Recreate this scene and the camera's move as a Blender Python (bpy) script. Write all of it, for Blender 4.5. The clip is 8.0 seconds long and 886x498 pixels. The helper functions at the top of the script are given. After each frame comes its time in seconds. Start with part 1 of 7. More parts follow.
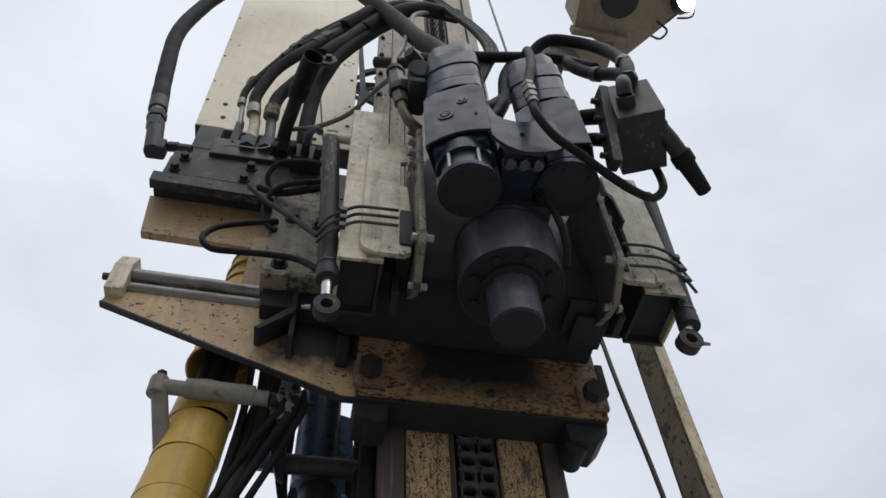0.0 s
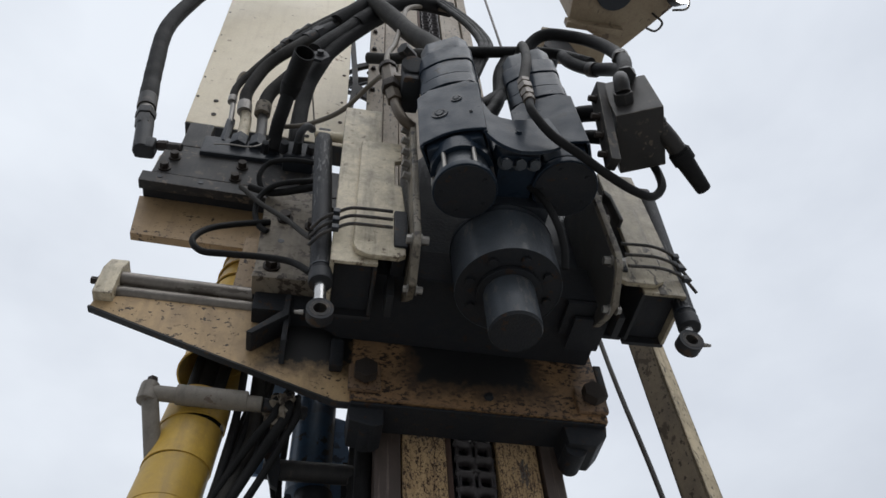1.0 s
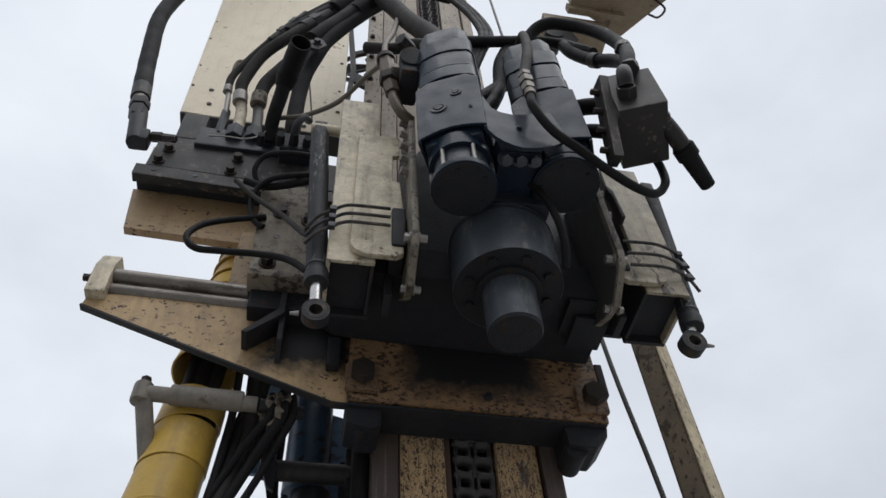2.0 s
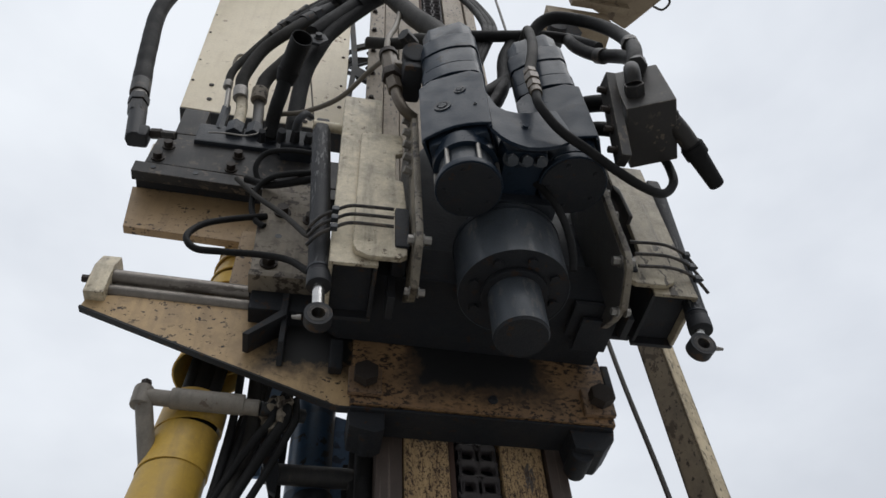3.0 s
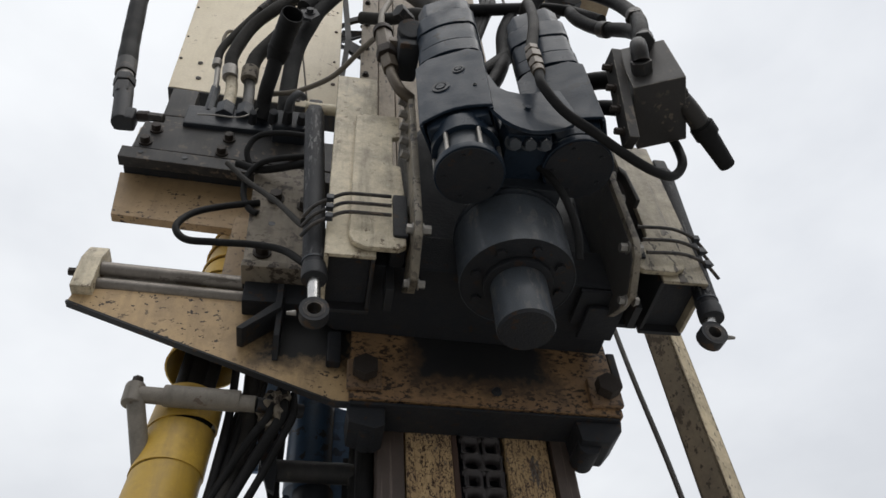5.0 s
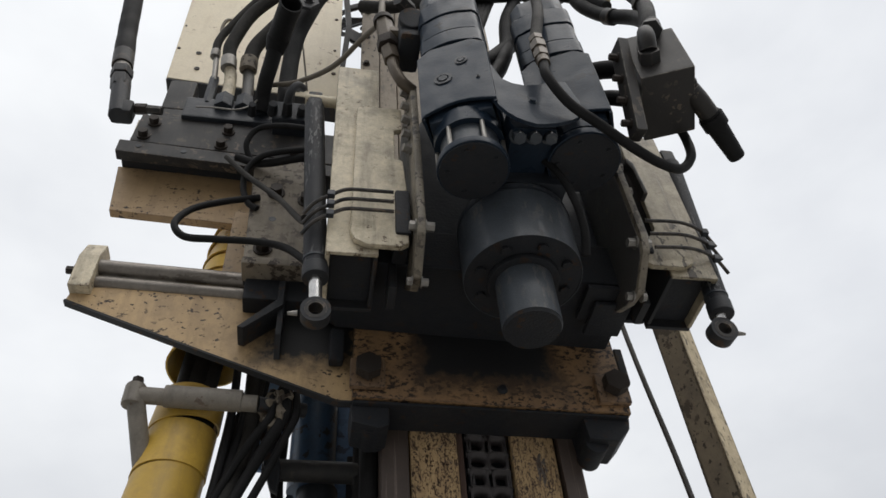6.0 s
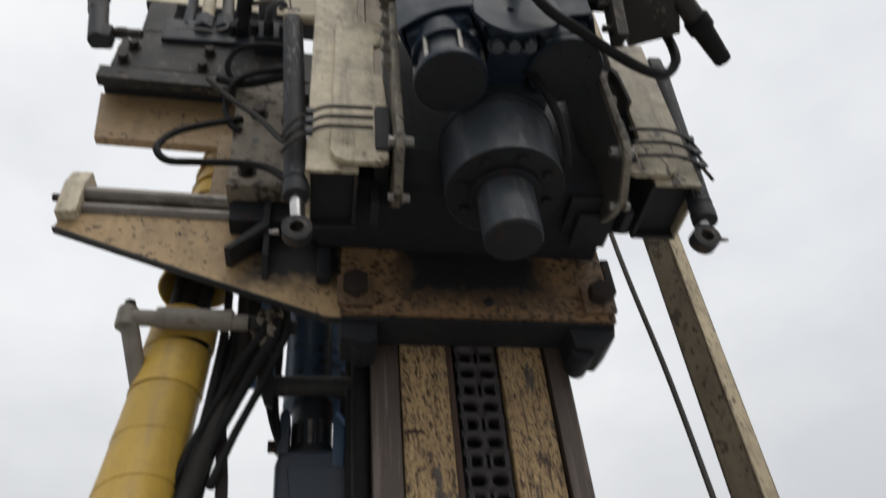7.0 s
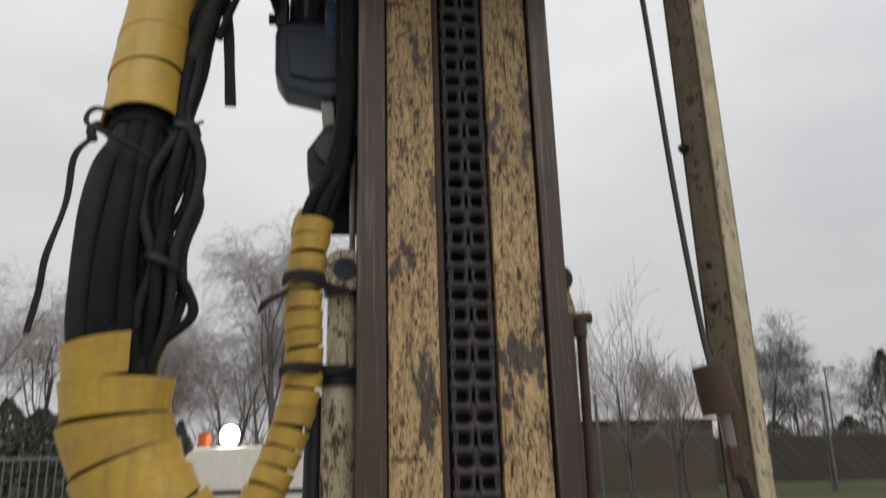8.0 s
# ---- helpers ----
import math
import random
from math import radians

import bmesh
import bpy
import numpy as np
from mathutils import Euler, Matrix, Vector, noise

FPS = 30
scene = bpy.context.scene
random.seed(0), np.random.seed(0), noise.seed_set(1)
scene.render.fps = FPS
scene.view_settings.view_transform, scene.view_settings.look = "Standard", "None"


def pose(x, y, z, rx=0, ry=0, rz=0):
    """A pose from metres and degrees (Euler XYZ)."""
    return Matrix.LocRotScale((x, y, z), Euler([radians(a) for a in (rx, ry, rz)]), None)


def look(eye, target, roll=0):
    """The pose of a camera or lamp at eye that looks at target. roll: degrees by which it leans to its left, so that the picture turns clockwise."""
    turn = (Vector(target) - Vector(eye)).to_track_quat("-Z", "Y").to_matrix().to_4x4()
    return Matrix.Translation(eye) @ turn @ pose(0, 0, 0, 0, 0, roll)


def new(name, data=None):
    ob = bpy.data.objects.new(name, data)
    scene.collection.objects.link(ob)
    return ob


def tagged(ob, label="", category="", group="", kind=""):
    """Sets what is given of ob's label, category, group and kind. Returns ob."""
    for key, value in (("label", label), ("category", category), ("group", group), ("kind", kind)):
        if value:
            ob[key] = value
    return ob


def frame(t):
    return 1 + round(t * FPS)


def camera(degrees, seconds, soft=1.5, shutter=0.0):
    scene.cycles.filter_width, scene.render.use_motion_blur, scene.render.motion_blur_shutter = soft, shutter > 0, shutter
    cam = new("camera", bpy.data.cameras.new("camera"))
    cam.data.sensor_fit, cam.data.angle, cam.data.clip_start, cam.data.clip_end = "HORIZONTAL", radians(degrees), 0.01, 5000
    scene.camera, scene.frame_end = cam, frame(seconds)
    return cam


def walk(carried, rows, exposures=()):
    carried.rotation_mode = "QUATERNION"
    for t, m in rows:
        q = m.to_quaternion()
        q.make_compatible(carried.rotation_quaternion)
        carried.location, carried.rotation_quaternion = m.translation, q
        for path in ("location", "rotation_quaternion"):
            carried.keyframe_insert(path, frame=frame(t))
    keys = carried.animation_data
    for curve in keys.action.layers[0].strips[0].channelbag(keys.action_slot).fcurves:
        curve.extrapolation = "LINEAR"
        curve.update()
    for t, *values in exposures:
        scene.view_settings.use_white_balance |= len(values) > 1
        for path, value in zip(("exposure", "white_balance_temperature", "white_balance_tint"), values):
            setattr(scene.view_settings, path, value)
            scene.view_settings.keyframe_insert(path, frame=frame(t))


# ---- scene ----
cam = camera(60.8, 8.0, soft=1.55, shutter=0.35)
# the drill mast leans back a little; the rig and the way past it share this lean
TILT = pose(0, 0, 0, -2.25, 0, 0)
PATH = [
    (0, (-0.334, -1.286, 1.586), (-0.059, -0.114, 3.183), -3.9),
    (0.5, (-0.334, -1.282, 1.606), (-0.046, -0.105, 3.196), -4.7),
    (1, (-0.334, -1.284, 1.623), (-0.042, -0.097, 3.206), -4.8),
    (1.5, (-0.33, -1.289, 1.646), (-0.033, -0.083, 3.214), -4.8),
    (3, (-0.335, -1.288, 1.7), (-0.038, -0.048, 3.24), -4.5),
    (3.5, (-0.337, -1.292, 1.718), (-0.029, -0.042, 3.248), -5.0),
    (4, (-0.333, -1.287, 1.735), (-0.023, -0.022, 3.252), -5.1),
    (4.5, (-0.335, -1.279, 1.753), (-0.022, 0.002, 3.256), -5.3),
    (6, (-0.332, -1.273, 1.806), (-0.027, 0.057, 3.268), -5.3),
    (6.5, (-0.329, -1.269, 1.823), (-0.022, 0.081, 3.264), -6.0),
    (7, (-0.285, -1.27, 1.79), (0.009, 0.204, 3.109), -5.9),
    (7.3, (-0.226, -1.281, 1.72), (0.027, 0.356, 2.844), -3.3),
    (7.5, (-0.228, -1.258, 1.609), (0.045, 0.438, 2.638), -3.5),
    (7.7, (-0.232, -1.29, 1.563), (0.046, 0.497, 2.428), -2.2),
    (8, (-0.227, -1.366, 1.51), (0.037, 0.531, 2.093), -1.6),
]
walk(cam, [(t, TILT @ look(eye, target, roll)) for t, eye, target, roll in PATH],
     [(0, -0.02, 6200, 10), (3, 0.02, 6330, 10), (4.5, 0.1, 6480, 10), (6, 0.13, 6580, 10), (6.5, 0.11, 6600, 10), (7, 0.09, 6640, 10), (7.5, -0.01, 6700, 10), (8, 0.0, 6760, 10)])

# ---- sky and light ----
world = bpy.data.worlds.new("overcast_sky")
scene.world = world
world.use_nodes = True
wn, wl = world.node_tree.nodes, world.node_tree.links
wn.clear()
w_out = wn.new("ShaderNodeOutputWorld")
w_bg = wn.new("ShaderNodeBackground")
w_sky = wn.new("ShaderNodeTexSky")
w_sky.sky_type, w_sky.sun_disc = "NISHITA", False
w_sky.sun_elevation, w_sky.sun_rotation = radians(64), radians(156)
w_scale = wn.new("ShaderNodeVectorMath")
w_scale.operation = "SCALE"
w_scale.inputs["Scale"].default_value = 0.09
w_co = wn.new("ShaderNodeTexCoord")
w_map = wn.new("ShaderNodeMapping")
w_map.inputs["Scale"].default_value = (1.6, 1.6, 3.2)
w_noise = wn.new("ShaderNodeTexNoise")
w_noise.inputs["Scale"].default_value = 1.5
w_noise.inputs["Detail"].default_value = 5.0
w_noise.inputs["Roughness"].default_value = 0.5
w_ramp = wn.new("ShaderNodeValToRGB")
w_ramp.color_ramp.elements[0].position, w_ramp.color_ramp.elements[1].position = 0.32, 0.66
w_ramp.color_ramp.elements[0].color = (0.76, 0.785, 0.825, 1)
w_ramp.color_ramp.elements[1].color = (0.95, 0.975, 1.0, 1)
w_mix = wn.new("ShaderNodeMix")
w_mix.data_type = "RGBA"
w_mix.inputs["Factor"].default_value = 0.9
wl.new(w_co.outputs["Generated"], w_map.inputs["Vector"])
wl.new(w_map.outputs["Vector"], w_noise.inputs["Vector"])
wl.new(w_noise.outputs["Fac"], w_ramp.inputs["Fac"])
wl.new(w_sky.outputs["Color"], w_scale.inputs[0])
wl.new(w_scale.outputs["Vector"], w_mix.inputs["A"])
wl.new(w_ramp.outputs["Color"], w_mix.inputs["B"])
# an overcast sky is dimmer towards the horizon
w_sep = wn.new("ShaderNodeSeparateXYZ")
w_rise = wn.new("ShaderNodeMapRange")
w_rise.inputs["From Min"].default_value, w_rise.inputs["From Max"].default_value = 0.0, 0.55
w_rise.inputs["To Min"].default_value, w_rise.inputs["To Max"].default_value = 0.61, 1.0
w_dim = wn.new("ShaderNodeVectorMath")
w_dim.operation = "SCALE"
wl.new(w_co.outputs["Generated"], w_sep.inputs["Vector"])
wl.new(w_sep.outputs["Z"], w_rise.inputs["Value"])
wl.new(w_mix.outputs["Result"], w_dim.inputs[0])
wl.new(w_rise.outputs["Result"], w_dim.inputs["Scale"])
wl.new(w_dim.outputs["Vector"], w_bg.inputs["Color"])
w_bg.inputs["Strength"].default_value = 1.0
wl.new(w_bg.outputs["Background"], w_out.inputs["Surface"])

sun_data = bpy.data.lights.new("sun", "SUN")
sun_data.energy, sun_data.angle, sun_data.color = 1.35, radians(60), (1.0, 0.97, 0.93)
sun = new("sun", sun_data)
sun.matrix_world = look((1.0, -2.2, 5.0), (0, 0, 0))


# ---- materials ----
def surface(name, base, other=None, worn=(0.06, 0.04, 0.03), wear=0.0, rough=0.6, metal=0.0, size=30.0, stretch=(1, 1, 1), bump=0.15, stain=0.35, gloss_var=0.15, vary=0.0, stainsize=5.0, gate=(0.42, 0.56), grime=0.3, grime_col=(0.045, 0.038, 0.032), spec=0.5, second=0.0, coat=0.0, edge=None, spill=None, mottle=0.3, wet=0.0):
    """Paint, rubber or metal: base colour varied by stains, chipped to a worn colour where wear asks for it, with fine relief."""
    m = bpy.data.materials.new(name)
    m.use_nodes = True
    n, l = m.node_tree.nodes, m.node_tree.links
    b = n["Principled BSDF"]
    co = n.new("ShaderNodeTexCoord")
    mp = n.new("ShaderNodeMapping")
    mp.inputs["Scale"].default_value = stretch
    l.new(co.outputs["Object"], mp.inputs["Vector"])

    def noise_node(scale, detail, rough_, source):
        t = n.new("ShaderNodeTexNoise")
        t.inputs["Scale"].default_value, t.inputs["Detail"].default_value, t.inputs["Roughness"].default_value = scale, detail, rough_
        l.new(source, t.inputs["Vector"])
        return t.outputs["Fac"]

    def ramp(fac, a, c):
        r = n.new("ShaderNodeMapRange")
        r.inputs["From Min"].default_value, r.inputs["From Max"].default_value = a, c
        l.new(fac, r.inputs["Value"])
        return r.outputs["Result"]

    def mix(fac, a, c):
        x = n.new("ShaderNodeMix")
        x.data_type = "RGBA"
        for sock, v in (("Factor", fac), ("A", a), ("B", c)):
            if isinstance(v, (tuple, float)):
                x.inputs[sock].default_value = (*v, 1) if isinstance(v, tuple) else v
            else:
                l.new(v, x.inputs[sock])
        return x.outputs["Result"]

    other = other or tuple(c * 0.6 for c in base)
    big = noise_node(stainsize, 6, 0.6, co.outputs["Object"])
    fine = noise_node(size * 6, 4, 0.6, co.outputs["Object"])
    col = mix(ramp(big, 0.62 - stain, 0.62 + stain * 0.6), other, base)
    grain = mix(ramp(fine, 0.3, 0.75), tuple(c * 0.78 for c in base), tuple(min(1, c * 1.12) for c in base))
    col = mix(0.45, col, grain)
    if vary:
        info = n.new("ShaderNodeObjectInfo")
        col = mix(ramp(info.outputs["Random"], 0 - (1 - vary), 1 + 0.0), tuple(c * 0.7 for c in base), col)
    r_val = ramp(fine, 0.0, 1.0)
    if grime:
        # soft dirt in patches, and thin runs of it down the surface
        patch = ramp(noise_node(11, 9, 0.72, co.outputs["Object"]), 0.47, 0.72)
        runs_map = n.new("ShaderNodeMapping")
        runs_map.inputs["Scale"].default_value = (38, 38, 3.5)
        l.new(co.outputs["Object"], runs_map.inputs["Vector"])
        runs = ramp(noise_node(1.0, 5, 0.6, runs_map.outputs["Vector"]), 0.52, 0.8)
        total = n.new("ShaderNodeMath")
        total.operation, total.use_clamp = "ADD", True
        l.new(patch, total.inputs[0])
        l.new(runs, total.inputs[1])
        part_of = n.new("ShaderNodeMath")
        part_of.operation = "MULTIPLY"
        part_of.inputs[1].default_value = grime
        l.new(total.outputs["Value"], part_of.inputs[0])
        col = mix(part_of.outputs["Value"], col, grime_col)
    if mottle:
        # smudges the size of a fingertip, and specks in them
        smudge = ramp(noise_node(48, 9, 0.78, co.outputs["Object"]), 0.46, 0.66)
        faint = n.new("ShaderNodeMath")
        faint.operation = "MULTIPLY"
        faint.inputs[1].default_value = mottle
        l.new(smudge, faint.inputs[0])
        col = mix(faint.outputs["Value"], col, tuple(0.5 * c + 0.5 * k for c, k in zip(other, grime_col)))
        pale = ramp(noise_node(95, 6, 0.7, co.outputs["Object"]), 0.58, 0.72)
        few = n.new("ShaderNodeMath")
        few.operation = "MULTIPLY"
        few.inputs[1].default_value = mottle * 0.6
        l.new(pale, few.inputs[0])
        col = mix(few.outputs["Value"], col, tuple(min(0.85, c * 1.5 + 0.008) for c in base))
    if wear > 0:
        chips = noise_node(size, 5, 0.62, mp.outputs["Vector"])
        cut = 0.66 - 0.3 * wear
        mask = ramp(chips, cut, cut + 0.012)
        wide = noise_node(size * 0.12, 3, 0.6, mp.outputs["Vector"])
        opened = ramp(wide, gate[0], gate[1])
        both = n.new("ShaderNodeMath")
        both.operation = "MULTIPLY"
        l.new(mask, both.inputs[0])
        l.new(opened, both.inputs[1])
        worn_col = mix(ramp(fine, 0.3, 0.7), worn, tuple(c * 0.5 for c in worn))
        col = mix(both.outputs["Value"], col, worn_col)
        if second:
            # larger bare patches, few of them
            bare = noise_node(size * 0.22, 7, 0.68, mp.outputs["Vector"])
            col = mix(ramp(bare, 0.70 - 0.2 * second, 0.73 - 0.2 * second), col, mix(ramp(fine, 0.3, 0.7), tuple(c * 1.3 for c in worn), worn))
    if edge:
        # paint rubbed off along the edges, in stretches
        rounded = n.new("ShaderNodeBevel")
        rounded.samples = 4
        rounded.inputs["Radius"].default_value = 0.004
        face = n.new("ShaderNodeNewGeometry")
        bend = n.new("ShaderNodeVectorMath")
        bend.operation = "DOT_PRODUCT"
        l.new(rounded.outputs["Normal"], bend.inputs[0])
        l.new(face.outputs["Normal"], bend.inputs[1])
        rub = n.new("ShaderNodeMath")
        rub.operation, rub.use_clamp = "MULTIPLY", True
        l.new(ramp(bend.outputs["Value"], 0.985, 0.90), rub.inputs[0])
        l.new(ramp(noise_node(60, 5, 0.65, co.outputs["Object"]), 0.40, 0.56), rub.inputs[1])
        col = mix(rub.outputs["Value"], col, edge)
    if spill:
        # black grease smeared over part of the plate: middle, half width and height, colour
        (sx, sz), (hx, hz), black = spill
        parts_of = n.new("ShaderNodeSeparateXYZ")
        l.new(co.outputs["Object"], parts_of.inputs["Vector"])

        def sum_of(op, a, c, clamp=False):
            x = n.new("ShaderNodeMath")
            x.operation, x.use_clamp = op, clamp
            for i, v in enumerate((a, c)):
                if isinstance(v, float):
                    x.inputs[i].default_value = v
                elif v is not None:
                    l.new(v, x.inputs[i])
            return x.outputs["Value"]

        dx = sum_of("SUBTRACT", sum_of("ABSOLUTE", sum_of("SUBTRACT", parts_of.outputs["X"], sx), None), hx)
        dz = sum_of("SUBTRACT", sum_of("ABSOLUTE", sum_of("SUBTRACT", parts_of.outputs["Z"], sz), None), hz)
        rag = sum_of("MULTIPLY", sum_of("SUBTRACT", noise_node(34, 8, 0.72, co.outputs["Object"]), 0.5), 0.11)
        far = sum_of("ADD", sum_of("MAXIMUM", dx, dz), rag)
        col = mix(ramp(far, 0.05, 0.012), col, tuple(c * 0.35 + k * 0.65 for c, k in zip(other, black)))
        col = mix(ramp(far, 0.008, -0.006), col, black)
    l.new(col, b.inputs["Base Color"])
    b.inputs["Coat Weight"].default_value = coat
    b.inputs["Coat Roughness"].default_value = 0.18
    if wet:
        # runs of oil that shine on the duller paint
        oil = noise_node(24, 6, 0.62, mp.outputs["Vector"])
        wm = n.new("ShaderNodeMapRange")
        wm.inputs["From Min"].default_value, wm.inputs["From Max"].default_value = 0.40, 0.72
        wm.inputs["To Min"].default_value, wm.inputs["To Max"].default_value = coat, wet
        l.new(oil, wm.inputs["Value"])
        l.new(wm.outputs["Result"], b.inputs["Coat Weight"])
        b.inputs["Coat Roughness"].default_value = 0.12
    rr = n.new("ShaderNodeMapRange")
    rr.inputs["To Min"].default_value, rr.inputs["To Max"].default_value = max(0.05, rough - gloss_var), min(1, rough + gloss_var)
    l.new(big, rr.inputs["Value"])
    l.new(rr.outputs["Result"], b.inputs["Roughness"])
    b.inputs["Metallic"].default_value = metal
    b.inputs["Specular IOR Level"].default_value = spec
    if bump:
        bp = n.new("ShaderNodeBump")
        bp.inputs["Strength"].default_value, bp.inputs["Distance"].default_value = bump, 0.002
        l.new(r_val, bp.inputs["Height"])
        l.new(bp.outputs["Normal"], b.inputs["Normal"])
    return m


def flaking_paint(name, paint, faded, bare, dark, chips=0.5, patches=0.5, scratches=0.5, scale=1.0, streak=0.12, rubbed_dim=None):
    """Old paint on steel, worn by what slides over it: streaks down the face, small chips in crowds, wide bare patches,
    thin scratches; last argument: between which heights the wear of the carriage sets in, with the shade below it
    darkening the paint.
    """
    m = bpy.data.materials.new(name)
    m.use_nodes = True
    n, l = m.node_tree.nodes, m.node_tree.links
    b = n["Principled BSDF"]
    co = n.new("ShaderNodeTexCoord")

    def field(stretch, size, detail=6, rough=0.65, warp=0.0):
        mp = n.new("ShaderNodeMapping")
        mp.inputs["Scale"].default_value = stretch
        l.new(co.outputs["Object"], mp.inputs["Vector"])
        t = n.new("ShaderNodeTexNoise")
        t.inputs["Scale"].default_value, t.inputs["Detail"].default_value = size * scale, detail
        t.inputs["Roughness"].default_value, t.inputs["Distortion"].default_value = rough, warp
        l.new(mp.outputs["Vector"], t.inputs["Vector"])
        return t.outputs["Fac"]

    def cut(v, a, c):
        r = n.new("ShaderNodeMapRange")
        r.inputs["From Min"].default_value, r.inputs["From Max"].default_value = a, c
        l.new(v, r.inputs["Value"])
        return r.outputs["Result"]

    def calc(op, a, c):
        x = n.new("ShaderNodeMath")
        x.operation, x.use_clamp = op, True
        for i, v in enumerate((a, c)):
            if isinstance(v, float):
                x.inputs[i].default_value = v
            else:
                l.new(v, x.inputs[i])
        return x.outputs["Value"]

    def mix(f, a, c):
        x = n.new("ShaderNodeMix")
        x.data_type = "RGBA"
        for sock, v in (("Factor", f), ("A", a), ("B", c)):
            if isinstance(v, (tuple, float)):
                x.inputs[sock].default_value = (*v, 1) if isinstance(v, tuple) else v
            else:
                l.new(v, x.inputs[sock])
        return x.outputs["Result"]

    streaks = cut(field((1, 1, streak), 55, 6, 0.7), 0.38, 0.64)
    clouds = cut(field((1, 1, 0.6), 9, 5, 0.6), 0.3, 0.7)
    grain = cut(field((1, 1, 0.7), 420, 3, 0.6), 0.3, 0.7)
    col = mix(calc("MULTIPLY", streaks, cut(clouds, -0.5, 1.0)), paint, faded)
    dashes = cut(field((1.3, 1, 0.22), 130, 5, 0.7), 0.565, 0.60)
    col = mix(calc("MULTIPLY", dashes, calc("MULTIPLY", cut(clouds, -0.3, 1.0), 0.75)), col, tuple((a + 2 * c) / 3 for a, c in zip(faded, dark)))
    col = mix(calc("MULTIPLY", grain, 0.35), col, tuple(c * 0.6 for c in paint))
    # wide bare patches with ragged edges, and thin paint round them
    wide = field((1.3, 1, 0.55), 6, 12, 0.72, 0.2)
    edge = 0.635 - 0.12 * patches
    col = mix(calc("MULTIPLY", cut(wide, edge - 0.06, edge), 0.5), col, faded)
    bare_here = cut(wide, edge, edge + 0.012)
    # crowds of small chips of three sizes, rubbed out along the face
    crowd = cut(field((1, 1, 0.4), 9, 6, 0.65), 0.60 - 0.24 * chips, 0.74 - 0.24 * chips)
    if rubbed_dim:
        apart = n.new("ShaderNodeSeparateXYZ")
        l.new(co.outputs["Object"], apart.inputs["Vector"])
        worn_dim_here = calc("MULTIPLY", cut(apart.outputs["Z"], *rubbed_dim), cut(streaks, -1.0, 0.6))
        crowd = calc("ADD", crowd, calc("MULTIPLY", worn_dim_here, 0.5))
        # paint darkened in this zone for the shade under the carriage
        col = mix(calc("MULTIPLY", worn_dim_here, 0.6), col, tuple(0.75 * c for c in faded))
    small = cut(field((1.2, 1, 0.8), 230, 7, 0.72), 0.545, 0.57)
    middle = cut(field((1.35, 1, 0.55), 100, 9, 0.76, 0.3), 0.555, 0.57)
    large = cut(field((1.5, 1, 0.5), 44, 10, 0.78, 0.4), 0.57, 0.58)
    chip = calc("MAXIMUM", calc("MULTIPLY", small, calc("ADD", crowd, 0.25)), calc("MAXIMUM", calc("MULTIPLY", middle, cut(crowd, 0.05, 0.3)), calc("MULTIPLY", large, cut(crowd, 0.25, 0.5))))
    lines = cut(field((1, 1, 0.045), 150, 3, 0.5, 0.2), 0.665 - 0.04 * scratches, 0.69 - 0.04 * scratches)
    steel = mix(grain, bare, tuple(c * 0.62 for c in bare))
    col = mix(bare_here, col, steel)
    col = mix(chip, col, mix(grain, dark, tuple(c * 0.6 for c in dark)))
    col = mix(calc("MULTIPLY", lines, 0.8), col, dark)
    l.new(col, b.inputs["Base Color"])
    off = calc("MAXIMUM", bare_here, chip)
    rr = n.new("ShaderNodeMapRange")
    rr.inputs["To Min"].default_value, rr.inputs["To Max"].default_value = 0.6, 0.42
    l.new(off, rr.inputs["Value"])
    l.new(rr.outputs["Result"], b.inputs["Roughness"])
    b.inputs["Specular IOR Level"].default_value = 0.4
    bp = n.new("ShaderNodeBump")
    bp.inputs["Strength"].default_value, bp.inputs["Distance"].default_value = 0.5, 0.0015
    l.new(calc("SUBTRACT", 1.0, off), bp.inputs["Height"])
    l.new(bp.outputs["Normal"], b.inputs["Normal"])
    return m


TAN = surface("tan_paint", (0.42, 0.285, 0.15), (0.29, 0.19, 0.10), (0.035, 0.02, 0.013), 0.27, 0.55, size=80, stretch=(0.8, 1, 1), stain=0.4, stainsize=7, grime=0.5, grime_col=(0.15, 0.10, 0.06), bump=0.25, edge=(0.09, 0.05, 0.03))
TAN_OILY = surface("oily_tan_paint", (0.27, 0.165, 0.09), (0.12, 0.075, 0.045), (0.07, 0.042, 0.027), 0.40, 0.5, size=130, stretch=(0.75, 1, 0.7), stain=0.5, stainsize=6, gate=(0.38, 0.52), grime=0.5, grime_col=(0.07, 0.05, 0.036), bump=0.35, edge=(0.05, 0.03, 0.02))
TAN_GREASED = surface("greased_tan_paint", (0.34, 0.20, 0.095), (0.17, 0.10, 0.052), (0.035, 0.02, 0.013), 0.44, 0.5, size=150, stretch=(0.62, 1, 1), stain=0.5, stainsize=6, gate=(0.36, 0.5), grime=0.45, grime_col=(0.09, 0.062, 0.042), bump=0.35, edge=(0.05, 0.03, 0.02), spill=((-0.005, 0.19), (0.125, 0.115), (0.0125, 0.0125, 0.0135)))
TAN_ARM = surface("tan_arm_paint", (0.53, 0.365, 0.185), (0.38, 0.25, 0.125), (0.035, 0.02, 0.013), 0.20, 0.55, size=95, stretch=(0.8, 1, 1), stain=0.4, stainsize=7, grime=0.5, grime_col=(0.15, 0.10, 0.06), bump=0.25, edge=(0.09, 0.05, 0.03), spill=((-0.355, 0.24), (0.085, 0.125), (0.014, 0.0135, 0.0135)))
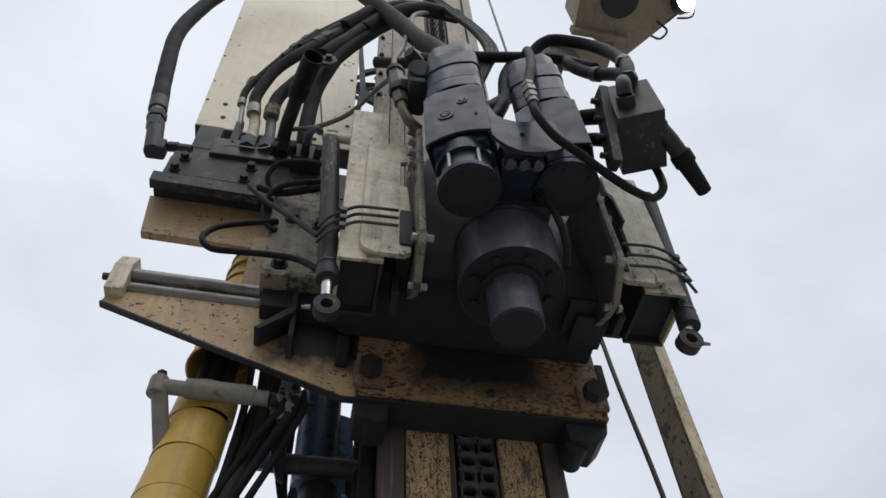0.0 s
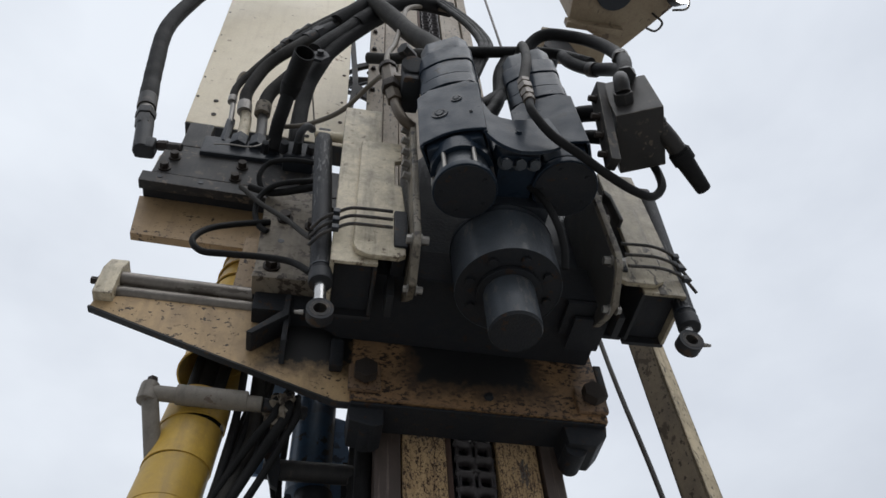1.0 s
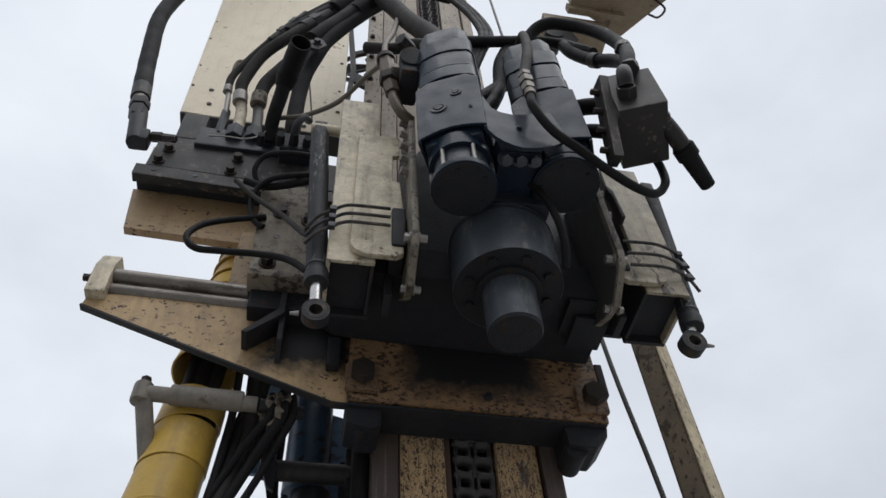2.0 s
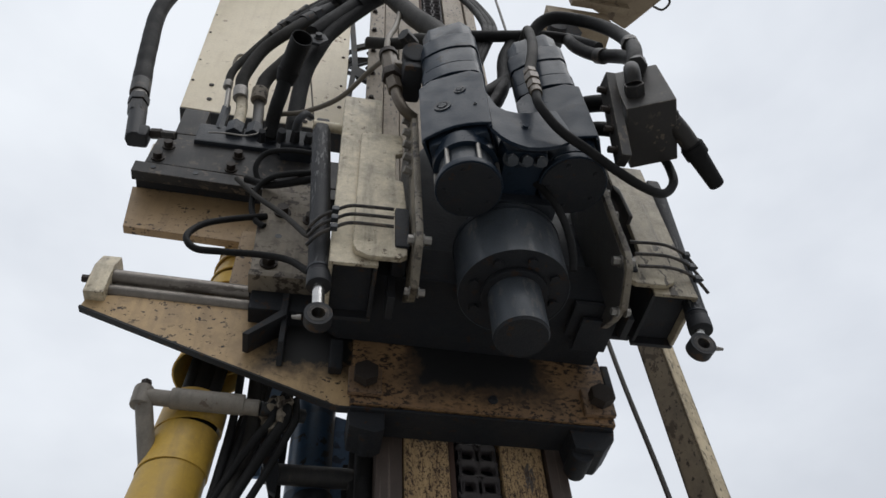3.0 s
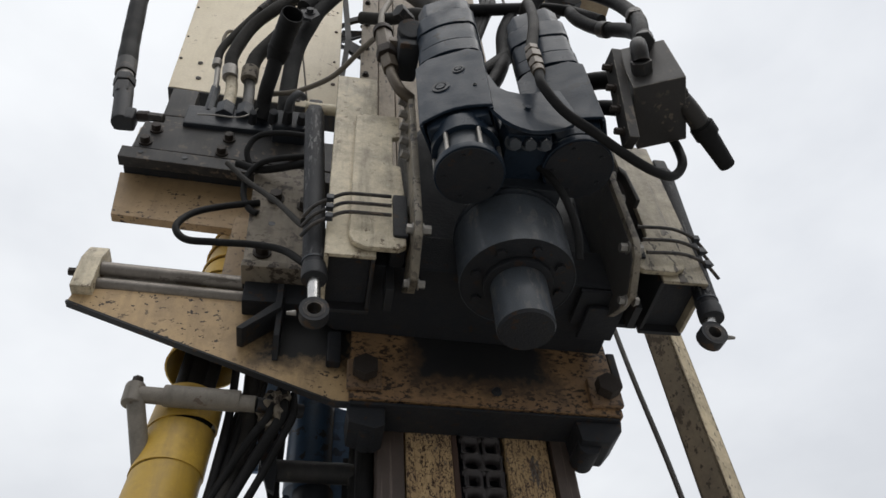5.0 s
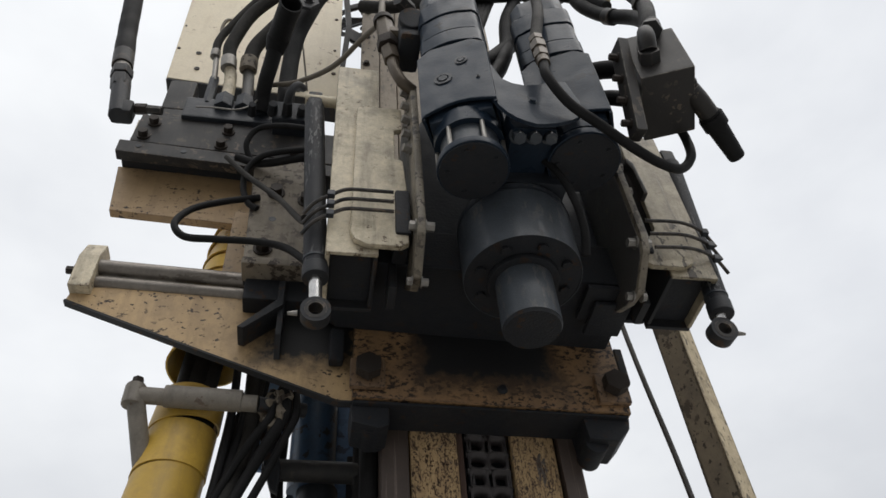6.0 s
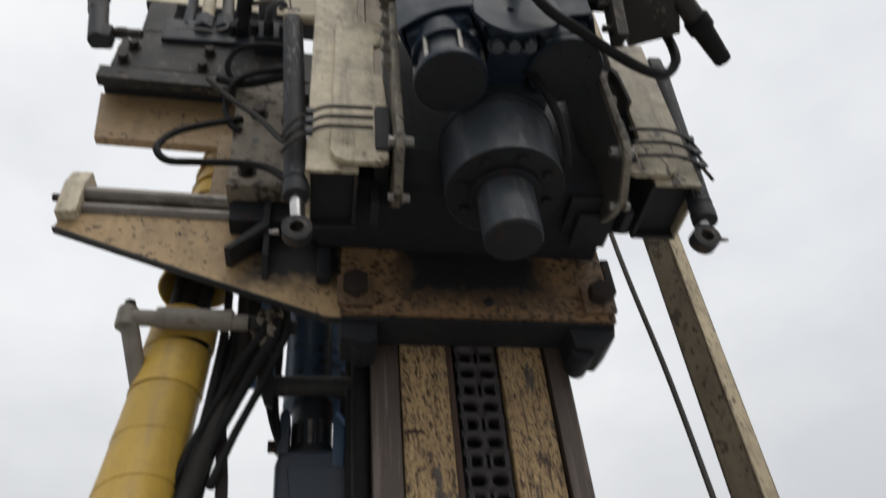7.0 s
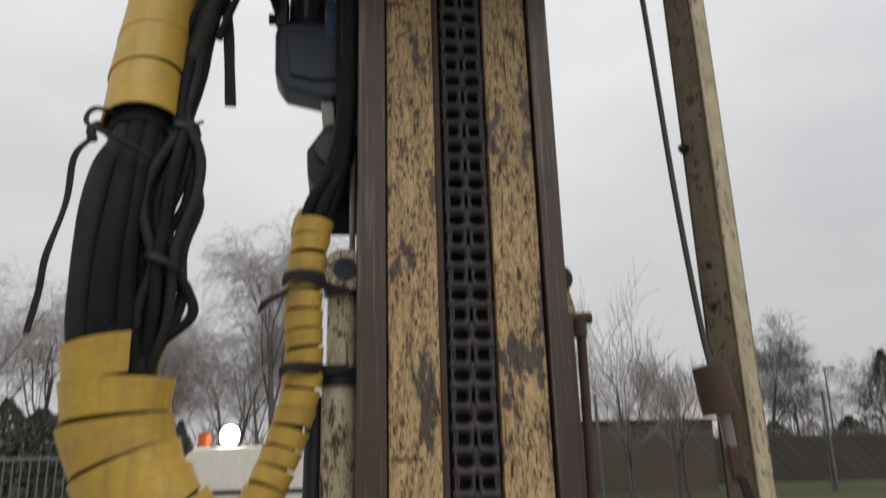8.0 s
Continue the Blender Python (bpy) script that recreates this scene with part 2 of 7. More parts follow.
TAN_MAST = flaking_paint("tan_mast_paint", (0.69, 0.485, 0.245), (0.46, 0.30, 0.15), (0.125, 0.105, 0.088), (0.065, 0.034, 0.02), 0.92, 0.74, 0.7, 1.15, rubbed_dim=(1.80, 2.30))
UPPER = surface("greyed_mast_paint", (0.37, 0.305, 0.23), (0.22, 0.178, 0.13), (0.08, 0.06, 0.048), 0.25, 0.6, size=90, stretch=(1, 1, 0.4), stain=0.5, stainsize=8, grime=0.5, bump=0.3)
CREAM = surface("cream_panel_paint", (0.75, 0.655, 0.475), (0.65, 0.545, 0.38), (0.36, 0.24, 0.13), 0.03, 0.45, size=26, stain=0.3, grime=0.25, grime_col=(0.42, 0.32, 0.2), bump=0.06, mottle=0.12)
BEIGE = surface("dirty_beige_paint", (0.70, 0.615, 0.45), (0.43, 0.355, 0.25), (0.17, 0.125, 0.08), 0.15, 0.55, size=60, stain=0.45, stainsize=20, gate=(0.45, 0.57), grime=0.8, grime_col=(0.13, 0.108, 0.078), bump=0.45, edge=(0.12, 0.09, 0.06), mottle=0.5)
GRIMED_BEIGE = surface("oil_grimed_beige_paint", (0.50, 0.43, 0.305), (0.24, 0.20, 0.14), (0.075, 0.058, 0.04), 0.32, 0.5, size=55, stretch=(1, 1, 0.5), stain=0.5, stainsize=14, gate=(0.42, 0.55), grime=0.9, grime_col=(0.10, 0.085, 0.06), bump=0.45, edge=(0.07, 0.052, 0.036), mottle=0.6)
SOILED_DIM = surface("oil_stained_dim_paint", (0.062, 0.058, 0.054), (0.034, 0.032, 0.031), (0.10, 0.085, 0.065), 0.25, 0.5, size=50, stain=0.5, stainsize=16, grime=0.5, bump=0.35)
CHEEK = surface("greasy_beige_paint", (0.25, 0.215, 0.16), (0.12, 0.10, 0.075), (0.05, 0.04, 0.03), 0.35, 0.55, size=60, stain=0.5, stainsize=20, gate=(0.4, 0.55), grime=0.75, second=0.3, bump=0.35)
RUSTY_CREAM = surface("rust_streaked_cream_paint", (0.31, 0.25, 0.165), (0.19, 0.135, 0.085), (0.09, 0.052, 0.034), 0.25, 0.6, size=18, stretch=(1, 0.4, 1), stain=0.5, stainsize=5, gate=(0.45, 0.58), grime=0.5, grime_col=(0.16, 0.10, 0.06), bump=0.2)
GRIMY = surface("grimy_rusty_plate", (0.25, 0.212, 0.158), (0.125, 0.10, 0.074), (0.05, 0.035, 0.025), 0.4, 0.65, size=60, stain=0.5, stainsize=22, grime=0.65)
RAIL = surface("worn_rail_steel", (0.095, 0.068, 0.055), (0.050, 0.035, 0.028), (0.17, 0.13, 0.105), 0.35, 0.45, 0.25, size=60, stretch=(3, 1, 0.06), bump=0.2, grime=0.4, second=0.3)
SCUFFED = surface("scuffed_black_paint", (0.017, 0.0185, 0.0225), (0.011, 0.012, 0.0145), (0.14, 0.14, 0.14), 0.34, 0.5, 0.0, size=170, stretch=(1, 1, 0.2), bump=0.3, gate=(0.42, 0.58), grime=0.15, spec=0.15)
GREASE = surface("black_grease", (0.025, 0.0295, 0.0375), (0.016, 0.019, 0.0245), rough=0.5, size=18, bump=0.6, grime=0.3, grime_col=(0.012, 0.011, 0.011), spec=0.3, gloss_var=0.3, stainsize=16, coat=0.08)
# these two steels also serve as the shade inside the side frames
OIL_AND_SHADE = surface("oil_soaked_steel_and_shade", (0.0175, 0.0195, 0.0240), (0.023, 0.0235, 0.025), (0.05, 0.03, 0.02), 0.2, rough=0.55, size=40, bump=0.6, grime=0, spec=0.2, gloss_var=0.25, stainsize=16)
DARK = surface("dark_dirty_steel_and_shade", (0.027, 0.029, 0.033), (0.0155, 0.0165, 0.019), (0.07, 0.045, 0.03), 0.2, 0.55, size=30, bump=0.3, spec=0.25)
CHARCOAL = surface("charcoal_paint", (0.0235, 0.0235, 0.0245), (0.0135, 0.0135, 0.0145), (0.13, 0.10, 0.075), 0.22, 0.5, size=45, stainsize=14, grime=0.4, grime_col=(0.07, 0.06, 0.05), spec=0.25, edge=(0.12, 0.10, 0.085))
MOTOR = surface("slate_blue_paint", (0.0165, 0.027, 0.0435), (0.010, 0.0162, 0.026), (0.012, 0.013, 0.015), 0.2, 0.30, size=25, stain=0.5, bump=0.2, gloss_var=0.4, stainsize=18, grime=0.45, grime_col=(0.014, 0.018, 0.024), spec=0.12, coat=0.05, wet=0.24, edge=(0.05, 0.06, 0.075))
GEAR = surface("oiled_dark_casting", (0.054, 0.063, 0.075), (0.030, 0.036, 0.044), (0.10, 0.10, 0.10), 0.28, rough=0.48, size=60, stretch=(1, 1, 0.35), bump=0.4, stainsize=18, gloss_var=0.3, mottle=0.5, grime=0.35, grime_col=(0.018, 0.018, 0.018), spec=0.35, coat=0.05, wet=0.25, edge=(0.05, 0.055, 0.062))
RUBBER = surface("black_rubber_hose", (0.0118, 0.0120, 0.0127), (0.018, 0.0174, 0.0170), rough=0.6, size=40, bump=0.4, stain=0.5, stainsize=14, grime=0.35, grime_col=(0.027, 0.026, 0.026), spec=0.09, gloss_var=0.25, mottle=0.4)
HOSEGREY = surface("dusty_hose", (0.023, 0.0225, 0.022), (0.038, 0.035, 0.031), rough=0.65, size=40, bump=0.4, stain=0.5, stainsize=14, grime=0.5, grime_col=(0.052, 0.047, 0.040), spec=0.1, mottle=0.5)
PALEHOSE = surface("pale_thin_hose", (0.2, 0.17, 0.13), (0.1, 0.085, 0.065), rough=0.6, size=60)
STEEL = surface("zinc_steel", (0.34, 0.325, 0.30), (0.15, 0.135, 0.12), rough=0.42, metal=0.6, size=40, bump=0.2)
ROD = surface("worn_bright_rod", (0.62, 0.61, 0.6), (0.4, 0.39, 0.37), rough=0.25, metal=0.9, size=20, stretch=(0.2, 1, 1), bump=0.05)
GUIDE = surface("scuffed_guide_rod", (0.27, 0.245, 0.215), (0.12, 0.1, 0.085), (0.05, 0.035, 0.025), 0.35, 0.4, 0.5, size=26, stretch=(0.3, 1, 1))
COUPLING = surface("tarnished_brass", (0.105, 0.08, 0.055), (0.055, 0.044, 0.033), rough=0.45, metal=0.4, size=40, bump=0.3)
BLOCK = surface("worn_block_steel", (0.037, 0.0345, 0.033), (0.0215, 0.020, 0.0195), (0.15, 0.12, 0.09), 0.2, 0.5, 0.1, size=40, stainsize=16, grime=0.5, spec=0.3, edge=(0.2, 0.18, 0.15))
BOLT = surface("rusty_bolt", (0.034, 0.025, 0.02), (0.02, 0.016, 0.014), rough=0.6, metal=0.2, size=60, bump=0.5, spec=0.3)
RUST = surface("rusty_iron", (0.082, 0.042, 0.028), (0.042, 0.025, 0.02), rough=0.8, size=40, bump=0.5)
YELLOW = surface("yellow_spiral_guard", (0.64, 0.405, 0.06), (0.45, 0.275, 0.048), (0.3, 0.2, 0.06), 0.0, 0.5, size=14, stain=0.35, vary=0.75, bump=0.15, grime=0.55, grime_col=(0.24, 0.155, 0.06))
BLUE = surface("blue_paint", (0.034, 0.082, 0.155), (0.018, 0.04, 0.075), (0.02, 0.02, 0.022), 0.3, 0.4, size=30, stain=0.45, stainsize=12, grime=0.25)
NAVY = surface("grimy_navy_paint", (0.014, 0.029, 0.055), (0.008, 0.015, 0.028), (0.05, 0.05, 0.05), 0.2, 0.4, size=30, stain=0.45, stainsize=12, grime=0.4, edge=(0.06, 0.075, 0.10))
FLAKED = flaking_paint("flaked_cream_paint", (0.74, 0.65, 0.47), (0.56, 0.46, 0.30), (0.12, 0.08, 0.055), (0.06, 0.04, 0.03), 0.5, 0.62, 0.2, 0.9, 0.5)
PALEBLUE = surface("faded_blue_paint", (0.13, 0.245, 0.45), (0.075, 0.14, 0.26), (0.03, 0.035, 0.045), 0.25, rough=0.5, size=30, stainsize=12, grime=0.3)
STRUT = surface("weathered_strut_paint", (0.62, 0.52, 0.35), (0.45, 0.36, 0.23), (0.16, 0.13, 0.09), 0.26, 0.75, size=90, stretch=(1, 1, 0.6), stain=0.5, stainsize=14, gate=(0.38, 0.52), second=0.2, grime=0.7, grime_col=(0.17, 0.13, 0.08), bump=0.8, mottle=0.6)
MOSS_DIM = surface("mossy_dim_strut_side", (0.225, 0.182, 0.125), (0.135, 0.108, 0.074), (0.062, 0.047, 0.032), 0.22, 0.85, size=90, stretch=(1, 1, 0.7), stain=0.5, stainsize=14, gate=(0.3, 0.45), second=0.5, grime=0.5, bump=0.6)
WIRE = surface("wire_rope_steel", (0.07, 0.065, 0.06), (0.04, 0.037, 0.034), rough=0.5, metal=0.4, size=90)
CHAIN = surface("greasy_chain_steel", (0.066, 0.058, 0.059), (0.038, 0.033, 0.034), rough=0.5, metal=0.1, size=60, bump=0.6, vary=0.8, stainsize=40, spec=0.4)
STRAP = surface("webbing_strap", (0.018, 0.014, 0.014), (0.05, 0.042, 0.036), rough=0.85, size=60, spec=0.2)
BARK = surface("winter_bark", (0.13, 0.118, 0.112), (0.085, 0.076, 0.072), rough=0.95, size=3, spec=0.1)
# twigs paler than bark, the haze of the distance mixed into their colour
TWIG = surface("hazy_winter_twigs", (0.36, 0.315, 0.315), (0.26, 0.225, 0.222), rough=0.95, size=3, stainsize=0.6, spec=0.1)
# evergreen greyed and lifted, haze put into the colour
HEDGE = surface("dark_hazy_evergreen", (0.07, 0.073, 0.062), (0.10, 0.096, 0.082), rough=0.9, size=4)
GALV = surface("galvanised_fence", (0.17, 0.175, 0.18), (0.11, 0.115, 0.115), rough=0.5, metal=0.3, size=10)
BRICK = surface("dark_brown_wall", (0.062, 0.050, 0.043), (0.036, 0.030, 0.026), rough=0.95, size=4, stainsize=0.8, spec=0.1)
SHED = surface("brown_brick_wall", (0.135, 0.098, 0.074), (0.075, 0.056, 0.043), rough=0.95, size=6, stainsize=0.8, spec=0.1)
WHITE = surface("dusty_cream_white_paint", (0.84, 0.80, 0.72), (0.72, 0.68, 0.60), rough=0.4, size=6, stainsize=1.5, grime=0.15)
ORANGE = surface("orange_beacon_plastic", (0.75, 0.14, 0.03), rough=0.3)
# near ground, hardly in view, made pale to bounce light onto the undersides
GROUND = surface("pale_bounce_gravel", (0.37, 0.37, 0.36), (0.28, 0.275, 0.265), rough=0.95, size=1.2, stainsize=0.12, bump=0.6)
GRASS = surface("dull_winter_grass", (0.085, 0.088, 0.04), (0.05, 0.048, 0.026), rough=0.95, size=6, stainsize=0.5, bump=0.6, spec=0.1)


def glow(name, colour, power):
    m = bpy.data.materials.new(name)
    m.use_nodes = True
    b = m.node_tree.nodes["Principled BSDF"]
    b.inputs["Base Color"].default_value = (*colour, 1)
    b.inputs["Emission Color"].default_value = (*colour, 1)
    b.inputs["Emission Strength"].default_value = power
    return m


LAMP = glow("lit_lamp", (1.0, 0.93, 0.82), 40)

# ---- making things ----
ORIGIN = {}


# the head and all that slides with it hang at this height on the mast; what is fixed to the mast keeps its own
HANG = {False: -0.0465, True: -0.05, None: 0.0}


def thing(name, origin, label, category, group="", kind="", rig=True, low=False):
    """An Empty at a thing's base; rig things stand in the leaning frame of the mast; low: how far down a thing fixed to the mast hangs, None: the mast itself, False: sliding."""
    ob = new(name)
    ob.empty_display_size = 0.05
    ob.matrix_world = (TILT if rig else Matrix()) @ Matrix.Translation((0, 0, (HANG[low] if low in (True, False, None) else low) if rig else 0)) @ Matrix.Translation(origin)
    ORIGIN[ob.name] = Vector(origin)
    return tagged(ob, label, category, group, kind)


def part(name, bm, material, parent, label="", smooth=True, kind="", weigh=True):
    """Links a bmesh, given in the frame of its place, as one mesh under a thing or a part."""
    me = bpy.data.meshes.new(name)
    o = ORIGIN[parent.name]
    bmesh.ops.translate(bm, verts=bm.verts, vec=-o)
    bmesh.ops.recalc_face_normals(bm, faces=bm.faces)
    bm.to_mesh(me)
    bm.free()
    me.materials.append(material)
    if smooth:
        me.polygons.foreach_set("use_smooth", [True] * len(me.polygons))
        me.set_sharp_from_angle(angle=radians(38))
    ob = new(name, me)
    if smooth and weigh:
        # flat faces keep their own direction next to rounded edges
        wn_ = ob.modifiers.new("even_normals", "WEIGHTED_NORMAL")
        wn_.keep_sharp = True
        wn_.weight = 100
    ob.parent = parent
    ORIGIN[ob.name] = o
    return tagged(ob, label, kind=kind)


def raw(name, verts, faces, material, parent, label="", smooth=False, kind=""):
    me = bpy.data.meshes.new(name)
    o = ORIGIN[parent.name]
    me.from_pydata([(v[0] - o[0], v[1] - o[1], v[2] - o[2]) for v in verts], [], faces)
    me.materials.append(material)
    if smooth:
        me.polygons.foreach_set("use_smooth", [True] * len(me.polygons))
    ob = new(name, me)
    ob.parent = parent
    ORIGIN[ob.name] = o
    return tagged(ob, label, kind=kind)


def bevelled(bm, width, seg=2, angle=30):
    edges = [e for e in bm.edges if len(e.link_faces) == 2 and e.calc_face_angle(0) > radians(angle)]
    bmesh.ops.bevel(bm, geom=edges, offset=width, segments=seg, profile=0.6, affect="EDGES", clamp_overlap=True)
    return bm


def box(lo, hi, bevel=0.003, bm=None, turn=None):
    b = bmesh.new()
    bmesh.ops.create_cube(b, size=1)
    c = [(a + d) / 2 for a, d in zip(lo, hi)]
    s = [abs(d - a) for a, d in zip(lo, hi)]
    m = Matrix.Translation(c) @ (turn or Matrix()) @ Matrix.Diagonal((*s, 1))
    bmesh.ops.transform(b, matrix=m, verts=b.verts)
    if bevel:
        bevelled(b, min(bevel, min(s) * 0.3))
    return joined(bm, b)


def joined(bm, b):
    if bm is None:
        return b
    me = bpy.data.meshes.new("tmp")
    b.to_mesh(me)
    b.free()
    bm.from_mesh(me)
    bpy.data.meshes.remove(me)
    return bm


def cyl(p, q, r, r2=None, seg=24, bevel=0.0, bm=None):
    p, q = Vector(p), Vector(q)
    b = bmesh.new()
    bmesh.ops.create_cone(b, cap_ends=True, segments=seg, radius1=r, radius2=r if r2 is None else r2, depth=(q - p).length)
    if bevel:
        bevelled(b, bevel, 2, 50)
    m = Matrix.Translation((p + q) / 2) @ (q - p).to_track_quat("Z", "Y").to_matrix().to_4x4()
    bmesh.ops.transform(b, matrix=m, verts=b.verts)
    return joined(bm, b)


def ring(p, q, r, inner, seg=28, bm=None):
    """A thick ring or open pipe from p to q."""
    p, q = Vector(p), Vector(q)
    b = bmesh.new()
    h = (q - p).length / 2
    loops = [[b.verts.new((rad * math.cos(2 * math.pi * i / seg), rad * math.sin(2 * math.pi * i / seg), z)) for i in range(seg)]
             for rad, z in ((r, -h), (r, h), (inner, h), (inner, -h))]
    for k in range(4):
        a, c = loops[k], loops[(k + 1) % 4]
        for i in range(seg):
            j = (i + 1) % seg
            b.faces.new((a[i], a[j], c[j], c[i]))
    m = Matrix.Translation((p + q) / 2) @ (q - p).to_track_quat("Z", "Y").to_matrix().to_4x4()
    bmesh.ops.transform(b, matrix=m, verts=b.verts)
    return joined(bm, b)


def slab(outline, axis, a, c, bevel=0.003, bm=None):
    """A plate: an outline in the plane across the axis, from a to c along it."""
    b = bmesh.new()

    def at(p, v):
        return {"x": (v, p[0], p[1]), "y": (p[0], v, p[1]), "z": (p[0], p[1], v)}[axis]

    v0 = [b.verts.new(at(p, a)) for p in outline]
    v1 = [b.verts.new(at(p, c)) for p in outline]
    b.faces.new(v0)
    b.faces.new(v1[::-1])
    k = len(outline)
    for i in range(k):
        j = (i + 1) % k
        b.faces.new((v0[i], v0[j], v1[j], v1[i]))
    bmesh.ops.recalc_face_normals(b, faces=b.faces)
    if bevel:
        bevelled(b, bevel)
    return joined(bm, b)


def smooth_path(points, per=7):
    """A curve through the points (Catmull-Rom)."""
    p = [Vector(v) for v in points]
    p = [p[0] * 2 - p[1]] + p + [p[-1] * 2 - p[-2]]
    out = []
    for i in range(1, len(p) - 2):
        a, b, c, d = p[i - 1:i + 3]
        for k in range(per):
            t = k / per
            out.append(0.5 * ((2 * b) + (c - a) * t + (2 * a - 5 * b + 4 * c - d) * t * t + (3 * b - a - 3 * c + d) * t ** 3))
    out.append(p[-2])
    return out


def frames_along(path):
    """Tangent and two normals at each point, carried along without twist."""
    out = []
    n = None
    for i, p in enumerate(path):
        t = (path[min(i + 1, len(path) - 1)] - path[max(i - 1, 0)]).normalized()
        if n is None:
            n = t.orthogonal().normalized()
        n = (n - t * n.dot(t)).normalized()
        out.append((p, t, n, t.cross(n)))
    return out


def tube(points, r, seg=12, per=7, bm=None, wobble=0.0):
    b = bmesh.new()
    rows = []
    fr = frames_along(smooth_path(points, per))
    for k, (p, t, n, m) in enumerate(fr):
        rr = r * (1 + wobble * noise.noise(p * 14))
        rows.append([b.verts.new(p + (n * math.cos(2 * math.pi * i / seg) + m * math.sin(2 * math.pi * i / seg)) * rr) for i in range(seg)])
    for a, c in zip(rows, rows[1:]):
        for i in range(seg):
            j = (i + 1) % seg
            b.faces.new((a[i], a[j], c[j], c[i]))
    b.faces.new(rows[0][::-1])
    b.faces.new(rows[-1])
    return joined(bm, b)


def hexbolt(c, axis, r, h, washer=True, bm=None):
    """A hexagon head with washer; axis points out of the surface."""
    c, a = Vector(c), Vector(axis).normalized()
    if washer:
        bm = cyl(c, c + a * h * 0.2, r * 1.35, seg=18, bm=bm)
    return cyl(c + a * h * 0.2, c + a * h, r, seg=6, bevel=r * 0.08, bm=bm)


def hose(name, points, r, label, material=None, ends=(), group="hydraulic hoses", ferrule=STEEL, nut=True):
    """A hydraulic hose as a thing; ends: indices 0 or -1 that carry a crimped ferrule and nut."""
    t = thing(name, points[0], label, "hose", group)
    part("hose", tube(points, r, wobble=0.05), material or RUBBER, t, weigh=False)
    path = smooth_path(points, 7)
    for e in ends:
        a, c = (path[0], path[2]) if e == 0 else (path[-1], path[-3])
        d = (c - a).normalized()
        b = cyl(a - d * 0.004, a + d * r * 1.9, r * 1.14, seg=18, bevel=r * 0.1)
        part("ferrule", b, ferrule, t, "crimped metal ferrule")
        if nut:
            part("nut", cyl(a - d * r * 1.3, a - d * 0.004, r * 1.3, seg=6, bevel=r * 0.1), ferrule, t)
    return t


def coupling(at, along, r, lengths, material, label):
    """Crimped ferrules and nuts strung along a hose: pairs of length and radius factor."""
    t = thing("hose_coupling", at, label, "hose fitting", "hose couplings")
    p, d = Vector(at), Vector(along).normalized()
    for k, (h, f) in enumerate(lengths):
        part("nut" if k % 2 else "ferrule", cyl(p, p + d * h, r * f, seg=6 if k % 2 else 20, bevel=r * 0.07), material, t)
        p = p + d * h
    return t

# ---- ground ----
g = thing("ground", (0, 0, 0), "muddy winter ground with thin wet grass", "ground", kind="structure", rig=False)
raw("gravel_yard", [(-900, -900, 0), (900, -900, 0), (900, 12, 0), (40, 11, 0), (12, 9.5, 0), (0, 10.2, 0), (-14, 9.8, 0), (-900, 12, 0)], [tuple(range(8))], GROUND, g)
raw("grass_field", [(-900, 12, 0), (-14, 9.8, 0), (0, 10.2, 0), (12, 9.5, 0), (40, 11, 0), (900, 12, 0), (900, 900, 0), (-900, 900, 0)], [tuple(range(8))], GRASS, g)

# ---- mast ----
mast = thing("drill_mast", (0.01, 0.15, 0.25), "tall tan drill mast with chipped paint and worn steel rails", "drill mast", low=None)
part("mast_body", box((-0.19, 0.055, 0.0), (0.19, 0.30, 6.6), 0.006), TAN, mast)
b = box((-0.2, -0.006, 0.0), (-0.146, 0.05, 3.2), 0.004)
part("rail", box((-0.2, 0.05, 0.0), (-0.17, 0.10, 6.6), 0.003, bm=b), RAIL, mast, "brown worn steel guide rail")
b = box((0.158, -0.006, 0.0), (0.2, 0.05, 3.2), 0.004)
part("rail", box((0.17, 0.05, 0.0), (0.2, 0.10, 6.6), 0.003, bm=b), RAIL, mast, "brown worn steel guide rail")
part("face_strip", box((-0.143, 0.004, 0.0), (-0.047, 0.058, 3.2), 0.006), TAN_MAST, mast, "chipped tan painted face plate")
for x0, x1 in ((-0.143, -0.047), (0.062, 0.154)):
    part("upper_strip", box((x0, 0.005, 3.2), (x1, 0.058, 6.6), 0.006), UPPER, mast, "greyed upper face plate")
part("face_strip", box((0.062, 0.004, 0.0), (0.154, 0.058, 3.2), 0.006), TAN_MAST, mast, "chipped tan painted face plate")
part("channel_edge", box((-0.0465, 0.012, 0.0), (-0.034, 0.046, 6.6), 0.002), RUST, mast, "brown worn channel edge")
for x0, x1 in ((-0.2, -0.146), (0.158, 0.2)):
    part("upper_rail", box((x0, -0.006, 3.2), (x1, 0.05, 6.6), 0.004), UPPER, mast, "pale streaked upper rail")
part("chain_channel", box((-0.047, 0.046, 0.0), (0.072, 0.056, 6.6), 0.0), GREASE, mast, "greasy chain channel")
for z, w in ((1.92, 0.066), (1.545, 0.05), (2.47, 0.03)):
    b = bmesh.new()
    for k in range(9):
        f = k / 8
        bmesh.ops.create_icosphere(b, subdivisions=1, radius=0.0035, matrix=Matrix.Translation((-0.135 + f * w, 0.004, z + 0.003 * math.sin(k * 2.1))) @ Matrix.Diagonal((1.5, 0.7, 0.9, 1)))
    part("weld_seam", b, RUST, mast, "short raised weld seam")
# bolted plate along the upper mast
up = thing("mast_side_plate", (-0.24, 0.0, 4.2), "pale bolted side rail on the upper mast", "plate", low=None)
part("plate", box((-0.262, -0.02, 3.2), (-0.203, 0.02, 6.5), 0.004), UPPER, up)
